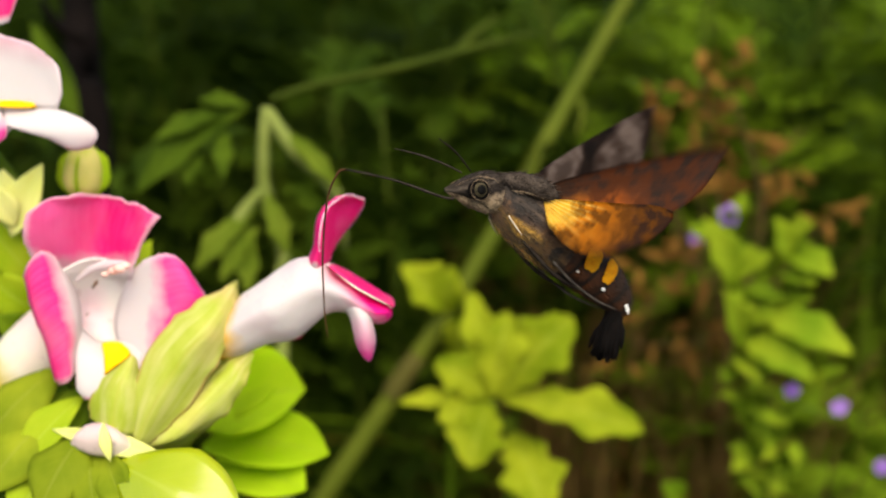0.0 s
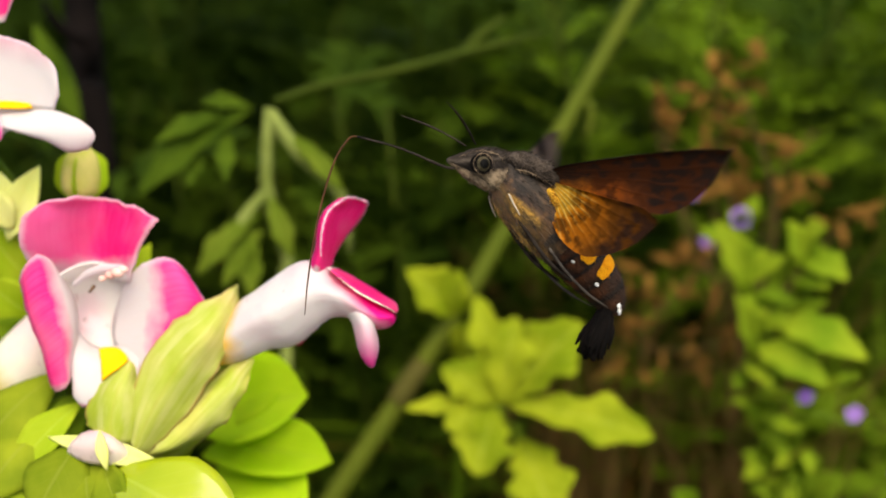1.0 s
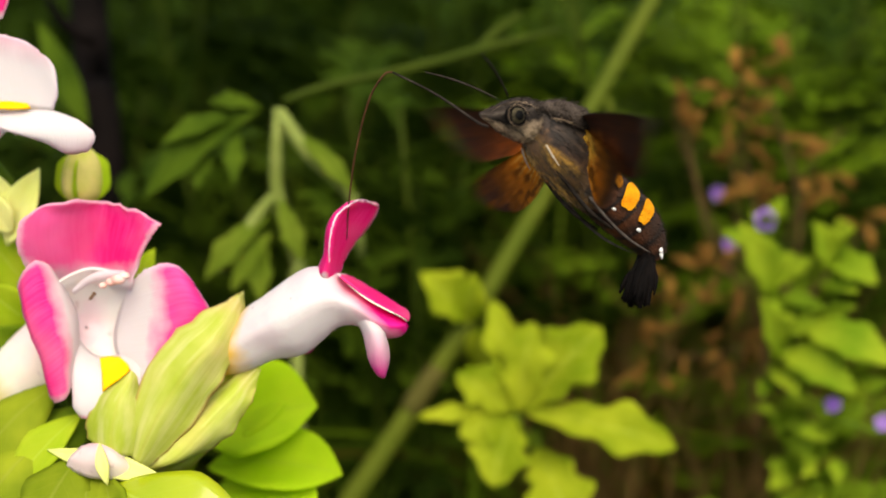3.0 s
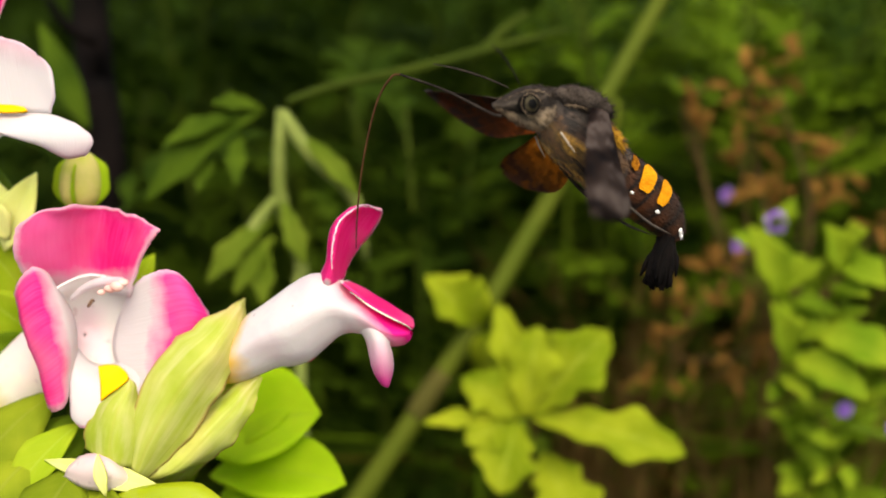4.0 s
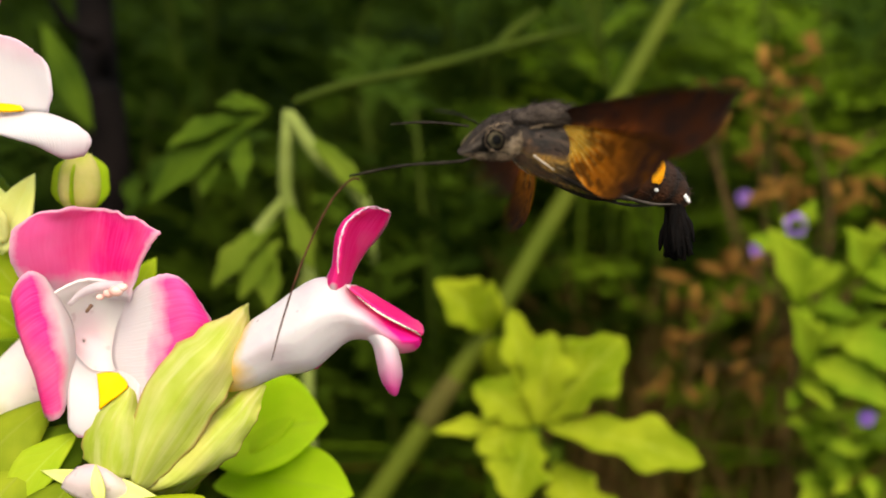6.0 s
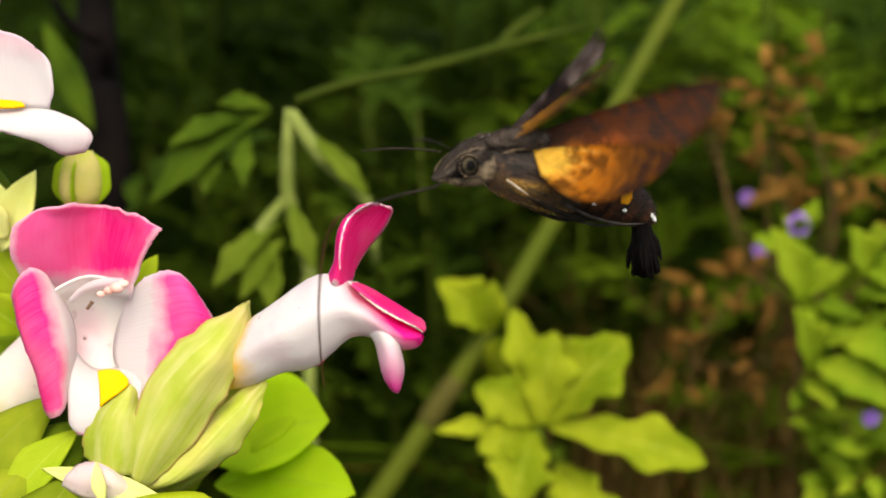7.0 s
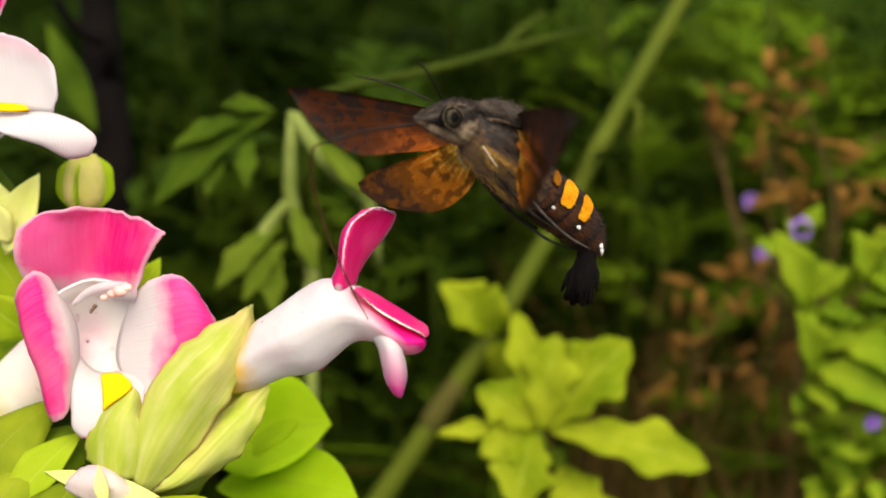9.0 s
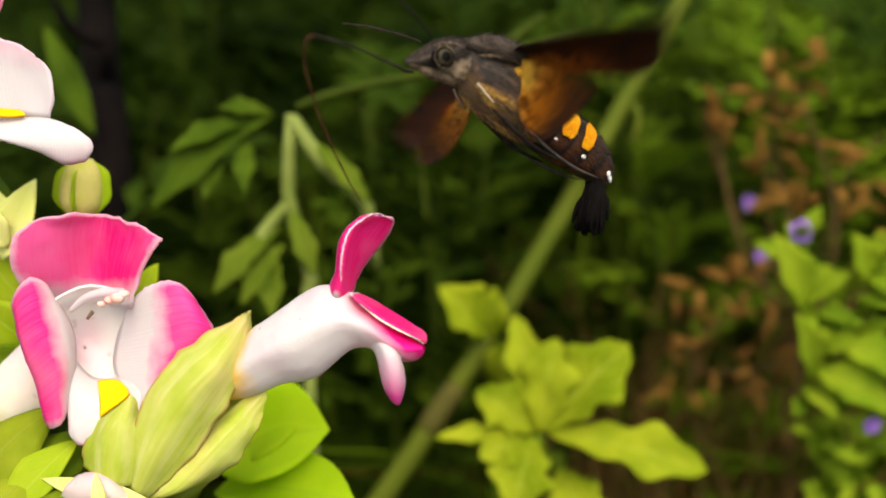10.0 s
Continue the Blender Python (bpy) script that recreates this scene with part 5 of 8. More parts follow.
def head_material():
    """Grey crown, dark line through the eye, cream below."""
    m, nt, bsdf, out = material("head_fur")
    tc = nt.nodes.new("ShaderNodeTexCoord")
    s = nt.nodes.new("ShaderNodeSeparateXYZ")
    nt.links.new(tc.outputs["Object"], s.inputs[0])
    n = object_noise(nt, 900.0, 3.0)
    h = calc(nt, "ADD", calc(nt, "MULTIPLY", s.outputs[2], 180.0), calc(nt, "MULTIPLY_ADD", n, 0.16, 0.42))
    h = calc(nt, "ADD", h, calc(nt, "MULTIPLY", s.outputs[0], 30.0))
    col = ramp(nt, h, [(0.2, (0.4, 0.3, 0.2)), (0.34, (0.2, 0.15, 0.105)), (0.41, (0.010, 0.007, 0.006)), (0.58, (0.012, 0.009, 0.007)), (0.63, (0.1, 0.08, 0.064)), (0.70, (0.028, 0.021, 0.017))])
    speck = ramp(nt, object_noise(nt, 2500.0, 2.0), [(0.45, (0, 0, 0)), (0.7, (1, 1, 1))])
    col = mix(nt, calc(nt, "MULTIPLY", speck, 0.5), col, (0.04, 0.032, 0.027))
    blot = ramp(nt, object_noise(nt, 700.0, 3.0), [(0.5, (0, 0, 0)), (0.6, (1, 1, 1))])
    col = hair_tone(nt, mix(nt, calc(nt, "MULTIPLY", blot, 0.55), col, (0.025, 0.018, 0.014)), 0.45)
    nt.links.new(col, bsdf.inputs["Base Color"])
    bsdf.inputs["Roughness"].default_value, bsdf.inputs["Specular IOR Level"].default_value = 0.85, 0.2
    return m


def abdomen_material():
    """Dark red-brown fur, black at the joint of each segment and along the back."""
    m, nt, bsdf, out = material("abdomen_fur")
    tc = nt.nodes.new("ShaderNodeTexCoord")
    p = nt.nodes.new("ShaderNodeSeparateXYZ")
    nt.links.new(tc.outputs["Object"], p.inputs[0])
    n1, n2 = object_noise(nt, 420.0, 5.0), object_noise(nt, 2600.0, 2.0)
    along = calc(nt, "ADD", calc(nt, "MULTIPLY", p.outputs[0], -47.0), calc(nt, "MULTIPLY_ADD", p.outputs[2], -49.0, -0.70))
    along = calc(nt, "ADD", along, calc(nt, "MULTIPLY", calc(nt, "SUBTRACT", n1, 0.5), 0.06))
    joint = calc(nt, "FRACT", calc(nt, "MULTIPLY", along, 6.25))
    col = ramp(nt, n1, [(0.36, (0.012, 0.005, 0.003)), (0.62, (0.085, 0.026, 0.008))])
    col = mix(nt, ramp(nt, joint, [(0.0, (1, 1, 1)), (0.16, (0, 0, 0)), (0.7, (0, 0, 0)), (0.98, (1, 1, 1))]), col, (0.004, 0.003, 0.003))
    back = calc(nt, "ADD", calc(nt, "MULTIPLY", p.outputs[0], -720.0), calc(nt, "MULTIPLY", p.outputs[2], 700.0))
    back = ramp(nt, calc(nt, "MULTIPLY_ADD", back, 0.2, 0.1), [(0.2, (0, 0, 0)), (0.75, (1, 1, 1))])
    col = mix(nt, calc(nt, "MULTIPLY", back, 0.7), col, (0.012, 0.008, 0.006))
    nt.links.new(hair_tone(nt, col, 0.5, 1.3), bsdf.inputs["Base Color"])
    bsdf.inputs["Roughness"].default_value, bsdf.inputs["Specular IOR Level"].default_value = 0.7, 0.25
    bump(nt, bsdf, n2, 0.6, 0.0003)
    return m


head_fur = head_material()
pale_fur = fur_material("pale_fur", (0.24, 0.2, 0.16), (0.4, 0.34, 0.28), 700.0)
palp_fur = fur_material("palp_fur", (0.07, 0.05, 0.035), (0.3, 0.22, 0.15), 700.0)
shoulder_fur = fur_material("shoulder_fur", (0.016, 0.012, 0.010), (0.085, 0.066, 0.054), 800.0)
abdomen_fur = abdomen_material()
yellow_fur = fur_material("yellow_fur", (0.3, 0.13, 0.015), (0.75, 0.42, 0.05), 700.0)
tuft_fur = fur_material("tuft_fur", (0.0015, 0.0012, 0.0012), (0.006, 0.004, 0.0035), 900.0)
spot_orange = fur_material("orange_spot", (0.75, 0.25, 0.01), (0.9, 0.42, 0.02), 900.0)
rust_spot = fur_material("rust_spot", (0.2, 0.06, 0.006), (0.5, 0.19, 0.012), 900.0)
spot_white = plain_material("white_spot", (0.75, 0.75, 0.75), (0.85, 0.85, 0.85), 900.0, 0.6)
chitin = plain_material("chitin", (0.010, 0.008, 0.007), (0.036, 0.028, 0.023), 900.0, 0.6)
trunk_brown = plain_material("trunk_brown", (0.035, 0.014, 0.008), (0.1, 0.045, 0.02), 900.0, 0.55)
leg_pale = plain_material("leg_pale", (0.32, 0.27, 0.2), (0.5, 0.44, 0.36), 900.0, 0.6)
eye_mat = plain_material("compound_eye", (0.03, 0.026, 0.016), (0.075, 0.062, 0.036), 1400.0, 0.6)
eye_dark = plain_material("pupil", (0.002, 0.002, 0.002), (0.004, 0.004, 0.004), 900.0, 0.6)


def B(back, down, left=0.0):
    """Moth space from steps back, down and to the left."""
    return Vector((-back * 0.0765, left, -down * 0.0662)) / 1000


moth = thing("hawk_moth", Vector((0, 0, 0)), "hovering hawk moth with grey fur, orange wings and long proboscis", "moth")


def mpart(name, b, mat, owner=None, label="", **kw):
    return part(name, b, mat, owner or moth, label, local=True, **kw)


def furry(b, seed, count, length, slot=0, sweep=Vector((-0.8, 0, -0.5)), width=0.00006):
    """Short hairs standing off a part's faces."""
    rng = random.Random(seed)
    faces = [f for f in b.faces if f.calc_area() > 1e-9]
    weights = [f.calc_area() for f in faces]
    for f in rng.choices(faces, weights, k=count):
        c = f.calc_center_median()
        t1 = (f.verts[1].co - f.verts[0].co) * rng.uniform(-0.5, 0.5)
        t2 = (f.verts[2].co - f.verts[1].co) * rng.uniform(-0.5, 0.5)
        p = c + t1 + t2
        d = (f.normal * rng.uniform(0.3, 0.8) + sweep * rng.uniform(0.6, 1.1)).normalized()
        s = d.cross(Vector((rng.uniform(-1, 1), rng.uniform(-1, 1), rng.uniform(-1, 1)))).normalized() * width
        ln = length * rng.uniform(0.5, 1.2)
        a, c2, e = b.verts.new(p - s), b.verts.new(p + s), b.verts.new(p + d * ln)
        nf = b.faces.new((a, c2, e))
        nf.material_index = slot


b = bmesh.new()
tube(b, [B(18, 2), B(40, 12), B(64, 36), B(92, 66), B(122, 100), B(145, 126), B(160, 144)], [0.0021, 0.0028, 0.0035, 0.0037, 0.0034, 0.0029, 0.0022], 26, samples=24)
b.normal_update()
furry(b, 5, 3800, 0.0006, width=0.00005)
furry(b, 15, 260, 0.001, width=0.00008)
mpart("thorax", b, fur_grey, None, "grey-brown furry thorax, ochre beneath")
b = bmesh.new()
tube(b, [B(-60, -3), B(-54, -4), B(-38, -4), B(-19, -4), B(5, -1), B(28, 8), B(40, 16)], [0.0002, 0.0004, 0.0009, 0.0016, 0.0022, 0.0024, 0.0021], 24, samples=20)
b.normal_update()
furry(b, 6, 2200, 0.0006, sweep=Vector((-1, 0, -0.1)), width=0.00004)
head = mpart("head", b, head_fur, None, "grey furry head")
b = bmesh.new()
tube(b, [B(-55, 0), B(-40, 5), B(-16, 17), B(12, 28)], [0.0002, 0.0005, 0.0009, 0.0010], 16, samples=12)
b.normal_update()
furry(b, 7, 700, 0.0005, sweep=Vector((-1, 0, -0.4)), width=0.00003)
mpart("palp", b, palp_fur, head, "pale furry palp")
for sg in (1, -1):
    b = bmesh.new()
    ball(b, B(-13, 0, sg * 1.82), (0.00155, 0.00042, 0.00122), segs=18)
    mpart("eye_socket", b, tuft_fur, head, "dark fur round the eye")
    b = bmesh.new()
    ball(b, B(-13, 0, sg * 1.95), (0.0009, 0.00062, 0.0009), segs=18)
    e = mpart("eye", b, eye_mat, head, "round dark compound eye")
    b = bmesh.new()
    ball(b, B(-13, 0, sg * 2.42), (0.00058, 0.0002, 0.00058), segs=12)
    mpart("pupil", b, eye_dark, head, "dark spot of the eye")
    b = bmesh.new()
    ring = [B(-13, 0, sg * 2.06) + Vector((math.cos(k * math.pi / 12) * 0.00122, 0, math.sin(k * math.pi / 12) * 0.00122)) for k in range(25)]
    tube(b, ring, [0.000035] * 25, 6)
    b.normal_update()
    furry(b, 18, 110, 0.0005, sweep=Vector((-0.8, 0, -0.3)), width=0.00004)
    mpart("eye_ring", b, palp_fur, head, "pale ring of hairs round the eye")
    b = bmesh.new()
    tube(b, [B(-48, -9, sg * 1.0), B(-36, -17, sg * 1.5), B(-14, -23, sg * 2.0), B(10, -18, sg * 2.2), B(20, -5, sg * 2.35)], [0.00001, 0.00003, 0.00004, 0.00003, 0.00001], 8, samples=14)
    b.normal_update()
    furry(b, 12, 60, 0.0005, sweep=Vector((-1, 0, 0.1)), width=0.00004)
    mpart("eyebrow", b, palp_fur, head, "pale line of hairs above the eye")
    b = bmesh.new()
    tube(b, [B(-22, -34, sg * 1.2), B(-46, -54, sg * 2.8), B(-74, -72, sg * 4.6), B(-104, -86, sg * 6.4)], [0.0001, 0.00011, 0.00013, 0.00006], 8, samples=16)
    mpart("antenna", b, chitin, head, "slender dark antenna")
    b = bmesh.new()
    tube(b, [B(26, -16, sg * 1.9), B(48, -12, sg * 2.7), B(78, 2, sg * 3.3), B(104, 18, sg * 3.2), B(116, 28, sg * 2.7)], [0.0005, 0.0011, 0.0013, 0.0009, 0.0002], 14, samples=14)
    b.normal_update()
    furry(b, 9, 420, 0.0009, sweep=Vector((-1, 0, -0.2)), width=0.00006)
    mpart("shoulder_flap", b, shoulder_fur, None, "grey furry flap over the wing root")
    b = bmesh.new()
    tube(b, [B(34, 4, sg * 3.1), B(58, 10, sg * 3.75), B(84, 22, sg * 3.95), B(106, 36, sg * 3.5)], [0.00005, 0.00008, 0.00008, 0.00004], 8, samples=14)
    b.normal_update()
    furry(b, 10, 90, 0.0006, sweep=Vector((-1, 0, -0.3)), width=0.00005)
    mpart("shoulder_line", b, palp_fur, None, "pale line of hairs on the shoulder")
    b = bmesh.new()
    tube(b, [B(90, 34, sg * 3.2), B(102, 50, sg * 3.5), B(116, 66, sg * 3.6), B(130, 82, sg * 3.3)], [0.0004, 0.0006, 0.0006, 0.0003], 10, samples=14)
    b.normal_update()
    furry(b, 14, 400, 0.0008, sweep=Vector((-0.8, 0, -0.6)), width=0.00005)
    mpart("wing_root_hair", b, yellow_fur, None, "ochre-yellow hairs behind the wing root")

ABDOMEN = [B(112, 90), B(143, 120), B(177, 149), B(208, 177), B(230, 202), B(243, 227), B(248, 250)]
ABDOMEN_R = [0.0027, 0.0030, 0.0031, 0.0029, 0.0025, 0.0019, 0.0010]
b = bmesh.new()
tube(b, ABDOMEN, ABDOMEN_R, 26, samples=24)
b.normal_update()
furry(b, 8, 2600, 0.0006, width=0.000035)
abdomen = mpart("abdomen", b, abdomen_fur, None, "dark brown banded abdomen")


AXIS = spline(ABDOMEN, 101)
GIRTH = [p.x for p in spline([Vector((r, 0, 0)) for r in ABDOMEN_R], 101)]


def on_abdomen(s, lift, side, size, mat, label):
    """A patch of scales on the abdomen: s along it, lift in degrees above its flank."""
    k = int(s * 100)
    d = (AXIS[min(k + 1, 100)] - AXIS[max(k - 1, 0)]).normalized()
    left = Vector((0, side, 0))
    up = d.cross(Vector((0, 1, 0)))
    up = up if up.z > 0 else -up
    out = left * math.cos(radians(lift)) + up * math.sin(radians(lift))
    across = d.cross(out)
    b = bmesh.new()
    ball(b, AXIS[k] + out * GIRTH[k] * 0.97, size, turn=Matrix((d, across, out)).transposed(), segs=12)
    mpart("spot", b, mat, abdomen, label)


def scale_patch(s, half, low, high, side, mat):
    """Bright scales lying on the abdomen from low to high degrees above its flank."""
    rng = random.Random(int(s * 1000))
    b = bmesh.new()
    rows = []
    for ring in (0.02, 0.35, 0.7, 1.0):
        row = []
        for k in range(25):
            a = 2 * math.pi * (k % 24) / 24
            q = ring * (1.0 if ring < 1 else (0.95 + 0.05 * math.sin(5 * a + s * 40)))
            cx, cy = math.cos(a), math.sin(a)
            e = (abs(cx) ** 3 + abs(cy) ** 3) ** (-1 / 3)
            pos = min(99.0, max(1.0, (s + half * q * cx * e) * 100))
            i = int(pos)
            lift = radians((low + high) / 2 + (high - low) / 2 * q * cy * e)
            d = (AXIS[i + 1] - AXIS[i - 1]).normalized()
            up = d.cross(Vector((0, 1, 0)))
            up = up if up.z > 0 else -up
            out = Vector((0, side, 0)) * math.cos(lift) + up * math.sin(lift)
            row.append(AXIS[i].lerp(AXIS[i + 1], pos - i) + out * (GIRTH[i] * 1.02 + 0.00022 + 0.0011 * max(0.0, 1 - pos / 20)))
        rows.append(row)
    grid(b, rows)
    b.normal_update()
    furry(b, 77, 120, 0.0006, width=0.00006)
    mpart("spot", b, mat, abdomen, "orange side spot")


for sg in (1, -1):
    for s, half, low, high, mat in ((0.17, 0.04, 4, 36, rust_spot), (0.30, 0.058, -20, 46, spot_orange), (0.46, 0.052, -20, 48, spot_orange)):
        scale_patch(s, half, low, high, sg, mat)
    for s, lift, r in ((0.26, -34, 0.00026), (0.50, -32, 0.00032), (0.86, 0, 0.00036), (0.92, 8, 0.0004), (0.97, 20, 0.00024)):
        on_abdomen(s, lift, sg, (r * 1.2, r * 0.8, 0.0002), spot_white, "small white spot")
b = bmesh.new()
rng = random.Random(41)
for k in range(150):
    f = rng.uniform(-1, 1)
    root = B(236 + rng.uniform(-8, 6), 240 + rng.uniform(-10, 12), rng.uniform(-1, 1))
    end = B(212 + f * 19, 330 - 14 * f * f + rng.uniform(-14, 6), rng.uniform(-1.6, 1.6))
    mid = root.lerp(end, 0.5) + B(f * 6, 0, rng.uniform(-0.4, 0.4))
    tube(b, [root, mid, end], [0.0005, 0.0007, 0.00022], 6, samples=5, flat=0.5)
mpart("tail_tuft", b, tuft_fur, abdomen, "black fan-shaped tail tuft")

for sg in (1, -1):
    for pts, mat, r, lab in (([B(30, 48, sg * 2.5), B(38, 66, sg * 2.8), B(48, 84, sg * 3.0)], leg_pale, 0.00013, "pale folded foreleg"),
                             ([B(42, 68, sg * 1.5), B(76, 118, sg * 1.8), B(114, 162, sg * 1.7), B(156, 192, sg * 1.5)], chitin, 0.00026, "dark folded leg"),
                             ([B(106, 136, sg * 2.4), B(136, 174, sg * 2.5), B(180, 212, sg * 2.2), B(224, 236, sg * 1.8)], plain_material("leg_grey", (0.04, 0.032, 0.028), (0.1, 0.085, 0.075), 900.0, 0.6), 0.00017, "grey trailing hind leg")):
        b = bmesh.new()
        tube(b, pts, [r] * (len(pts) - 1) + [r * 0.4], 8, samples=14)
        mpart("leg", b, mat, None, lab)

# wings: span along x, trailing edge towards -y
SPAN = 0.0238
FAN = {1: -10, -1: 12}
BEND = {1: -12, -1: -24}
FORE_FRONT = [(0, 0.0), (0.12, 0.02), (0.35, 0.026), (0.6, 0.024), (0.85, 0.012), (1.0, -0.012)]
FORE_REAR = [(0, -0.11), (0.12, -0.15), (0.35, -0.21), (0.6, -0.27), (0.82, -0.185), (1.0, -0.018)]
HIND_FRONT = [(0, -0.05), (0.12, -0.09), (0.26, -0.14), (0.4, -0.19), (0.52, -0.23), (0.60, -0.29)]
HIND_REAR = [(-0.02, -0.20), (0.05, -0.34), (0.18, -0.43), (0.34, -0.43), (0.48, -0.395), (0.585, -0.33)]


def wing_sheet(front, rear, sg, camber, below, above, name, owner, label):
    f = spline([Vector((x, y, 0)) * SPAN for x, y in front], 22)
    r = spline([Vector((x, y, 0)) * SPAN for x, y in rear], 22)
    b = bmesh.new()
    sheets = []
    for slot, off in ((0, 0.00005 * sg), (1, -0.00005 * sg)):
        rows = []
        for p, q in zip(f, r):
            row = []
            for j in range(13):
                k = j / 12
                v = p.lerp(q, k)
                pleat = 0.00012 * math.sin(k * 34) * min(1, v.x / (0.3 * SPAN) + 0.2)
                bow = -camber * sg * (k * (1 - k) * 4 * 0.5 + 0.5 * (v.x / SPAN) ** 2) * SPAN
                row.append(v + Vector((0, 0, off + pleat + bow)))
            rows.append(row)
        sheets.append(grid(b, rows, slot))
    top, bot = sheets
    n, m = len(top), len(top[0])
    rim = [(0, j) for j in range(m)] + [(i, m - 1) for i in range(1, n)] + [(n - 1, j) for j in range(m - 2, -1, -1)] + [(i, 0) for i in range(n - 2, 0, -1)]
    for (i, j), (k, l) in zip(rim, rim[1:] + rim[:1]):
        b.faces.new((top[i][j], top[k][l], bot[k][l], bot[i][j])).material_index = 1
    return mpart(name, b, [below, above], owner, label)


def hind_pose(spread, sg, bend=-24):
    return Matrix.Translation((0, -0.0012, -0.00018 * sg)) @ pose(0, 0, 0, 0, 0, -spread) @ pose(0, 0, 0, bend * sg) @ Matrix.Translation((0, 0.0012, 0))


wings, hind_wings = [], []
for sg in (1, -1):
    w = wing_sheet(FORE_FRONT, FORE_REAR, sg, 0.05, fore_under, fore_above, "forewing", None, "forewing, banded grey above and rusty orange below")
    h = wing_sheet(HIND_FRONT, HIND_REAR, sg, 0.03, hind_under, hind_above, "hindwing", w, "hindwing, yellow-orange with a dark margin")
    h.matrix_basis = hind_pose(0, sg)
    wings.append(w)
    hind_wings.append((h, sg))
b = bmesh.new()
tube(b, [Vector((-0.0016, 0, 0.0003)), Vector((0, 0, 0.0001)), Vector((0.006, 0, 0.0004)), Vector((0.0120, 0, 0))], [0.00018, 0.00016, 0.00013, 0.00012], 8, samples=12)
trunk = mpart("proboscis", b, chitin, None, "dark proboscis reaching from the head")
b = bmesh.new()
tube(b, [Vector((0, 0, 0)), Vector((0.0006, 0, 0.0009)), Vector((0.004, 0, 0.0018)), Vector((0.011, 0, 0.0017)), Vector((0.018, 0, 0.0008)), Vector((0.022, 0, 0))], [0.00013, 0.00013, 0.00013, 0.00012, 0.0001, 0.00005], 8, samples=30)
trunk_end = mpart("proboscis_tip", b, trunk_brown, None, "thin brown end of the proboscis")

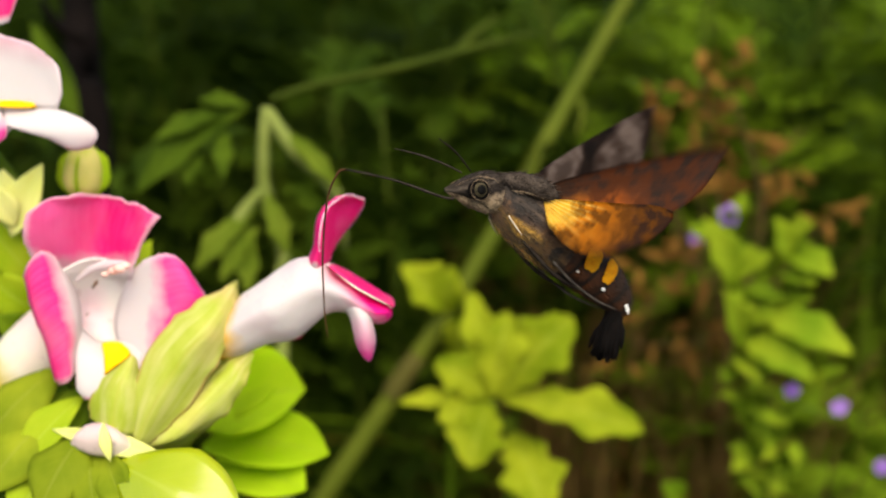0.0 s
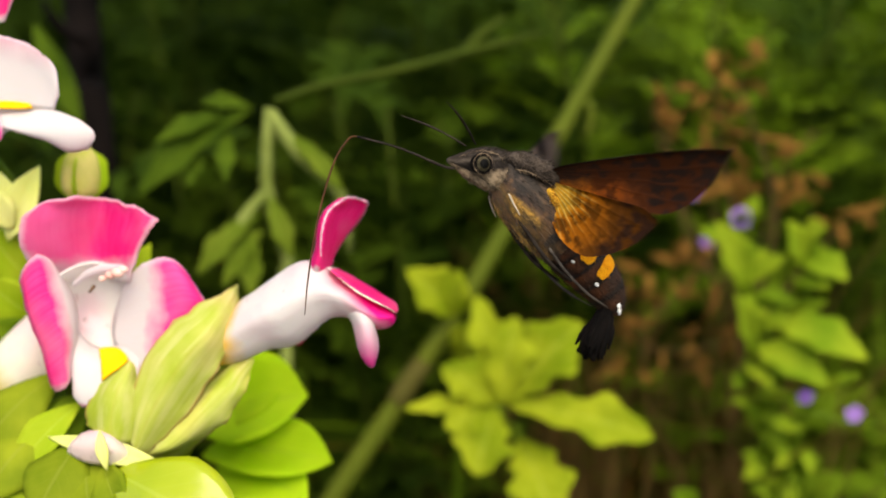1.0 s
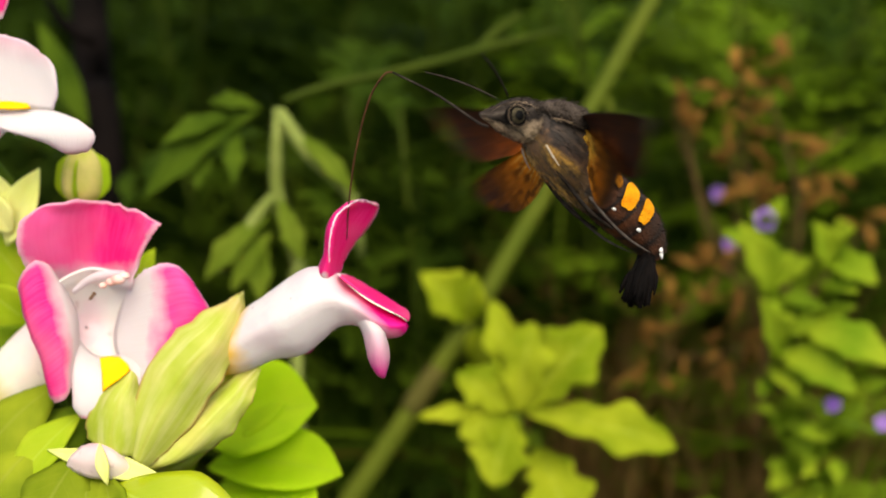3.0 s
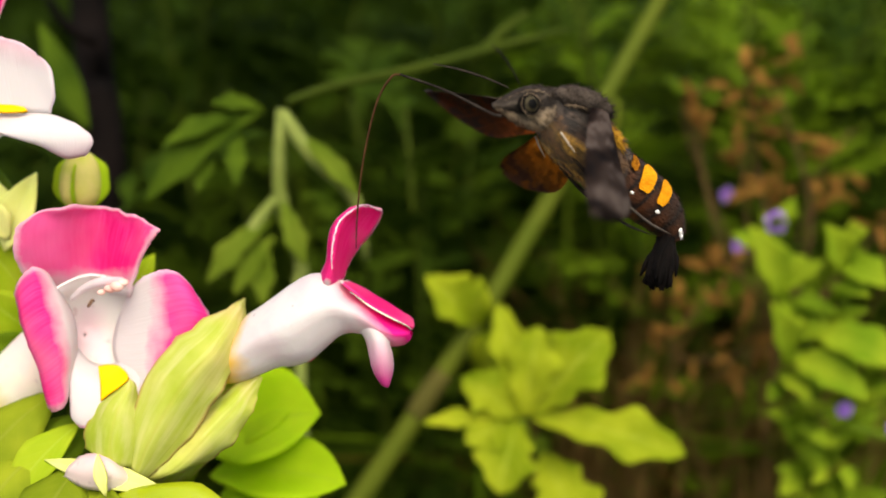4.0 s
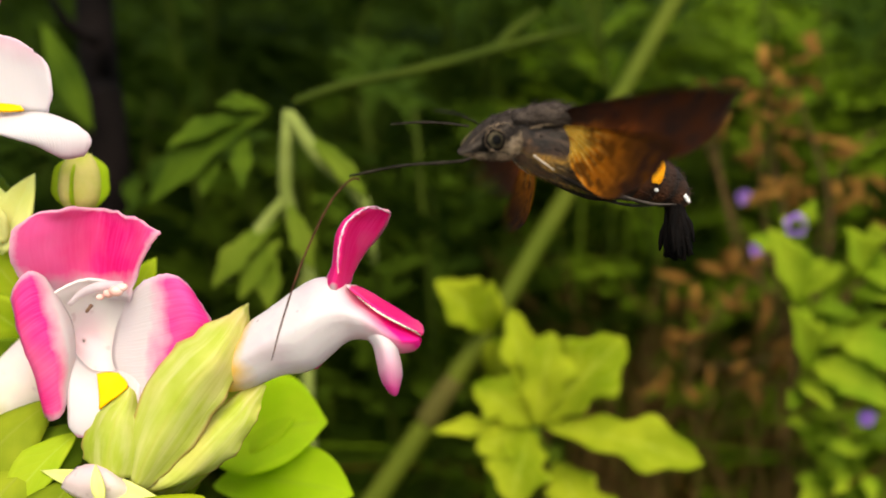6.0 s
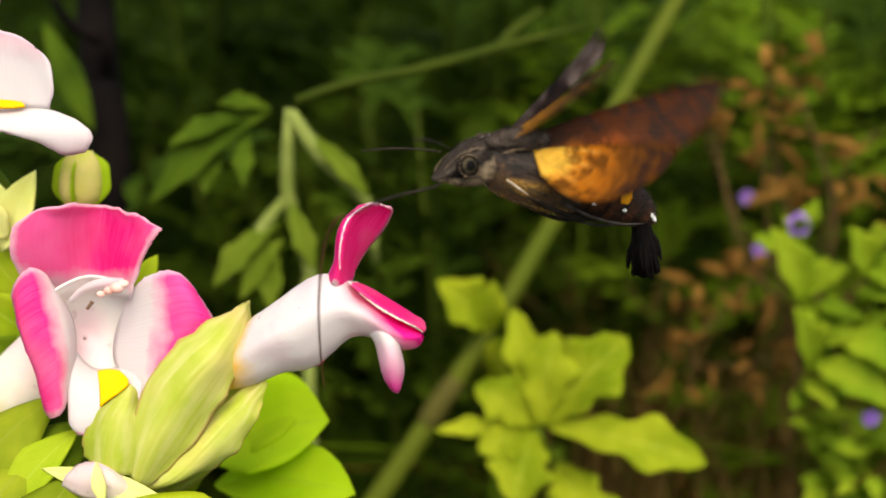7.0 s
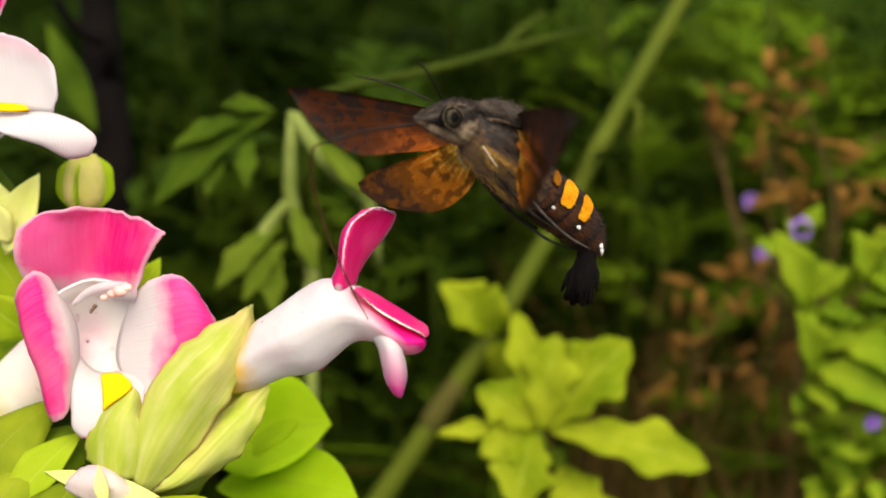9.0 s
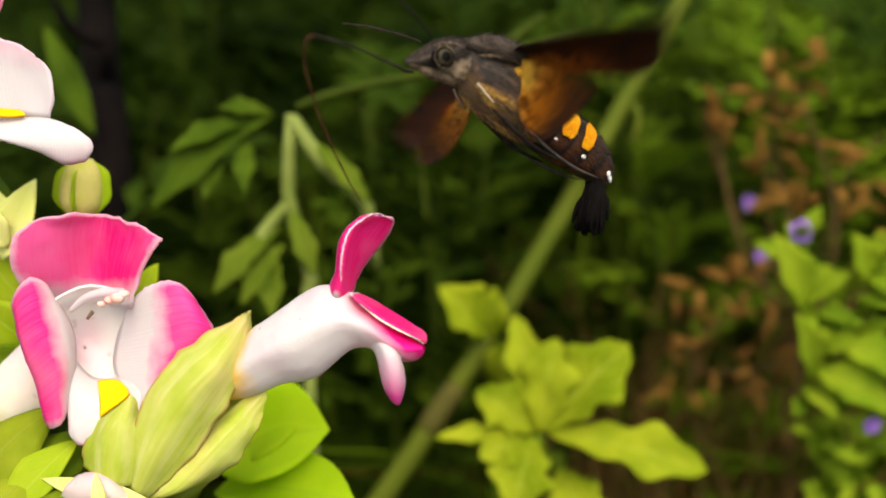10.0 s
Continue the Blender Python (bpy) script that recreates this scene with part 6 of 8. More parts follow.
# ---- movement
def motions():
    walk(moth, [
        (0.00, pose(0.00439, 0.12447, 0.23385, 13.60, -2.74, -155.06)),
    (0.50, pose(0.00405, 0.12514, 0.23518, 13.63, -7.58, -155.57)),
    (1.00, pose(0.00416, 0.12584, 0.23665, 13.75, -10.05, -156.36)),
    (1.50, pose(0.00486, 0.12660, 0.23833, 13.66, -11.47, -155.36)),
    (2.00, pose(0.00510, 0.12720, 0.23940, 13.41, -8.65, -153.55)),
    (2.50, pose(0.00556, 0.12783, 0.24060, 13.24, -6.69, -152.25)),
    (4.00, pose(0.00684, 0.13010, 0.24327, 12.98, -2.38, -149.82)),
    (4.50, pose(0.00675, 0.13065, 0.24339, 13.41, 1.95, -152.35)),
    (5.00, pose(0.00540, 0.13092, 0.24245, 13.87, 9.62, -152.83)),
    (5.50, pose(0.00355, 0.13111, 0.24122, 14.31, 16.43, -151.52)),
    (7.00, pose(-0.00139, 0.13130, 0.23616, 13.75, 18.61, -145.14)),
    (7.50, pose(-0.00295, 0.13176, 0.23595, 13.24, 13.44, -145.42)),
    (8.00, pose(-0.00420, 0.13163, 0.23623, 12.76, 9.61, -144.22)),
    (8.50, pose(-0.00438, 0.13184, 0.23777, 12.35, 5.28, -143.31)),
    (9.00, pose(-0.00365, 0.13260, 0.24138, 12.22, -3.59, -144.52)),
    (9.50, pose(-0.00356, 0.13343, 0.24526, 12.34, -3.41, -145.29)),
    (10.00, pose(-0.00424, 0.13405, 0.24834, 12.60, 2.49, -145.87)),
    ])
    walk(trunk, [
        (0.00, pose(0.00520, 0.00000, -0.00060, 2.26, -19.53, -37.07)),
    (0.50, pose(0.00520, 0.00000, -0.00060, -1.03, -46.26, -28.21)),
    (1.00, pose(0.00520, 0.00000, -0.00060, -3.32, -17.19, -50.70)),
    (1.50, pose(0.00520, 0.00000, -0.00060, -4.91, -36.90, -44.41)),
    (2.00, pose(0.00520, 0.00000, -0.00060, -1.86, -19.83, -58.82)),
    (2.50, pose(0.00520, 0.00000, -0.00060, 0.14, -32.31, -53.93)),
    (4.00, pose(0.00520, 0.00000, -0.00060, 4.82, -27.56, -57.53)),
    (4.50, pose(0.00520, 0.00000, -0.00060, 7.72, -20.01, -57.79)),
    (5.00, pose(0.00520, 0.00000, -0.00060, 13.58, -14.91, -57.52)),
    (5.50, pose(0.00520, 0.00000, -0.00060, 18.60, -11.28, -54.98)),
    (7.00, pose(0.00520, 0.00000, -0.00060, -8.05, -10.32, 16.30)),
    (7.50, pose(0.00520, 0.00000, -0.00060, -8.94, -1.51, 22.05)),
    (8.00, pose(0.00520, 0.00000, -0.00060, -5.87, 4.75, 16.10)),
    (8.50, pose(0.00520, 0.00000, -0.00060, -2.96, 3.07, 9.63)),
    (9.00, pose(0.00520, 0.00000, -0.00060, -1.25, 8.20, 9.70)),
    (9.50, pose(0.00520, 0.00000, -0.00060, -1.22, 9.16, 11.07)),
    (10.00, pose(0.00520, 0.00000, -0.00060, -3.28, -19.53, 16.41)),
    ])
    walk(trunk_end, [
        (0.00, pose(0.01422, -0.00682, 0.00342, -57.58, 70.18, -81.84)),
    (0.50, pose(0.01251, -0.00392, 0.00807, -56.13, 60.74, -77.14)),
    (1.00, pose(0.01246, -0.00887, 0.00295, 21.80, 76.97, -3.80)),
    (1.50, pose(0.01205, -0.00672, 0.00661, -55.71, 57.81, -74.75)),
    (2.00, pose(0.01104, -0.00966, 0.00347, 13.56, 73.51, -13.61)),
    (2.50, pose(0.01117, -0.00820, 0.00582, -60.03, 57.61, -83.07)),
    (4.00, pose(0.01091, -0.00897, 0.00496, -47.80, 61.76, -74.15)),
    (4.50, pose(0.01121, -0.00954, 0.00351, -28.54, 56.84, -51.43)),
    (5.00, pose(0.01143, -0.00978, 0.00249, 18.29, 44.82, -6.18)),
    (5.50, pose(0.01195, -0.00964, 0.00175, 20.64, 36.22, -3.81)),
    (7.00, pose(0.01653, 0.00331, 0.00155, -28.86, 52.97, -61.26)),
    (7.50, pose(0.01632, 0.00450, -0.00028, 3.94, 77.27, -25.86)),
    (8.00, pose(0.01669, 0.00332, -0.00159, -68.65, 66.27, -105.08)),
    (8.50, pose(0.01701, 0.00200, -0.00124, -89.93, 69.81, -127.46)),
    (9.00, pose(0.01691, 0.00200, -0.00231, -98.83, 58.57, -135.83)),
    (9.50, pose(0.01683, 0.00227, -0.00251, -95.81, 69.80, -129.88)),
    (10.00, pose(0.01605, 0.00320, 0.00342, -86.75, 52.10, -123.82)),
    ])
    # the wings beat about every 0.46 s
    walk(wings[0], [
        (0.0000, pose(-0.00642, 0.00330, -0.00026, 83.9, -10.2, 162.0)),
        (0.0333, pose(-0.00642, 0.00330, -0.00026, 125.2, -7.1, 132.8)),
        (0.0667, pose(-0.00642, 0.00330, -0.00026, 116.5, -4.5, 113.0)),
        (0.1000, pose(-0.00642, 0.00330, -0.00026, 116.2, -0.6, 108.2)),
        (0.1333, pose(-0.00642, 0.00330, -0.00026, 117.5, 5.9, 86.0)),
        (0.1667, pose(-0.00642, 0.00330, -0.00026, 106.5, 6.8, 65.4)),
        (0.2000, pose(-0.00642, 0.00330, -0.00026, 112.5, 12.2, 57.5)),
        (0.2333, pose(-0.00642, 0.00330, -0.00026, 122.8, 19.6, 60.0)),
        (0.2667, pose(-0.00642, 0.00330, -0.00026, 114.8, 18.2, 70.1)),
        (0.3000, pose(-0.00642, 0.00330, -0.00026, 89.6, 5.6, 93.8)),
        (0.3333, pose(-0.00642, 0.00330, -0.00026, 81.3, 2.4, 121.0)),
        (0.3667, pose(-0.00642, 0.00330, -0.00026, 78.2, 0.0, 138.8)),
        (0.4000, pose(-0.00642, 0.00330, -0.00026, 71.8, -2.1, 159.4)),
        (0.4333, pose(-0.00642, 0.00330, -0.00026, 74.3, -12.7, 167.7)),
        (0.4667, pose(-0.00642, 0.00330, -0.00026, 87.5, -11.8, 156.6)),
        (0.5000, pose(-0.00642, 0.00330, -0.00026, 137.9, -6.4, 117.5)),
        (0.5333, pose(-0.00642, 0.00330, -0.00026, 118.3, -3.4, 105.1)),
        (0.5667, pose(-0.00642, 0.00330, -0.00026, 117.1, 0.5, 105.1)),
        (0.6000, pose(-0.00642, 0.00330, -0.00026, 114.0, 5.9, 81.0)),
        (0.6333, pose(-0.00642, 0.00330, -0.00026, 106.6, 7.4, 63.0)),
        (0.6667, pose(-0.00642, 0.00330, -0.00026, 115.8, 14.1, 57.5)),
        (0.7000, pose(-0.00642, 0.00330, -0.00026, 123.2, 20.5, 61.4)),
        (0.7333, pose(-0.00642, 0.00330, -0.00026, 109.9, 16.0, 74.6)),
        (0.7667, pose(-0.00642, 0.00330, -0.00026, 87.9, 4.8, 101.5)),
        (0.8000, pose(-0.00642, 0.00330, -0.00026, 80.6, 1.7, 126.0)),
        (0.8333, pose(-0.00642, 0.00330, -0.00026, 75.5, -0.0, 145.5)),
        (0.8667, pose(-0.00642, 0.00330, -0.00026, 72.4, -6.4, 163.3)),
        (0.9000, pose(-0.00642, 0.00330, -0.00026, 76.2, -12.2, 167.3)),
        (0.9333, pose(-0.00642, 0.00330, -0.00026, 101.4, -10.3, 149.9)),
        (0.9667, pose(-0.00642, 0.00330, -0.00026, 125.7, -6.8, 120.9)),
        (1.0000, pose(-0.00642, 0.00330, -0.00026, 117.5, -3.6, 110.1)),
        (1.0333, pose(-0.00642, 0.00330, -0.00026, 120.8, 3.2, 95.3)),
        (1.0667, pose(-0.00642, 0.00330, -0.00026, 107.1, 5.6, 69.6)),
        (1.1000, pose(-0.00642, 0.00330, -0.00026, 107.4, 9.2, 57.6)),
        (1.1333, pose(-0.00642, 0.00330, -0.00026, 122.3, 18.4, 58.0)),
        (1.1667, pose(-0.00642, 0.00330, -0.00026, 119.9, 20.0, 66.1)),
        (1.2000, pose(-0.00642, 0.00330, -0.00026, 98.0, 10.0, 85.3)),
        (1.2333, pose(-0.00642, 0.00330, -0.00026, 83.7, 3.4, 112.9)),
        (1.2667, pose(-0.00642, 0.00330, -0.00026, 79.6, 1.0, 132.0)),
        (1.3000, pose(-0.00642, 0.00330, -0.00026, 73.1, -0.0, 152.0)),
        (1.3333, pose(-0.00642, 0.00330, -0.00026, 72.6, -9.7, 166.3)),
        (1.3667, pose(-0.00642, 0.00330, -0.00026, 77.5, -11.9, 166.6)),
        (1.4000, pose(-0.00642, 0.00330, -0.00026, 109.9, -9.5, 144.2)),
        (1.4333, pose(-0.00642, 0.00330, -0.00026, 124.2, -5.3, 120.1)),
        (1.4667, pose(-0.00642, 0.00330, -0.00026, 124.6, -0.6, 117.9)),
        (1.5000, pose(-0.00642, 0.00330, -0.00026, 132.1, 6.3, 107.6)),
        (1.5333, pose(-0.00642, 0.00330, -0.00026, 112.4, 7.6, 77.9)),
        (1.5667, pose(-0.00642, 0.00330, -0.00026, 107.2, 9.1, 58.9)),
        (1.6000, pose(-0.00642, 0.00330, -0.00026, 122.2, 17.9, 57.3)),
        (1.6333, pose(-0.00642, 0.00330, -0.00026, 122.2, 20.9, 64.1)),
        (1.6667, pose(-0.00642, 0.00330, -0.00026, 104.2, 13.1, 79.9)),
        (1.7000, pose(-0.00642, 0.00330, -0.00026, 87.0, 4.4, 104.6)),
        (1.7333, pose(-0.00642, 0.00330, -0.00026, 80.6, 1.7, 126.0)),
        (1.7667, pose(-0.00642, 0.00330, -0.00026, 76.4, -0.0, 143.2)),
        (1.8000, pose(-0.00642, 0.00330, -0.00026, 72.1, -3.7, 160.8)),
        (1.8333, pose(-0.00642, 0.00330, -0.00026, 74.1, -12.5, 168.4)),
        (1.8667, pose(-0.00642, 0.00330, -0.00026, 81.9, -11.4, 163.8)),
        (1.9000, pose(-0.00642, 0.00330, -0.00026, 127.0, -7.7, 132.0)),
        (1.9333, pose(-0.00642, 0.00330, -0.00026, 115.3, -5.5, 111.0)),
        (1.9667, pose(-0.00642, 0.00330, -0.00026, 108.7, -3.1, 95.4)),
        (2.0000, pose(-0.00642, 0.00330, -0.00026, 110.2, 2.9, 69.2)),
        (2.0333, pose(-0.00642, 0.00330, -0.00026, 105.4, 4.4, 54.1)),
        (2.0667, pose(-0.00642, 0.00330, -0.00026, 121.8, 12.3, 44.8)),
        (2.1000, pose(-0.00642, 0.00330, -0.00026, 140.8, 23.7, 40.5)),
        (2.1333, pose(-0.00642, 0.00330, -0.00026, 137.6, 25.4, 53.1)),
        (2.1667, pose(-0.00642, 0.00330, -0.00026, 107.8, 14.0, 78.3)),
        (2.2000, pose(-0.00642, 0.00330, -0.00026, 87.0, 4.4, 104.6)),
        (2.2333, pose(-0.00642, 0.00330, -0.00026, 80.6, 1.7, 126.0)),
        (2.2667, pose(-0.00642, 0.00330, -0.00026, 76.4, -0.0, 143.2)),
        (2.3000, pose(-0.00642, 0.00330, -0.00026, 72.1, -3.7, 160.8)),
        (2.3333, pose(-0.00642, 0.00330, -0.00026, 74.1, -12.5, 168.4)),
        (2.3667, pose(-0.00642, 0.00330, -0.00026, 81.9, -11.4, 163.8)),
        (2.4000, pose(-0.00642, 0.00330, -0.00026, 127.0, -7.7, 132.0)),
        (2.4333, pose(-0.00642, 0.00330, -0.00026, 116.0, -4.0, 112.1)),
        (2.4667, pose(-0.00642, 0.00330, -0.00026, 113.6, 3.7, 101.2)),
        (2.5000, pose(-0.00642, 0.00330, -0.00026, 114.8, 12.7, 77.8)),
        (2.5333, pose(-0.00642, 0.00330, -0.00026, 103.5, 10.1, 60.7)),
        (2.5667, pose(-0.00642, 0.00330, -0.00026, 106.9, 9.9, 56.3)),
        (2.6000, pose(-0.00642, 0.00330, -0.00026, 122.2, 17.9, 57.3)),
        (2.6333, pose(-0.00642, 0.00330, -0.00026, 121.0, 20.4, 65.1)),
        (2.6667, pose(-0.00642, 0.00330, -0.00026, 99.6, 10.8, 83.9)),
        (2.7000, pose(-0.00642, 0.00330, -0.00026, 84.2, 3.5, 111.9)),
        (2.7333, pose(-0.00642, 0.00330, -0.00026, 79.7, 1.0, 131.8)),
        (2.7667, pose(-0.00642, 0.00330, -0.00026, 73.0, -0.0, 152.2)),
        (2.8000, pose(-0.00642, 0.00330, -0.00026, 72.6, -10.1, 166.7)),
        (2.8333, pose(-0.00642, 0.00330, -0.00026, 77.9, -11.9, 166.4)),
        (2.8667, pose(-0.00642, 0.00330, -0.00026, 113.6, -9.1, 141.7)),
        (2.9000, pose(-0.00642, 0.00330, -0.00026, 120.7, -5.3, 116.9)),
        (2.9333, pose(-0.00642, 0.00330, -0.00026, 116.1, -1.5, 109.1)),
        (2.9667, pose(-0.00642, 0.00330, -0.00026, 120.1, 5.5, 91.0)),
        (3.0000, pose(-0.00642, 0.00330, -0.00026, 106.5, 6.2, 67.8)),
        (3.0333, pose(-0.00642, 0.00330, -0.00026, 109.3, 10.3, 57.6)),
        (3.0667, pose(-0.00642, 0.00330, -0.00026, 122.5, 18.8, 58.6)),
        (3.1000, pose(-0.00642, 0.00330, -0.00026, 118.7, 19.6, 67.0)),
        (3.1333, pose(-0.00642, 0.00330, -0.00026, 96.4, 9.2, 86.6)),
        (3.1667, pose(-0.00642, 0.00330, -0.00026, 83.3, 3.3, 113.9)),
        (3.2000, pose(-0.00642, 0.00330, -0.00026, 79.6, 0.9, 132.2)),
        (3.2333, pose(-0.00642, 0.00330, -0.00026, 73.2, -0.0, 151.8)),
        (3.2667, pose(-0.00642, 0.00330, -0.00026, 72.6, -9.3, 166.0)),
        (3.3000, pose(-0.00642, 0.00330, -0.00026, 77.2, -12.0, 166.7)),
        (3.3333, pose(-0.00642, 0.00330, -0.00026, 106.2, -9.8, 146.7)),
        (3.3667, pose(-0.00642, 0.00330, -0.00026, 124.6, -5.9, 120.2)),
        (3.4000, pose(-0.00642, 0.00330, -0.00026, 115.9, -2.4, 110.1)),
        (3.4333, pose(-0.00642, 0.00330, -0.00026, 118.6, 3.3, 97.9)),
        (3.4667, pose(-0.00642, 0.00330, -0.00026, 109.2, 5.8, 73.7)),
        (3.5000, pose(-0.00642, 0.00330, -0.00026, 106.6, 8.2, 59.9)),
        (3.5333, pose(-0.00642, 0.00330, -0.00026, 119.1, 16.1, 57.4)),
        (3.5667, pose(-0.00642, 0.00330, -0.00026, 123.4, 21.1, 62.5)),
        (3.6000, pose(-0.00642, 0.00330, -0.00026, 107.5, 14.7, 76.9)),
        (3.6333, pose(-0.00642, 0.00330, -0.00026, 87.7, 4.7, 102.3)),
        (3.6667, pose(-0.00642, 0.00330, -0.00026, 80.7, 1.8, 125.4)),
        (3.7000, pose(-0.00642, 0.00330, -0.00026, 76.4, -0.0, 143.2)),
        (3.7333, pose(-0.00642, 0.00330, -0.00026, 72.1, -4.2, 161.3)),
        (3.7667, pose(-0.00642, 0.00330, -0.00026, 74.6, -12.5, 168.1)),
        (3.8000, pose(-0.00642, 0.00330, -0.00026, 86.9, -11.1, 160.0)),
        (3.8333, pose(-0.00642, 0.00330, -0.00026, 132.3, -6.9, 127.3)),
        (3.8667, pose(-0.00642, 0.00330, -0.00026, 115.6, -4.0, 111.8)),
        (3.9000, pose(-0.00642, 0.00330, -0.00026, 116.3, 0.0, 107.5)),
        (3.9333, pose(-0.00642, 0.00330, -0.00026, 117.3, 8.2, 83.6)),
        (3.9667, pose(-0.00642, 0.00330, -0.00026, 117.7, 19.5, 59.4)),
        (4.0000, pose(-0.00642, 0.00330, -0.00026, 123.9, 30.1, 48.4)),
        (4.0333, pose(-0.00642, 0.00330, -0.00026, 128.5, 32.7, 52.4)),
        (4.0667, pose(-0.00642, 0.00330, -0.00026, 101.5, 31.1, 59.8)),
        (4.1000, pose(-0.00642, 0.00330, -0.00026, 79.7, 24.3, 77.8)),
        (4.1333, pose(-0.00642, 0.00330, -0.00026, 88.4, 15.2, 105.7)),
        (4.1667, pose(-0.00642, 0.00330, -0.00026, 97.6, 3.2, 100.2)),
        (4.2000, pose(-0.00642, 0.00330, -0.00026, 98.8, 1.5, 99.3)),
        (4.2333, pose(-0.00642, 0.00330, -0.00026, 100.5, -14.2, 128.5)),
        (4.2667, pose(-0.00642, 0.00330, -0.00026, 83.4, -12.4, 160.5)),
        (4.3000, pose(-0.00642, 0.00330, -0.00026, 116.2, -8.9, 139.9)),
        (4.3333, pose(-0.00642, 0.00330, -0.00026, 120.5, -5.3, 116.7)),
        (4.3667, pose(-0.00642, 0.00330, -0.00026, 116.0, -1.6, 109.2)),
        (4.4000, pose(-0.00642, 0.00330, -0.00026, 119.7, 4.9, 92.9)),
        (4.4333, pose(-0.00642, 0.00330, -0.00026, 106.1, 6.6, 68.9)),
        (4.4667, pose(-0.00642, 0.00330, -0.00026, 108.6, 14.1, 51.8)),
        (4.5000, pose(-0.00642, 0.00330, -0.00026, 121.6, 24.8, 47.5)),
        (4.5333, pose(-0.00642, 0.00330, -0.00026, 121.6, 26.3, 57.1)),
        (4.5667, pose(-0.00642, 0.00330, -0.00026, 89.6, 18.0, 73.2)),
        (4.6000, pose(-0.00642, 0.00330, -0.00026, 79.5, 13.1, 94.3)),
        (4.6333, pose(-0.00642, 0.00330, -0.00026, 84.8, 7.9, 120.6)),
        (4.6667, pose(-0.00642, 0.00330, -0.00026, 76.7, 1.1, 146.4)),
        (4.7000, pose(-0.00642, 0.00330, -0.00026, 72.4, -6.7, 163.6)),
        (4.7333, pose(-0.00642, 0.00330, -0.00026, 75.9, -12.2, 167.4)),
        (4.7667, pose(-0.00642, 0.00330, -0.00026, 96.2, -10.5, 153.4)),
        (4.8000, pose(-0.00642, 0.00330, -0.00026, 128.5, -6.4, 123.8)),
        (4.8333, pose(-0.00642, 0.00330, -0.00026, 115.7, -3.2, 110.9)),
        (4.8667, pose(-0.00642, 0.00330, -0.00026, 117.5, 1.6, 102.7)),
        (4.9000, pose(-0.00642, 0.00330, -0.00026, 112.3, 5.9, 78.5)),
        (4.9333, pose(-0.00642, 0.00330, -0.00026, 104.7, 8.3, 61.6)),
        (4.9667, pose(-0.00642, 0.00330, -0.00026, 114.3, 16.6, 50.7)),
        (5.0000, pose(-0.00642, 0.00330, -0.00026, 118.6, 23.6, 50.6)),
        (5.0333, pose(-0.00642, 0.00330, -0.00026, 114.1, 20.1, 66.3)),
        (5.0667, pose(-0.00642, 0.00330, -0.00026, 87.6, 6.1, 97.9)),
        (5.1000, pose(-0.00642, 0.00330, -0.00026, 81.0, 2.1, 123.2)),
        (5.1333, pose(-0.00642, 0.00330, -0.00026, 77.3, -0.0, 141.0)),
        (5.1667, pose(-0.00642, 0.00330, -0.00026, 72.0, -3.1, 160.4)),
        (5.2000, pose(-0.00642, 0.00330, -0.00026, 74.2, -12.5, 168.4)),
        (5.2333, pose(-0.00642, 0.00330, -0.00026, 85.3, -11.2, 161.2)),
        (5.2667, pose(-0.00642, 0.00330, -0.00026, 132.5, -7.0, 127.6)),
        (5.3000, pose(-0.00642, 0.00330, -0.00026, 115.6, -4.0, 111.8)),
        (5.3333, pose(-0.00642, 0.00330, -0.00026, 116.5, 0.2, 106.9)),
        (5.3667, pose(-0.00642, 0.00330, -0.00026, 114.8, 5.9, 82.2)),
        (5.4000, pose(-0.00642, 0.00330, -0.00026, 106.5, 7.2, 63.8)),
        (5.4333, pose(-0.00642, 0.00330, -0.00026, 109.8, 14.1, 57.8)),
        (5.4667, pose(-0.00642, 0.00330, -0.00026, 91.2, 29.4, 55.6)),
        (5.5000, pose(-0.00642, 0.00330, -0.00026, 68.2, 28.2, 60.8)),
        (5.5333, pose(-0.00642, 0.00330, -0.00026, 68.0, 12.1, 88.5)),
        (5.5667, pose(-0.00642, 0.00330, -0.00026, 68.3, 8.3, 104.6)),
        (5.6000, pose(-0.00642, 0.00330, -0.00026, 66.3, 9.0, 110.8)),
        (5.6333, pose(-0.00642, 0.00330, -0.00026, 74.3, 3.0, 141.6)),
        (5.6667, pose(-0.00642, 0.00330, -0.00026, 76.5, -11.9, 165.5)),
        (5.7000, pose(-0.00642, 0.00330, -0.00026, 88.1, -11.1, 159.2)),
        (5.7333, pose(-0.00642, 0.00330, -0.00026, 131.0, -6.7, 126.1)),
        (5.7667, pose(-0.00642, 0.00330, -0.00026, 115.6, -3.5, 111.3)),
        (5.8000, pose(-0.00642, 0.00330, -0.00026, 117.2, 1.3, 103.8)),
        (5.8333, pose(-0.00642, 0.00330, -0.00026, 112.3, 5.9, 78.5)),
        (5.8667, pose(-0.00642, 0.00330, -0.00026, 106.6, 7.8, 61.7)),
        (5.9000, pose(-0.00642, 0.00330, -0.00026, 117.4, 15.1, 57.4)),
        (5.9333, pose(-0.00642, 0.00330, -0.00026, 123.3, 20.8, 62.0)),
        (5.9667, pose(-0.00642, 0.00330, -0.00026, 108.1, 15.1, 76.3)),
        (6.0000, pose(-0.00642, 0.00330, -0.00026, 87.6, 4.6, 102.8)),
        (6.0333, pose(-0.00642, 0.00330, -0.00026, 80.6, 1.7, 126.4)),
        (6.0667, pose(-0.00642, 0.00330, -0.00026, 75.5, -0.0, 145.4)),
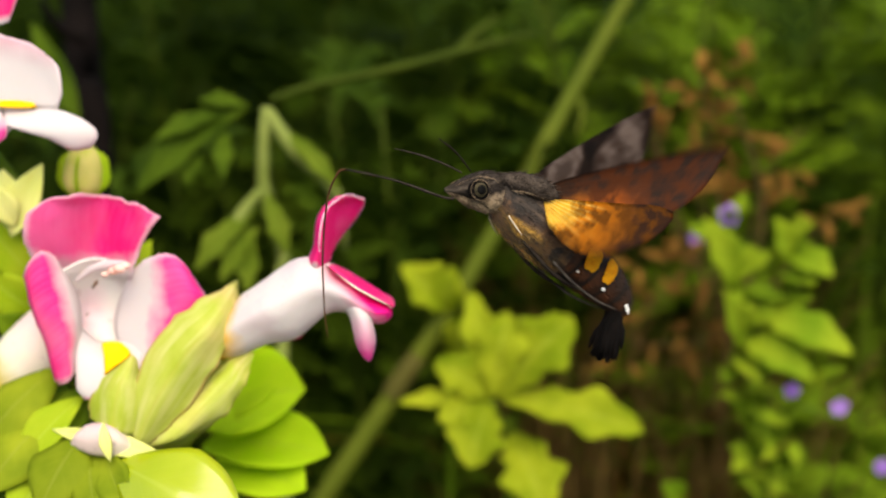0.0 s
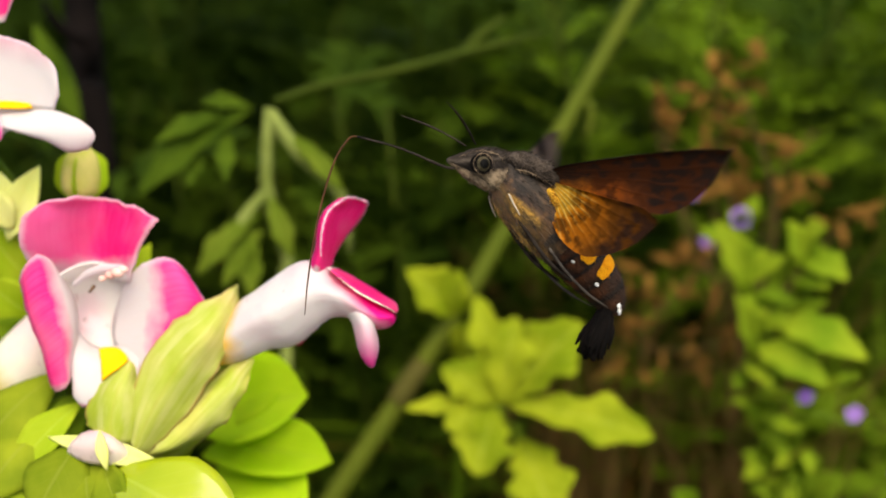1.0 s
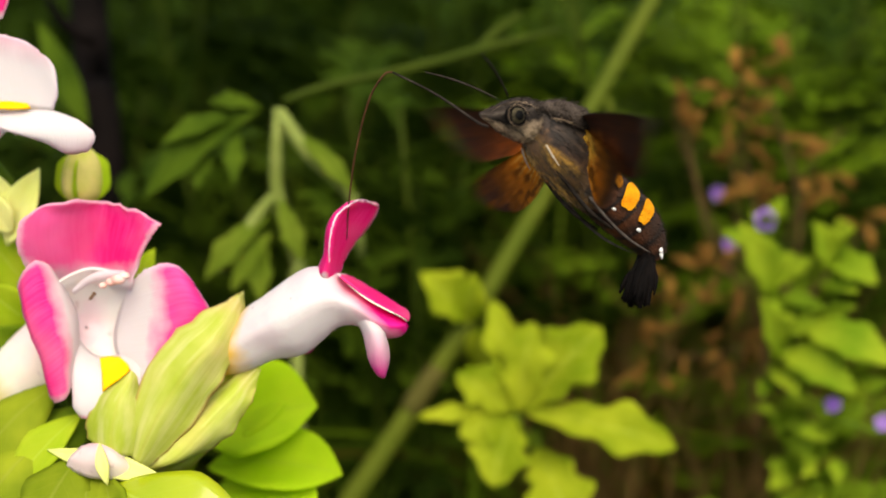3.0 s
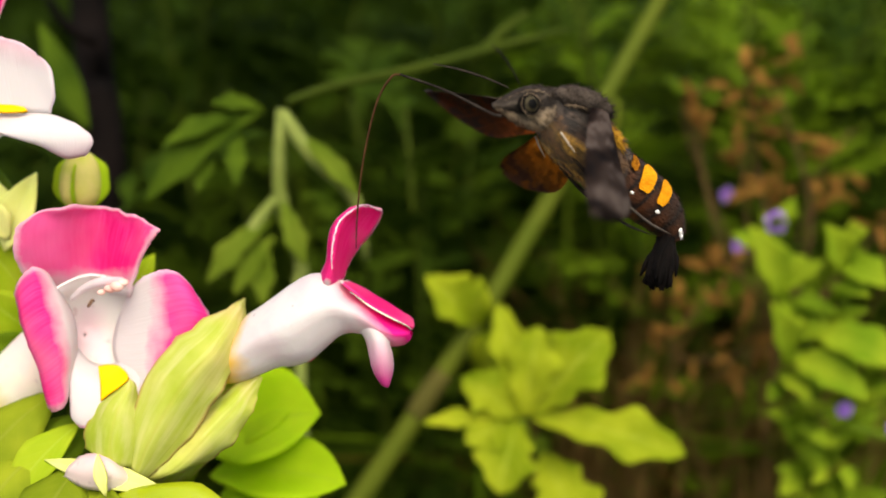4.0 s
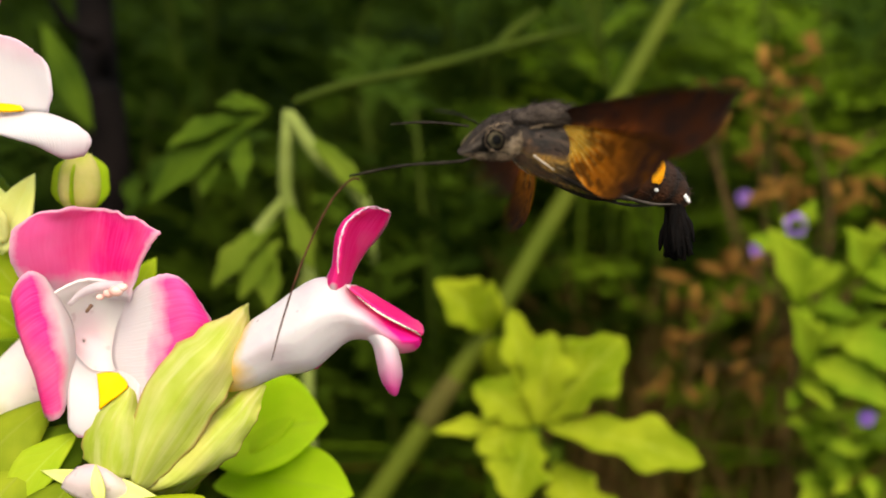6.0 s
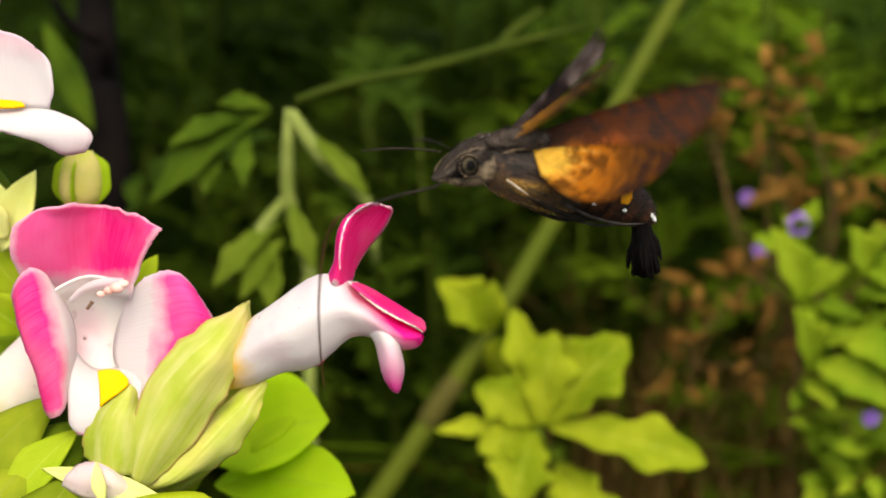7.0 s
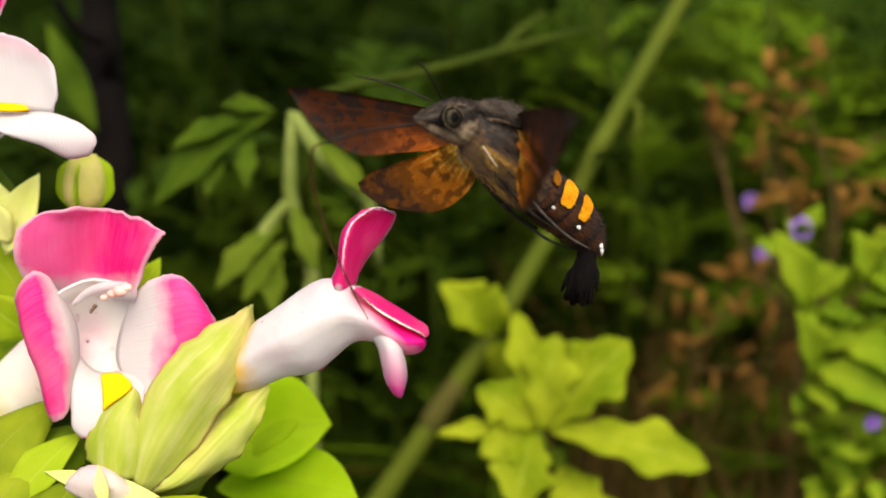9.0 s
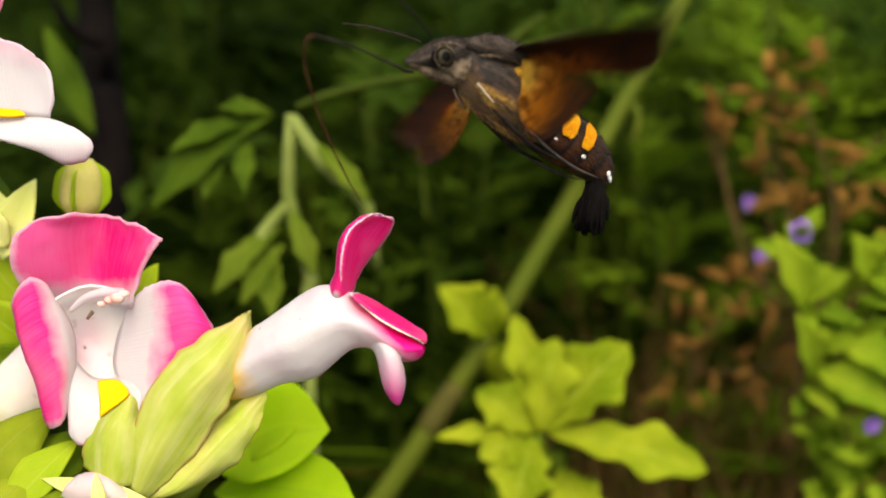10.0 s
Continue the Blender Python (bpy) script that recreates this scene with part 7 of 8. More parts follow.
        (6.1000, pose(-0.00642, 0.00330, -0.00026, 72.4, -6.1, 163.0)),
        (6.1333, pose(-0.00642, 0.00330, -0.00026, 75.8, -12.2, 167.5)),
        (6.1667, pose(-0.00642, 0.00330, -0.00026, 97.9, -10.4, 152.3)),
        (6.2000, pose(-0.00642, 0.00330, -0.00026, 127.0, -6.2, 122.4)),
        (6.2333, pose(-0.00642, 0.00330, -0.00026, 115.8, -2.7, 110.4)),
        (6.2667, pose(-0.00642, 0.00330, -0.00026, 118.4, 3.0, 98.7)),
        (6.3000, pose(-0.00642, 0.00330, -0.00026, 109.1, 5.8, 73.5)),
        (6.3333, pose(-0.00642, 0.00330, -0.00026, 106.6, 8.4, 59.3)),
        (6.3667, pose(-0.00642, 0.00330, -0.00026, 120.6, 17.0, 57.4)),
        (6.4000, pose(-0.00642, 0.00330, -0.00026, 122.5, 21.0, 63.8)),
        (6.4333, pose(-0.00642, 0.00330, -0.00026, 102.5, 12.2, 81.4)),
        (6.4667, pose(-0.00642, 0.00330, -0.00026, 85.4, 3.9, 108.9)),
        (6.5000, pose(-0.00642, 0.00330, -0.00026, 80.0, 1.2, 130.0)),
        (6.5333, pose(-0.00642, 0.00330, -0.00026, 73.8, -0.0, 149.9)),
        (6.5667, pose(-0.00642, 0.00330, -0.00026, 72.6, -8.7, 165.4)),
        (6.6000, pose(-0.00642, 0.00330, -0.00026, 77.2, -12.0, 166.7)),
        (6.6333, pose(-0.00642, 0.00330, -0.00026, 108.4, -9.6, 145.2)),
        (6.6667, pose(-0.00642, 0.00330, -0.00026, 122.8, -5.6, 118.7)),
        (6.7000, pose(-0.00642, 0.00330, -0.00026, 116.0, -1.9, 109.5)),
        (6.7333, pose(-0.00642, 0.00330, -0.00026, 119.5, 4.7, 93.6)),
        (6.7667, pose(-0.00642, 0.00330, -0.00026, 106.5, 5.8, 69.0)),
        (6.8000, pose(-0.00642, 0.00330, -0.00026, 107.7, 9.4, 57.6)),
        (6.8333, pose(-0.00642, 0.00330, -0.00026, 122.4, 18.4, 58.0)),
        (6.8667, pose(-0.00642, 0.00330, -0.00026, 119.1, 19.8, 66.7)),
        (6.9000, pose(-0.00642, 0.00330, -0.00026, 95.3, 8.6, 87.5)),
        (6.9333, pose(-0.00642, 0.00330, -0.00026, 81.8, 3.7, 117.3)),
        (6.9667, pose(-0.00642, 0.00330, -0.00026, 79.8, 5.1, 137.7)),
        (7.0000, pose(-0.00642, 0.00330, -0.00026, 73.9, 6.8, 161.3)),
        (7.0333, pose(-0.00642, 0.00330, -0.00026, 74.0, -8.3, 172.1)),
        (7.0667, pose(-0.00642, 0.00330, -0.00026, 79.8, -10.8, 166.0)),
        (7.1000, pose(-0.00642, 0.00330, -0.00026, 127.0, -7.7, 132.0)),
        (7.1333, pose(-0.00642, 0.00330, -0.00026, 115.5, -4.4, 112.2)),
        (7.1667, pose(-0.00642, 0.00330, -0.00026, 116.3, -0.1, 107.6)),
        (7.2000, pose(-0.00642, 0.00330, -0.00026, 114.9, 5.9, 82.3)),
        (7.2333, pose(-0.00642, 0.00330, -0.00026, 109.1, 7.6, 62.3)),
        (7.2667, pose(-0.00642, 0.00330, -0.00026, 128.1, 15.2, 51.3)),
        (7.3000, pose(-0.00642, 0.00330, -0.00026, 140.6, 22.4, 51.9)),
        (7.3333, pose(-0.00642, 0.00330, -0.00026, 126.9, 17.2, 69.7)),
        (7.3667, pose(-0.00642, 0.00330, -0.00026, 90.8, 4.8, 102.6)),
        (7.4000, pose(-0.00642, 0.00330, -0.00026, 80.4, 1.5, 127.5)),
        (7.4333, pose(-0.00642, 0.00330, -0.00026, 74.4, 0.7, 148.5)),
        (7.4667, pose(-0.00642, 0.00330, -0.00026, 72.6, -4.3, 168.3)),
        (7.5000, pose(-0.00642, 0.00330, -0.00026, 77.2, -6.2, 172.0)),
        (7.5333, pose(-0.00642, 0.00330, -0.00026, 109.3, -5.7, 147.0)),
        (7.5667, pose(-0.00642, 0.00330, -0.00026, 120.5, -4.7, 117.5)),
        (7.6000, pose(-0.00642, 0.00330, -0.00026, 116.1, -1.3, 108.9)),
        (7.6333, pose(-0.00642, 0.00330, -0.00026, 119.6, 5.8, 89.0)),
        (7.6667, pose(-0.00642, 0.00330, -0.00026, 106.5, 6.6, 66.3)),
        (7.7000, pose(-0.00642, 0.00330, -0.00026, 112.1, 12.0, 57.5)),
        (7.7333, pose(-0.00642, 0.00330, -0.00026, 122.9, 19.7, 60.2)),
        (7.7667, pose(-0.00642, 0.00330, -0.00026, 113.2, 17.7, 71.3)),
        (7.8000, pose(-0.00642, 0.00330, -0.00026, 88.6, 5.1, 98.8)),
        (7.8333, pose(-0.00642, 0.00330, -0.00026, 80.7, 1.8, 125.3)),
        (7.8667, pose(-0.00642, 0.00330, -0.00026, 75.4, -0.0, 145.6)),
        (7.9000, pose(-0.00642, 0.00330, -0.00026, 72.5, -7.1, 163.9)),
        (7.9333, pose(-0.00642, 0.00330, -0.00026, 77.7, -11.2, 166.6)),
        (7.9667, pose(-0.00642, 0.00330, -0.00026, 121.8, -4.1, 141.8)),
        (8.0000, pose(-0.00642, 0.00330, -0.00026, 138.0, 3.0, 112.6)),
        (8.0333, pose(-0.00642, 0.00330, -0.00026, 127.0, 4.2, 105.9)),
        (8.0667, pose(-0.00642, 0.00330, -0.00026, 120.5, 6.8, 87.4)),
        (8.1000, pose(-0.00642, 0.00330, -0.00026, 106.5, 6.8, 65.5)),
        (8.1333, pose(-0.00642, 0.00330, -0.00026, 113.6, 12.8, 57.5)),
        (8.1667, pose(-0.00642, 0.00330, -0.00026, 123.1, 20.3, 61.1)),
        (8.2000, pose(-0.00642, 0.00330, -0.00026, 108.6, 15.3, 75.8)),
        (8.2333, pose(-0.00642, 0.00330, -0.00026, 86.5, 4.3, 106.0)),
        (8.2667, pose(-0.00642, 0.00330, -0.00026, 79.9, 1.2, 130.5)),
        (8.3000, pose(-0.00642, 0.00330, -0.00026, 72.7, -0.0, 153.2)),
        (8.3333, pose(-0.00642, 0.00330, -0.00026, 72.6, -12.3, 168.8)),
        (8.3667, pose(-0.00642, 0.00330, -0.00026, 79.9, -11.5, 165.3)),
        (8.4000, pose(-0.00642, 0.00330, -0.00026, 132.4, -7.0, 127.7)),
        (8.4333, pose(-0.00642, 0.00330, -0.00026, 113.1, -4.1, 110.4)),
        (8.4667, pose(-0.00642, 0.00330, -0.00026, 100.7, -1.0, 94.8)),
        (8.5000, pose(-0.00642, 0.00330, -0.00026, 81.6, 0.4, 63.1)),
        (8.5333, pose(-0.00642, 0.00330, -0.00026, 91.8, 5.7, 52.2)),
        (8.5667, pose(-0.00642, 0.00330, -0.00026, 119.8, 18.2, 57.7)),
        (8.6000, pose(-0.00642, 0.00330, -0.00026, 117.1, 19.0, 68.3)),
        (8.6333, pose(-0.00642, 0.00330, -0.00026, 91.0, 6.4, 91.2)),
        (8.6667, pose(-0.00642, 0.00330, -0.00026, 81.4, 2.5, 120.1)),
        (8.7000, pose(-0.00642, 0.00330, -0.00026, 78.3, 0.1, 138.7)),
        (8.7333, pose(-0.00642, 0.00330, -0.00026, 71.9, -2.5, 159.8)),
        (8.7667, pose(-0.00642, 0.00330, -0.00026, 74.4, -12.5, 168.3)),
        (8.8000, pose(-0.00642, 0.00330, -0.00026, 89.3, -11.0, 158.2)),
        (8.8333, pose(-0.00642, 0.00330, -0.00026, 129.5, -6.5, 124.7)),
        (8.8667, pose(-0.00642, 0.00330, -0.00026, 115.7, -3.1, 110.8)),
        (8.9000, pose(-0.00642, 0.00330, -0.00026, 118.2, 2.7, 99.6)),
        (8.9333, pose(-0.00642, 0.00330, -0.00026, 104.8, 4.1, 73.8)),
        (8.9667, pose(-0.00642, 0.00330, -0.00026, 84.1, -0.7, 62.4)),
        (9.0000, pose(-0.00642, 0.00330, -0.00026, 85.7, 3.6, 63.3)),
        (9.0333, pose(-0.00642, 0.00330, -0.00026, 95.7, 10.7, 69.1)),
        (9.0667, pose(-0.00642, 0.00330, -0.00026, 94.2, 7.9, 85.7)),
        (9.1000, pose(-0.00642, 0.00330, -0.00026, 82.5, 2.5, 114.2)),
        (9.1333, pose(-0.00642, 0.00330, -0.00026, 79.1, -0.8, 134.0)),
        (9.1667, pose(-0.00642, 0.00330, -0.00026, 74.1, -6.1, 158.8)),
        (9.2000, pose(-0.00642, 0.00330, -0.00026, 73.8, -20.9, 175.8)),
        (9.2333, pose(-0.00642, 0.00330, -0.00026, 79.2, -18.1, 170.4)),
        (9.2667, pose(-0.00642, 0.00330, -0.00026, 121.0, -10.8, 133.9)),
        (9.3000, pose(-0.00642, 0.00330, -0.00026, 115.7, -6.5, 109.7)),
        (9.3333, pose(-0.00642, 0.00330, -0.00026, 114.9, -2.7, 105.2)),
        (9.3667, pose(-0.00642, 0.00330, -0.00026, 110.9, 0.5, 80.1)),
        (9.4000, pose(-0.00642, 0.00330, -0.00026, 100.3, -0.9, 57.6)),
        (9.4333, pose(-0.00642, 0.00330, -0.00026, 115.2, 6.8, 53.2)),
        (9.4667, pose(-0.00642, 0.00330, -0.00026, 151.8, 13.2, 61.9)),
        (9.5000, pose(-0.00642, 0.00330, -0.00026, 161.6, 8.8, 73.8)),
        (9.5333, pose(-0.00642, 0.00330, -0.00026, 122.2, -0.2, 92.8)),
        (9.5667, pose(-0.00642, 0.00330, -0.00026, 96.7, 2.0, 99.9)),
        (9.6000, pose(-0.00642, 0.00330, -0.00026, 97.6, 1.3, 103.8)),
        (9.6333, pose(-0.00642, 0.00330, -0.00026, 81.8, -1.6, 136.7)),
        (9.6667, pose(-0.00642, 0.00330, -0.00026, 76.4, -14.9, 166.4)),
        (9.7000, pose(-0.00642, 0.00330, -0.00026, 83.1, -14.0, 165.5)),
        (9.7333, pose(-0.00642, 0.00330, -0.00026, 129.2, -9.4, 131.2)),
        (9.7667, pose(-0.00642, 0.00330, -0.00026, 115.2, -5.7, 112.4)),
        (9.8000, pose(-0.00642, 0.00330, -0.00026, 115.8, -1.9, 108.1)),
        (9.8333, pose(-0.00642, 0.00330, -0.00026, 115.4, 3.2, 85.5)),
        (9.8667, pose(-0.00642, 0.00330, -0.00026, 98.6, -1.9, 69.8)),
        (9.9000, pose(-0.00642, 0.00330, -0.00026, 100.4, -0.8, 65.2)),
        (9.9333, pose(-0.00642, 0.00330, -0.00026, 118.1, 10.4, 65.0)),
        (9.9667, pose(-0.00642, 0.00330, -0.00026, 130.7, 15.2, 70.2)),
        (10.0000, pose(-0.00642, 0.00330, -0.00026, 136.4, 3.2, 91.7)),
    ])
    walk(wings[1], [
        (0.0000, pose(-0.00642, -0.00330, -0.00026, 71.9, -25.9, -178.7)),
        (0.0333, pose(-0.00642, -0.00330, -0.00026, 78.2, -25.9, -161.3)),
        (0.0667, pose(-0.00642, -0.00330, -0.00026, 76.7, -23.9, -138.6)),
        (0.1000, pose(-0.00642, -0.00330, -0.00026, 76.6, -20.9, -124.1)),
        (0.1333, pose(-0.00642, -0.00330, -0.00026, 78.1, -13.7, -111.0)),
        (0.1667, pose(-0.00642, -0.00330, -0.00026, 70.1, -10.9, -69.5)),
        (0.2000, pose(-0.00642, -0.00330, -0.00026, 74.3, -4.9, -50.6)),
        (0.2333, pose(-0.00642, -0.00330, -0.00026, 90.1, -4.9, -53.7)),
        (0.2667, pose(-0.00642, -0.00330, -0.00026, 100.4, 4.9, -65.6)),
        (0.3000, pose(-0.00642, -0.00330, -0.00026, 96.3, 11.3, -85.6)),
        (0.3333, pose(-0.00642, -0.00330, -0.00026, 91.0, 6.1, -112.7)),
        (0.3667, pose(-0.00642, -0.00330, -0.00026, 80.6, -5.8, -140.9)),
        (0.4000, pose(-0.00642, -0.00330, -0.00026, 55.7, -12.6, -165.0)),
        (0.4333, pose(-0.00642, -0.00330, -0.00026, 66.3, -18.6, -177.1)),
        (0.4667, pose(-0.00642, -0.00330, -0.00026, 75.8, -23.9, -177.6)),
        (0.5000, pose(-0.00642, -0.00330, -0.00026, 82.0, -23.7, -160.0)),
        (0.5333, pose(-0.00642, -0.00330, -0.00026, 77.3, -23.4, -136.7)),
        (0.5667, pose(-0.00642, -0.00330, -0.00026, 76.7, -20.0, -121.5)),
        (0.6000, pose(-0.00642, -0.00330, -0.00026, 78.5, -12.0, -108.5)),
        (0.6333, pose(-0.00642, -0.00330, -0.00026, 69.5, -9.9, -63.6)),
        (0.6667, pose(-0.00642, -0.00330, -0.00026, 75.1, -6.6, -48.6)),
        (0.7000, pose(-0.00642, -0.00330, -0.00026, 97.6, -1.3, -58.2)),
        (0.7333, pose(-0.00642, -0.00330, -0.00026, 99.8, 6.5, -68.9)),
        (0.7667, pose(-0.00642, -0.00330, -0.00026, 95.5, 10.2, -92.5)),
        (0.8000, pose(-0.00642, -0.00330, -0.00026, 87.9, 3.1, -120.3)),
        (0.8333, pose(-0.00642, -0.00330, -0.00026, 73.7, -8.1, -148.9)),
        (0.8667, pose(-0.00642, -0.00330, -0.00026, 58.4, -14.6, -168.8)),
        (0.9000, pose(-0.00642, -0.00330, -0.00026, 71.3, -20.5, 178.8)),
        (0.9333, pose(-0.00642, -0.00330, -0.00026, 77.1, -24.7, -170.2)),
        (0.9667, pose(-0.00642, -0.00330, -0.00026, 79.4, -23.8, -148.6)),
        (1.0000, pose(-0.00642, -0.00330, -0.00026, 76.6, -22.1, -129.5)),
        (1.0333, pose(-0.00642, -0.00330, -0.00026, 77.5, -16.6, -115.7)),
        (1.0667, pose(-0.00642, -0.00330, -0.00026, 74.2, -11.9, -87.4)),
        (1.1000, pose(-0.00642, -0.00330, -0.00026, 71.9, -6.9, -55.8)),
        (1.1333, pose(-0.00642, -0.00330, -0.00026, 79.2, -10.1, -47.2)),
        (1.1667, pose(-0.00642, -0.00330, -0.00026, 100.4, 2.7, -63.0)),
        (1.2000, pose(-0.00642, -0.00330, -0.00026, 97.9, 9.5, -77.9)),
        (1.2333, pose(-0.00642, -0.00330, -0.00026, 93.6, 8.2, -102.8)),
        (1.2667, pose(-0.00642, -0.00330, -0.00026, 84.2, -1.0, -129.8)),
        (1.3000, pose(-0.00642, -0.00330, -0.00026, 64.4, -10.1, -156.7)),
        (1.3333, pose(-0.00642, -0.00330, -0.00026, 60.9, -16.1, -171.7)),
        (1.3667, pose(-0.00642, -0.00330, -0.00026, 73.7, -21.6, 177.5)),
        (1.4000, pose(-0.00642, -0.00330, -0.00026, 78.2, -24.5, -167.1)),
        (1.4333, pose(-0.00642, -0.00330, -0.00026, 78.8, -23.8, -145.8)),
        (1.4667, pose(-0.00642, -0.00330, -0.00026, 76.6, -21.9, -128.5)),
        (1.5000, pose(-0.00642, -0.00330, -0.00026, 77.5, -16.4, -115.3)),
        (1.5333, pose(-0.00642, -0.00330, -0.00026, 74.3, -11.9, -88.2)),
        (1.5667, pose(-0.00642, -0.00330, -0.00026, 71.5, -7.3, -56.7)),
        (1.6000, pose(-0.00642, -0.00330, -0.00026, 75.6, -11.7, -45.0)),
        (1.6333, pose(-0.00642, -0.00330, -0.00026, 100.3, 1.6, -61.7)),
        (1.6667, pose(-0.00642, -0.00330, -0.00026, 98.9, 8.0, -73.3)),
        (1.7000, pose(-0.00642, -0.00330, -0.00026, 95.1, 9.7, -95.3)),
        (1.7333, pose(-0.00642, -0.00330, -0.00026, 87.9, 3.1, -120.3)),
        (1.7667, pose(-0.00642, -0.00330, -0.00026, 76.4, -7.3, -146.2)),
        (1.8000, pose(-0.00642, -0.00330, -0.00026, 56.6, -13.3, -166.4)),
        (1.8333, pose(-0.00642, -0.00330, -0.00026, 66.8, -18.9, -177.4)),
        (1.8667, pose(-0.00642, -0.00330, -0.00026, 75.0, -23.8, -176.8)),
        (1.9000, pose(-0.00642, -0.00330, -0.00026, 80.4, -23.9, -160.2)),
        (1.9333, pose(-0.00642, -0.00330, -0.00026, 77.0, -23.6, -138.7)),
        (1.9667, pose(-0.00642, -0.00330, -0.00026, 76.6, -21.1, -125.2)),
        (2.0000, pose(-0.00642, -0.00330, -0.00026, 77.9, -15.0, -113.1)),
        (2.0333, pose(-0.00642, -0.00330, -0.00026, 72.9, -11.0, -82.0)),
        (2.0667, pose(-0.00642, -0.00330, -0.00026, 73.4, -3.3, -56.5)),
        (2.1000, pose(-0.00642, -0.00330, -0.00026, 78.8, -6.2, -46.4)),
        (2.1333, pose(-0.00642, -0.00330, -0.00026, 101.2, 5.1, -62.4)),
        (2.1667, pose(-0.00642, -0.00330, -0.00026, 99.0, 8.6, -73.4)),
        (2.2000, pose(-0.00642, -0.00330, -0.00026, 95.1, 9.7, -95.3)),
        (2.2333, pose(-0.00642, -0.00330, -0.00026, 87.9, 3.1, -120.3)),
        (2.2667, pose(-0.00642, -0.00330, -0.00026, 76.4, -7.3, -146.2)),
        (2.3000, pose(-0.00642, -0.00330, -0.00026, 56.6, -13.3, -166.4)),
        (2.3333, pose(-0.00642, -0.00330, -0.00026, 66.8, -18.9, -177.4)),
        (2.3667, pose(-0.00642, -0.00330, -0.00026, 75.0, -23.8, -176.8)),
        (2.4000, pose(-0.00642, -0.00330, -0.00026, 80.4, -23.9, -160.2)),
        (2.4333, pose(-0.00642, -0.00330, -0.00026, 77.0, -23.6, -138.7)),
        (2.4667, pose(-0.00642, -0.00330, -0.00026, 76.6, -21.1, -125.2)),
        (2.5000, pose(-0.00642, -0.00330, -0.00026, 77.9, -15.0, -113.1)),
        (2.5333, pose(-0.00642, -0.00330, -0.00026, 72.9, -11.7, -81.9)),
        (2.5667, pose(-0.00642, -0.00330, -0.00026, 71.9, -6.9, -55.8)),
        (2.6000, pose(-0.00642, -0.00330, -0.00026, 75.6, -11.7, -45.0)),
        (2.6333, pose(-0.00642, -0.00330, -0.00026, 100.4, 2.2, -62.3)),
        (2.6667, pose(-0.00642, -0.00330, -0.00026, 98.2, 9.2, -76.7)),
        (2.7000, pose(-0.00642, -0.00330, -0.00026, 93.8, 8.4, -101.9)),
        (2.7333, pose(-0.00642, -0.00330, -0.00026, 84.3, -0.8, -129.4)),
        (2.7667, pose(-0.00642, -0.00330, -0.00026, 64.1, -10.1, -156.9)),
        (2.8000, pose(-0.00642, -0.00330, -0.00026, 61.2, -16.3, -172.0)),
        (2.8333, pose(-0.00642, -0.00330, -0.00026, 73.9, -21.9, 178.2)),
        (2.8667, pose(-0.00642, -0.00330, -0.00026, 78.7, -24.4, -165.7)),
        (2.9000, pose(-0.00642, -0.00330, -0.00026, 78.2, -23.8, -143.5)),
        (2.9333, pose(-0.00642, -0.00330, -0.00026, 76.6, -21.5, -126.9)),
        (2.9667, pose(-0.00642, -0.00330, -0.00026, 77.8, -15.3, -113.6)),
        (3.0000, pose(-0.00642, -0.00330, -0.00026, 72.4, -11.6, -79.8)),
        (3.0333, pose(-0.00642, -0.00330, -0.00026, 72.7, -6.2, -53.8)),
        (3.0667, pose(-0.00642, -0.00330, -0.00026, 82.6, -8.5, -49.2)),
        (3.1000, pose(-0.00642, -0.00330, -0.00026, 100.4, 3.2, -63.5)),
        (3.1333, pose(-0.00642, -0.00330, -0.00026, 97.6, 9.9, -79.1)),
        (3.1667, pose(-0.00642, -0.00330, -0.00026, 93.4, 8.0, -103.7)),
        (3.2000, pose(-0.00642, -0.00330, -0.00026, 84.1, -1.2, -130.1)),
        (3.2333, pose(-0.00642, -0.00330, -0.00026, 64.7, -10.0, -156.4)),
        (3.2667, pose(-0.00642, -0.00330, -0.00026, 60.6, -15.9, -171.3)),
        (3.3000, pose(-0.00642, -0.00330, -0.00026, 73.6, -21.3, 176.9)),
        (3.3333, pose(-0.00642, -0.00330, -0.00026, 77.7, -24.6, -168.4)),
        (3.3667, pose(-0.00642, -0.00330, -0.00026, 79.3, -23.8, -148.0)),
        (3.4000, pose(-0.00642, -0.00330, -0.00026, 76.6, -22.2, -130.1)),
        (3.4333, pose(-0.00642, -0.00330, -0.00026, 77.3, -17.4, -117.0)),
        (3.4667, pose(-0.00642, -0.00330, -0.00026, 76.1, -11.9, -96.2)),
        (3.5000, pose(-0.00642, -0.00330, -0.00026, 70.5, -8.3, -59.5)),
        (3.5333, pose(-0.00642, -0.00330, -0.00026, 75.5, -9.3, -46.7)),
        (3.5667, pose(-0.00642, -0.00330, -0.00026, 100.2, 0.5, -60.4)),
        (3.6000, pose(-0.00642, -0.00330, -0.00026, 99.4, 7.2, -70.8)),
        (3.6333, pose(-0.00642, -0.00330, -0.00026, 95.4, 10.0, -93.2)),
        (3.6667, pose(-0.00642, -0.00330, -0.00026, 88.4, 3.6, -119.2)),
        (3.7000, pose(-0.00642, -0.00330, -0.00026, 76.4, -7.3, -146.2)),
        (3.7333, pose(-0.00642, -0.00330, -0.00026, 56.9, -13.6, -166.8)),
        (3.7667, pose(-0.00642, -0.00330, -0.00026, 67.9, -19.3, -178.4)),
        (3.8000, pose(-0.00642, -0.00330, -0.00026, 75.4, -24.3, -175.3)),
        (3.8333, pose(-0.00642, -0.00330, -0.00026, 81.0, -23.5, -157.3)),
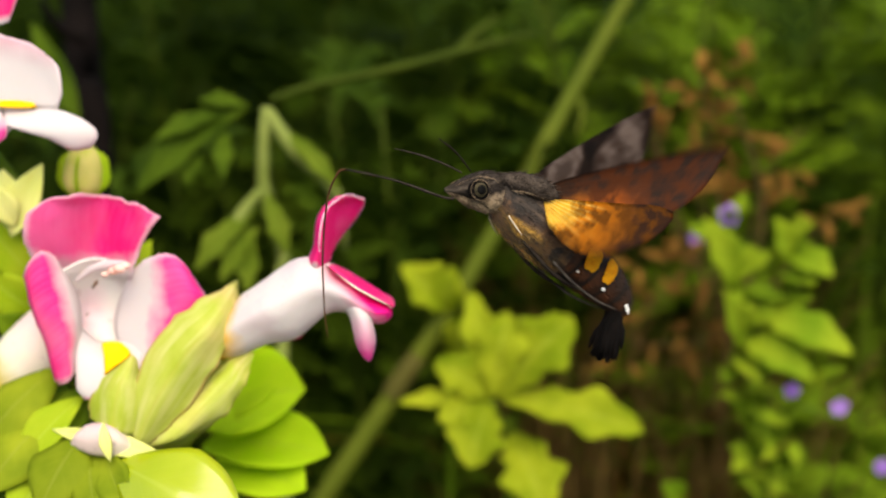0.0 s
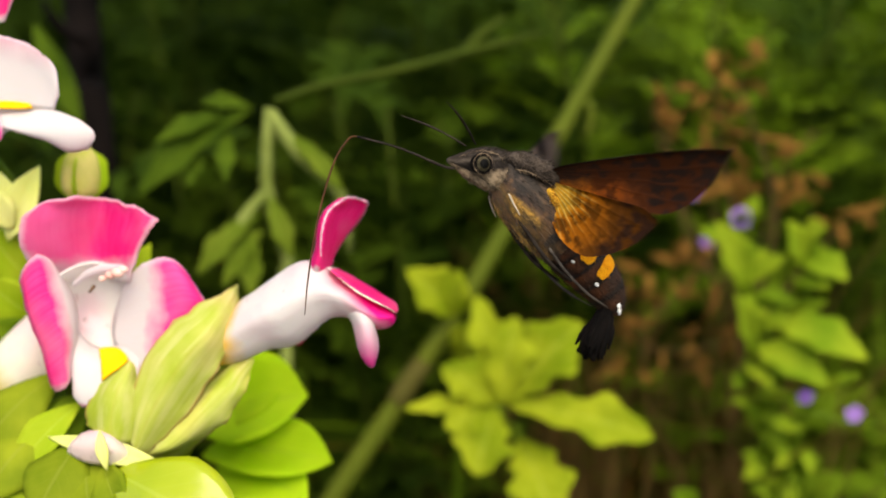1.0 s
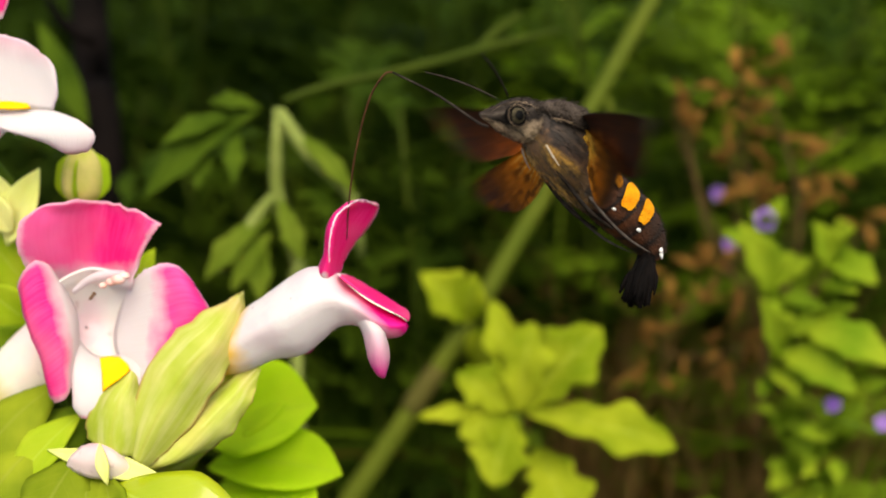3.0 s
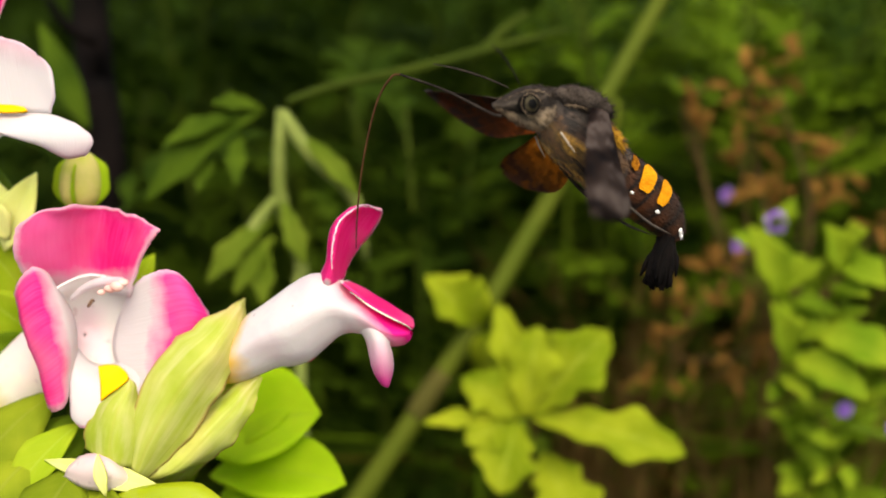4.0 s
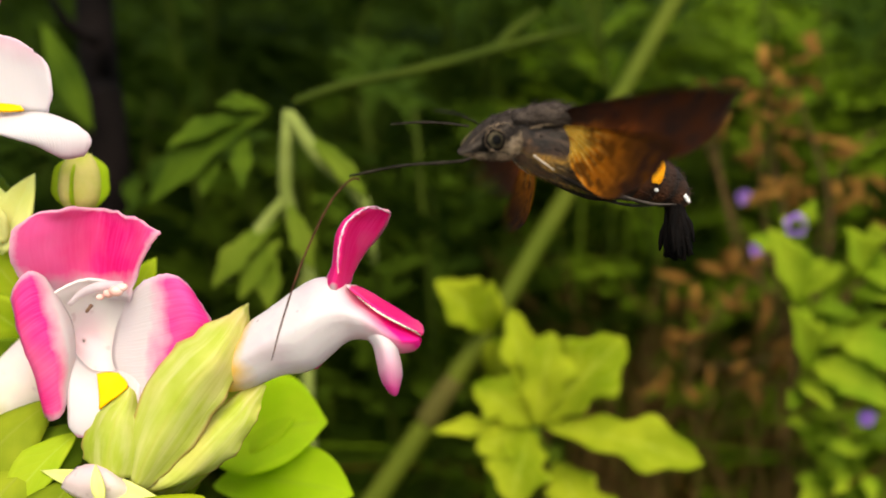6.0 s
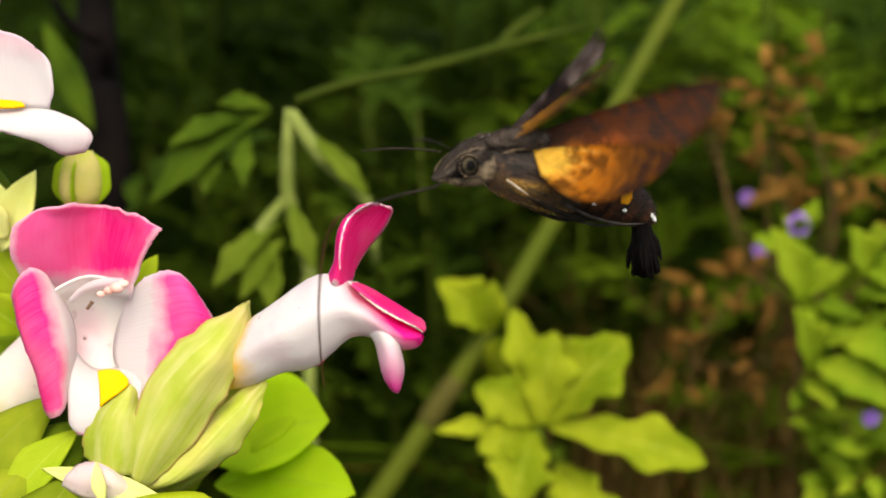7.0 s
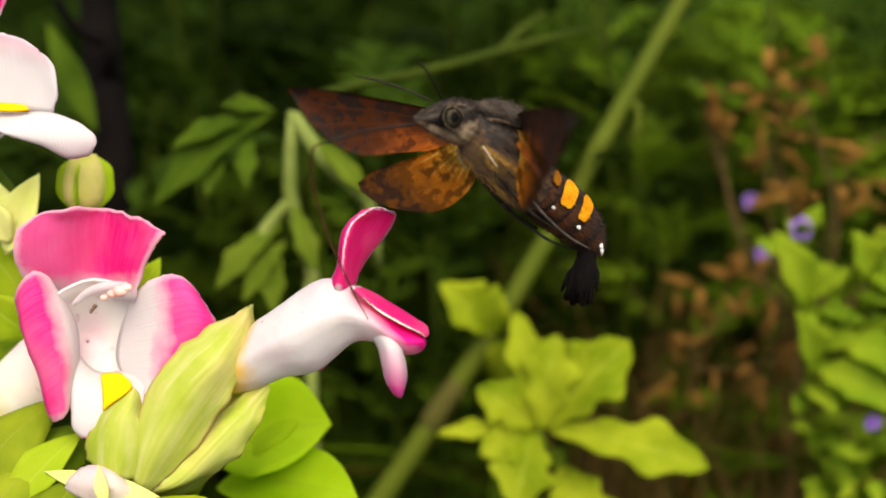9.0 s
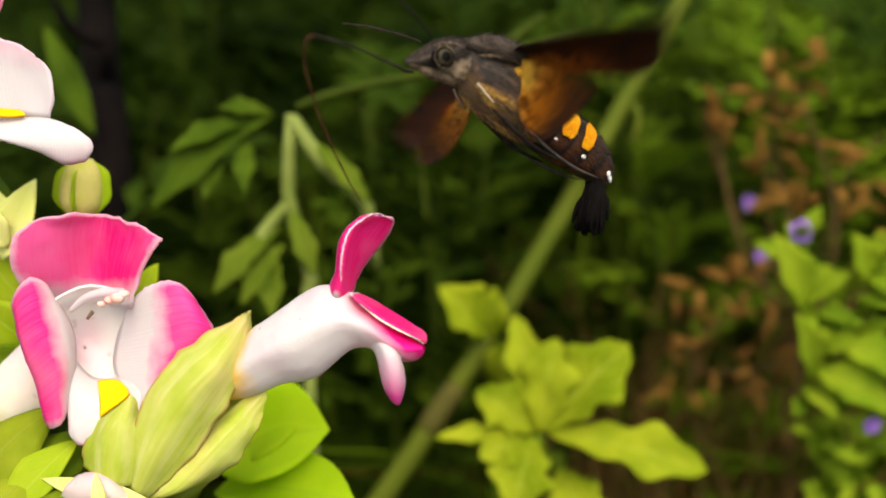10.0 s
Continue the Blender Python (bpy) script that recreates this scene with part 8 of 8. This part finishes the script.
        (3.8667, pose(-0.00642, -0.00330, -0.00026, 76.6, -23.2, -135.6)),
        (3.9000, pose(-0.00642, -0.00330, -0.00026, 76.6, -20.4, -122.0)),
        (3.9333, pose(-0.00642, -0.00330, -0.00026, 76.7, -13.2, -111.7)),
        (3.9667, pose(-0.00642, -0.00330, -0.00026, 57.4, -14.7, -81.8)),
        (4.0000, pose(-0.00642, -0.00330, -0.00026, 50.3, -12.2, -74.7)),
        (4.0333, pose(-0.00642, -0.00330, -0.00026, 74.6, -10.2, -69.4)),
        (4.0667, pose(-0.00642, -0.00330, -0.00026, 97.7, 3.6, -68.0)),
        (4.1000, pose(-0.00642, -0.00330, -0.00026, 96.6, 11.2, -83.2)),
        (4.1333, pose(-0.00642, -0.00330, -0.00026, 92.1, 6.4, -109.3)),
        (4.1667, pose(-0.00642, -0.00330, -0.00026, 71.7, -7.0, -139.5)),
        (4.2000, pose(-0.00642, -0.00330, -0.00026, 27.1, -16.2, -168.6)),
        (4.2333, pose(-0.00642, -0.00330, -0.00026, 46.8, -20.0, -178.5)),
        (4.2667, pose(-0.00642, -0.00330, -0.00026, 71.9, -22.9, 178.6)),
        (4.3000, pose(-0.00642, -0.00330, -0.00026, 79.0, -24.3, -164.7)),
        (4.3333, pose(-0.00642, -0.00330, -0.00026, 78.2, -23.8, -143.3)),
        (4.3667, pose(-0.00642, -0.00330, -0.00026, 76.6, -21.6, -127.3)),
        (4.4000, pose(-0.00642, -0.00330, -0.00026, 77.7, -15.9, -114.5)),
        (4.4333, pose(-0.00642, -0.00330, -0.00026, 74.4, -10.6, -88.2)),
        (4.4667, pose(-0.00642, -0.00330, -0.00026, 75.8, -1.9, -70.5)),
        (4.5000, pose(-0.00642, -0.00330, -0.00026, 83.6, -3.9, -67.4)),
        (4.5333, pose(-0.00642, -0.00330, -0.00026, 101.3, 6.5, -75.6)),
        (4.5667, pose(-0.00642, -0.00330, -0.00026, 98.5, 9.3, -77.4)),
        (4.6000, pose(-0.00642, -0.00330, -0.00026, 94.5, 9.1, -98.4)),
        (4.6333, pose(-0.00642, -0.00330, -0.00026, 86.2, 1.2, -124.6)),
        (4.6667, pose(-0.00642, -0.00330, -0.00026, 71.1, -8.7, -151.3)),
        (4.7000, pose(-0.00642, -0.00330, -0.00026, 58.6, -14.8, -169.1)),
        (4.7333, pose(-0.00642, -0.00330, -0.00026, 70.7, -20.3, 179.3)),
        (4.7667, pose(-0.00642, -0.00330, -0.00026, 76.3, -24.8, -172.2)),
        (4.8000, pose(-0.00642, -0.00330, -0.00026, 80.2, -23.8, -152.7)),
        (4.8333, pose(-0.00642, -0.00330, -0.00026, 76.6, -22.7, -132.8)),
        (4.8667, pose(-0.00642, -0.00330, -0.00026, 76.9, -18.9, -119.5)),
        (4.9000, pose(-0.00642, -0.00330, -0.00026, 78.1, -11.7, -105.7)),
        (4.9333, pose(-0.00642, -0.00330, -0.00026, 62.8, -9.5, -63.1)),
        (4.9667, pose(-0.00642, -0.00330, -0.00026, 68.6, -6.0, -50.6)),
        (5.0000, pose(-0.00642, -0.00330, -0.00026, 86.5, -0.3, -61.0)),
        (5.0333, pose(-0.00642, -0.00330, -0.00026, 92.2, 7.0, -69.6)),
        (5.0667, pose(-0.00642, -0.00330, -0.00026, 88.6, 10.8, -89.9)),
        (5.1000, pose(-0.00642, -0.00330, -0.00026, 89.7, 5.0, -115.9)),
        (5.1333, pose(-0.00642, -0.00330, -0.00026, 78.7, -6.6, -143.6)),
        (5.1667, pose(-0.00642, -0.00330, -0.00026, 56.3, -13.1, -165.9)),
        (5.2000, pose(-0.00642, -0.00330, -0.00026, 67.1, -19.0, -177.7)),
        (5.2333, pose(-0.00642, -0.00330, -0.00026, 75.2, -24.2, -175.8)),
        (5.2667, pose(-0.00642, -0.00330, -0.00026, 81.1, -23.5, -157.6)),
        (5.3000, pose(-0.00642, -0.00330, -0.00026, 76.6, -23.2, -135.5)),
        (5.3333, pose(-0.00642, -0.00330, -0.00026, 76.6, -20.2, -121.7)),
        (5.3667, pose(-0.00642, -0.00330, -0.00026, 78.4, -12.4, -109.1)),
        (5.4000, pose(-0.00642, -0.00330, -0.00026, 69.3, -10.3, -64.7)),
        (5.4333, pose(-0.00642, -0.00330, -0.00026, 74.7, -6.6, -51.4)),
        (5.4667, pose(-0.00642, -0.00330, -0.00026, 94.4, -9.7, -68.0)),
        (5.5000, pose(-0.00642, -0.00330, -0.00026, 100.4, -3.6, -84.9)),
        (5.5333, pose(-0.00642, -0.00330, -0.00026, 96.9, 4.5, -99.6)),
        (5.5667, pose(-0.00642, -0.00330, -0.00026, 90.3, 4.0, -117.0)),
        (5.6000, pose(-0.00642, -0.00330, -0.00026, 78.8, -6.6, -143.5)),
        (5.6333, pose(-0.00642, -0.00330, -0.00026, 56.5, -13.2, -166.1)),
        (5.6667, pose(-0.00642, -0.00330, -0.00026, 67.7, -19.2, -178.2)),
        (5.7000, pose(-0.00642, -0.00330, -0.00026, 75.5, -24.5, -174.9)),
        (5.7333, pose(-0.00642, -0.00330, -0.00026, 80.8, -23.6, -155.7)),
        (5.7667, pose(-0.00642, -0.00330, -0.00026, 76.6, -22.9, -134.0)),
        (5.8000, pose(-0.00642, -0.00330, -0.00026, 76.9, -19.2, -120.0)),
        (5.8333, pose(-0.00642, -0.00330, -0.00026, 78.1, -11.7, -105.7)),
        (5.8667, pose(-0.00642, -0.00330, -0.00026, 69.9, -9.3, -62.0)),
        (5.9000, pose(-0.00642, -0.00330, -0.00026, 75.3, -7.8, -47.7)),
        (5.9333, pose(-0.00642, -0.00330, -0.00026, 100.1, 0.1, -59.9)),
        (5.9667, pose(-0.00642, -0.00330, -0.00026, 99.5, 7.0, -70.3)),
        (6.0000, pose(-0.00642, -0.00330, -0.00026, 95.3, 10.0, -93.6)),
        (6.0333, pose(-0.00642, -0.00330, -0.00026, 87.7, 2.9, -120.8)),
        (6.0667, pose(-0.00642, -0.00330, -0.00026, 73.8, -8.1, -148.9)),
        (6.1000, pose(-0.00642, -0.00330, -0.00026, 58.2, -14.5, -168.5)),
        (6.1333, pose(-0.00642, -0.00330, -0.00026, 70.6, -20.3, 179.4)),
        (6.1667, pose(-0.00642, -0.00330, -0.00026, 76.6, -24.8, -171.5)),
        (6.2000, pose(-0.00642, -0.00330, -0.00026, 79.9, -23.8, -150.8)),
        (6.2333, pose(-0.00642, -0.00330, -0.00026, 76.6, -22.4, -131.1)),
        (6.2667, pose(-0.00642, -0.00330, -0.00026, 77.2, -17.7, -117.4)),
        (6.3000, pose(-0.00642, -0.00330, -0.00026, 76.0, -11.9, -95.7)),
        (6.3333, pose(-0.00642, -0.00330, -0.00026, 70.8, -8.0, -58.7)),
        (6.3667, pose(-0.00642, -0.00330, -0.00026, 75.6, -10.4, -45.9)),
        (6.4000, pose(-0.00642, -0.00330, -0.00026, 100.3, 1.5, -61.5)),
        (6.4333, pose(-0.00642, -0.00330, -0.00026, 98.7, 8.5, -74.6)),
        (6.4667, pose(-0.00642, -0.00330, -0.00026, 94.4, 8.9, -99.1)),
        (6.5000, pose(-0.00642, -0.00330, -0.00026, 85.4, 0.4, -126.5)),
        (6.5333, pose(-0.00642, -0.00330, -0.00026, 67.6, -9.5, -154.2)),
        (6.5667, pose(-0.00642, -0.00330, -0.00026, 60.1, -15.7, -170.8)),
        (6.6000, pose(-0.00642, -0.00330, -0.00026, 73.6, -21.3, 176.9)),
        (6.6333, pose(-0.00642, -0.00330, -0.00026, 78.0, -24.6, -167.6)),
        (6.6667, pose(-0.00642, -0.00330, -0.00026, 78.8, -23.8, -146.0)),
        (6.7000, pose(-0.00642, -0.00330, -0.00026, 76.6, -21.8, -128.3)),
        (6.7333, pose(-0.00642, -0.00330, -0.00026, 77.6, -16.1, -114.8)),
        (6.7667, pose(-0.00642, -0.00330, -0.00026, 73.6, -11.8, -85.1)),
        (6.8000, pose(-0.00642, -0.00330, -0.00026, 72.0, -6.8, -55.4)),
        (6.8333, pose(-0.00642, -0.00330, -0.00026, 79.3, -10.0, -47.2)),
        (6.8667, pose(-0.00642, -0.00330, -0.00026, 100.4, 3.0, -63.3)),
        (6.9000, pose(-0.00642, -0.00330, -0.00026, 97.4, 10.2, -79.9)),
        (6.9333, pose(-0.00642, -0.00330, -0.00026, 86.9, 7.4, -106.6)),
        (6.9667, pose(-0.00642, -0.00330, -0.00026, 57.2, -3.9, -136.7)),
        (7.0000, pose(-0.00642, -0.00330, -0.00026, -5.6, -12.0, -165.9)),
        (7.0333, pose(-0.00642, -0.00330, -0.00026, 26.8, -18.0, -177.1)),
        (7.0667, pose(-0.00642, -0.00330, -0.00026, 65.3, -23.3, -178.6)),
        (7.1000, pose(-0.00642, -0.00330, -0.00026, 80.4, -23.9, -160.2)),
        (7.1333, pose(-0.00642, -0.00330, -0.00026, 76.6, -23.4, -136.8)),
        (7.1667, pose(-0.00642, -0.00330, -0.00026, 76.6, -20.4, -122.4)),
        (7.2000, pose(-0.00642, -0.00330, -0.00026, 78.4, -12.5, -109.2)),
        (7.2333, pose(-0.00642, -0.00330, -0.00026, 68.2, -11.9, -65.5)),
        (7.2667, pose(-0.00642, -0.00330, -0.00026, 65.6, -17.3, -55.6)),
        (7.3000, pose(-0.00642, -0.00330, -0.00026, 85.0, -17.0, -69.7)),
        (7.3333, pose(-0.00642, -0.00330, -0.00026, 91.0, -3.6, -77.2)),
        (7.3667, pose(-0.00642, -0.00330, -0.00026, 94.2, 8.0, -95.4)),
        (7.4000, pose(-0.00642, -0.00330, -0.00026, 87.0, 2.1, -122.6)),
        (7.4333, pose(-0.00642, -0.00330, -0.00026, 70.5, -8.9, -151.9)),
        (7.4667, pose(-0.00642, -0.00330, -0.00026, 59.7, -15.4, -171.2)),
        (7.5000, pose(-0.00642, -0.00330, -0.00026, 74.2, -21.3, 175.4)),
        (7.5333, pose(-0.00642, -0.00330, -0.00026, 78.6, -24.6, -167.7)),
        (7.5667, pose(-0.00642, -0.00330, -0.00026, 78.3, -23.8, -143.9)),
        (7.6000, pose(-0.00642, -0.00330, -0.00026, 76.6, -21.4, -126.4)),
        (7.6333, pose(-0.00642, -0.00330, -0.00026, 77.9, -14.6, -112.5)),
        (7.6667, pose(-0.00642, -0.00330, -0.00026, 70.9, -11.2, -73.2)),
        (7.7000, pose(-0.00642, -0.00330, -0.00026, 74.1, -5.1, -51.1)),
        (7.7333, pose(-0.00642, -0.00330, -0.00026, 91.1, -4.5, -54.3)),
        (7.7667, pose(-0.00642, -0.00330, -0.00026, 100.3, 5.6, -66.3)),
        (7.8000, pose(-0.00642, -0.00330, -0.00026, 95.8, 10.6, -90.0)),
        (7.8333, pose(-0.00642, -0.00330, -0.00026, 88.4, 3.6, -119.1)),
        (7.8667, pose(-0.00642, -0.00330, -0.00026, 73.6, -8.1, -149.1)),
        (7.9000, pose(-0.00642, -0.00330, -0.00026, 58.9, -14.9, -169.4)),
        (7.9333, pose(-0.00642, -0.00330, -0.00026, 72.8, -21.2, 177.9)),
        (7.9667, pose(-0.00642, -0.00330, -0.00026, 77.7, -25.2, -164.9)),
        (8.0000, pose(-0.00642, -0.00330, -0.00026, 75.6, -24.1, -139.9)),
        (8.0333, pose(-0.00642, -0.00330, -0.00026, 74.1, -21.3, -123.6)),
        (8.0667, pose(-0.00642, -0.00330, -0.00026, 77.5, -14.3, -111.6)),
        (8.1000, pose(-0.00642, -0.00330, -0.00026, 70.2, -10.9, -69.7)),
        (8.1333, pose(-0.00642, -0.00330, -0.00026, 74.8, -4.8, -49.8)),
        (8.1667, pose(-0.00642, -0.00330, -0.00026, 95.8, -2.2, -57.1)),
        (8.2000, pose(-0.00642, -0.00330, -0.00026, 99.6, 6.9, -69.9)),
        (8.2333, pose(-0.00642, -0.00330, -0.00026, 94.9, 9.4, -96.5)),
        (8.2667, pose(-0.00642, -0.00330, -0.00026, 85.1, 0.1, -127.3)),
        (8.3000, pose(-0.00642, -0.00330, -0.00026, 62.3, -10.5, -158.2)),
        (8.3333, pose(-0.00642, -0.00330, -0.00026, 63.3, -17.3, -174.1)),
        (8.3667, pose(-0.00642, -0.00330, -0.00026, 74.8, -23.4, -177.8)),
        (8.4000, pose(-0.00642, -0.00330, -0.00026, 81.1, -23.5, -157.7)),
        (8.4333, pose(-0.00642, -0.00330, -0.00026, 76.3, -25.8, -131.8)),
        (8.4667, pose(-0.00642, -0.00330, -0.00026, 73.7, -33.4, -100.0)),
        (8.5000, pose(-0.00642, -0.00330, -0.00026, 71.7, -26.6, -58.8)),
        (8.5333, pose(-0.00642, -0.00330, -0.00026, 73.8, -14.0, -37.3)),
        (8.5667, pose(-0.00642, -0.00330, -0.00026, 83.2, -9.7, -46.1)),
        (8.6000, pose(-0.00642, -0.00330, -0.00026, 100.4, 3.9, -64.4)),
        (8.6333, pose(-0.00642, -0.00330, -0.00026, 96.6, 11.2, -83.2)),
        (8.6667, pose(-0.00642, -0.00330, -0.00026, 91.4, 6.4, -111.2)),
        (8.7000, pose(-0.00642, -0.00330, -0.00026, 80.7, -5.6, -140.6)),
        (8.7333, pose(-0.00642, -0.00330, -0.00026, 56.0, -12.8, -165.4)),
        (8.7667, pose(-0.00642, -0.00330, -0.00026, 67.4, -19.1, -177.9)),
        (8.8000, pose(-0.00642, -0.00330, -0.00026, 75.5, -24.6, -174.5)),
        (8.8333, pose(-0.00642, -0.00330, -0.00026, 80.5, -23.7, -153.9)),
        (8.8667, pose(-0.00642, -0.00330, -0.00026, 76.6, -22.6, -132.3)),
        (8.9000, pose(-0.00642, -0.00330, -0.00026, 77.2, -18.0, -117.9)),
        (8.9333, pose(-0.00642, -0.00330, -0.00026, 75.9, -12.5, -95.2)),
        (8.9667, pose(-0.00642, -0.00330, -0.00026, 73.0, -10.6, -56.6)),
        (9.0000, pose(-0.00642, -0.00330, -0.00026, 79.3, -16.1, -42.9)),
        (9.0333, pose(-0.00642, -0.00330, -0.00026, 101.9, -0.5, -61.4)),
        (9.0667, pose(-0.00642, -0.00330, -0.00026, 98.1, 9.0, -77.5)),
        (9.1000, pose(-0.00642, -0.00330, -0.00026, 93.4, 8.0, -103.7)),
        (9.1333, pose(-0.00642, -0.00330, -0.00026, 83.4, -2.0, -132.0)),
        (9.1667, pose(-0.00642, -0.00330, -0.00026, 59.9, -10.8, -159.8)),
        (9.2000, pose(-0.00642, -0.00330, -0.00026, 62.8, -17.1, -173.7)),
        (9.2333, pose(-0.00642, -0.00330, -0.00026, 74.4, -22.7, -179.7)),
        (9.2667, pose(-0.00642, -0.00330, -0.00026, 79.8, -24.1, -162.2)),
        (9.3000, pose(-0.00642, -0.00330, -0.00026, 77.0, -23.6, -138.7)),
        (9.3333, pose(-0.00642, -0.00330, -0.00026, 75.9, -21.3, -122.9)),
        (9.3667, pose(-0.00642, -0.00330, -0.00026, 72.9, -14.6, -102.6)),
        (9.4000, pose(-0.00642, -0.00330, -0.00026, 61.4, -9.6, -49.9)),
        (9.4333, pose(-0.00642, -0.00330, -0.00026, 72.4, -4.4, -39.5)),
        (9.4667, pose(-0.00642, -0.00330, -0.00026, 93.3, -4.2, -54.1)),
        (9.5000, pose(-0.00642, -0.00330, -0.00026, 100.8, 4.0, -66.7)),
        (9.5333, pose(-0.00642, -0.00330, -0.00026, 95.9, 10.1, -87.1)),
        (9.5667, pose(-0.00642, -0.00330, -0.00026, 90.6, 5.8, -113.4)),
        (9.6000, pose(-0.00642, -0.00330, -0.00026, 80.6, -5.8, -141.0)),
        (9.6333, pose(-0.00642, -0.00330, -0.00026, 55.6, -12.5, -164.8)),
        (9.6667, pose(-0.00642, -0.00330, -0.00026, 65.7, -18.4, -176.5)),
        (9.7000, pose(-0.00642, -0.00330, -0.00026, 74.9, -23.7, -177.1)),
        (9.7333, pose(-0.00642, -0.00330, -0.00026, 80.6, -23.8, -159.5)),
        (9.7667, pose(-0.00642, -0.00330, -0.00026, 76.6, -23.4, -136.9)),
        (9.8000, pose(-0.00642, -0.00330, -0.00026, 76.6, -20.6, -123.0)),
        (9.8333, pose(-0.00642, -0.00330, -0.00026, 78.1, -12.6, -110.4)),
        (9.8667, pose(-0.00642, -0.00330, -0.00026, 71.2, -7.2, -68.4)),
        (9.9000, pose(-0.00642, -0.00330, -0.00026, 78.1, 0.5, -51.3)),
        (9.9333, pose(-0.00642, -0.00330, -0.00026, 92.6, -1.5, -54.7)),
        (9.9667, pose(-0.00642, -0.00330, -0.00026, 102.1, 6.1, -68.9)),
        (10.0000, pose(-0.00642, -0.00330, -0.00026, 95.8, 12.4, -90.0)),
    ])
    # the hindwings fan out where the downstroke ends, more or less from beat to beat
    held = {1: [(2.0, -6.0, -8.3), (4.0, -7.1, -25.4), (4.5, -0.4, -32.6), (5.0, 7.4, -38.5), (5.5, -24.0, -5.4), (8.5, -4.1, -5.3), (9.0, -6.4, -1.9), (9.5, -18.4, -65.0), (10.0, -8.3, -57.3)],
            -1: [(5.0, 0.2, 2.5), (5.5, -0.2, 2.8), (7.0, 40.0, 8.0)]}
    for h, sg in hind_wings:
        keys = {0.0: (0, -24), 10.0: (0, -24)}
        for q in (0.22, 0.68, 1.13, 1.60, 2.10, 2.60, 3.06, 3.54, 4.02, 4.50, 4.98, 5.45, 5.91, 6.37, 6.83, 7.28, 7.72, 8.15, 8.56, 9.00, 9.45):
            keys.update({q - 0.16: (0, -24), q - 0.03: (FAN[sg], BEND[sg]), q + 0.06: (FAN[sg], BEND[sg]), q + 0.2: (0, -24)})
        for t, spread, bend in held[sg]:
            keys = {q: v for q, v in keys.items() if abs(q - t) > 0.1}
            keys.update({q: (spread, bend) for q in (t - 0.034, t, t + 0.034) if q <= 10.0})
        walk(h, [(q, hind_pose(keys[q][0], sg, keys[q][1])) for q in sorted(keys)])


motions()
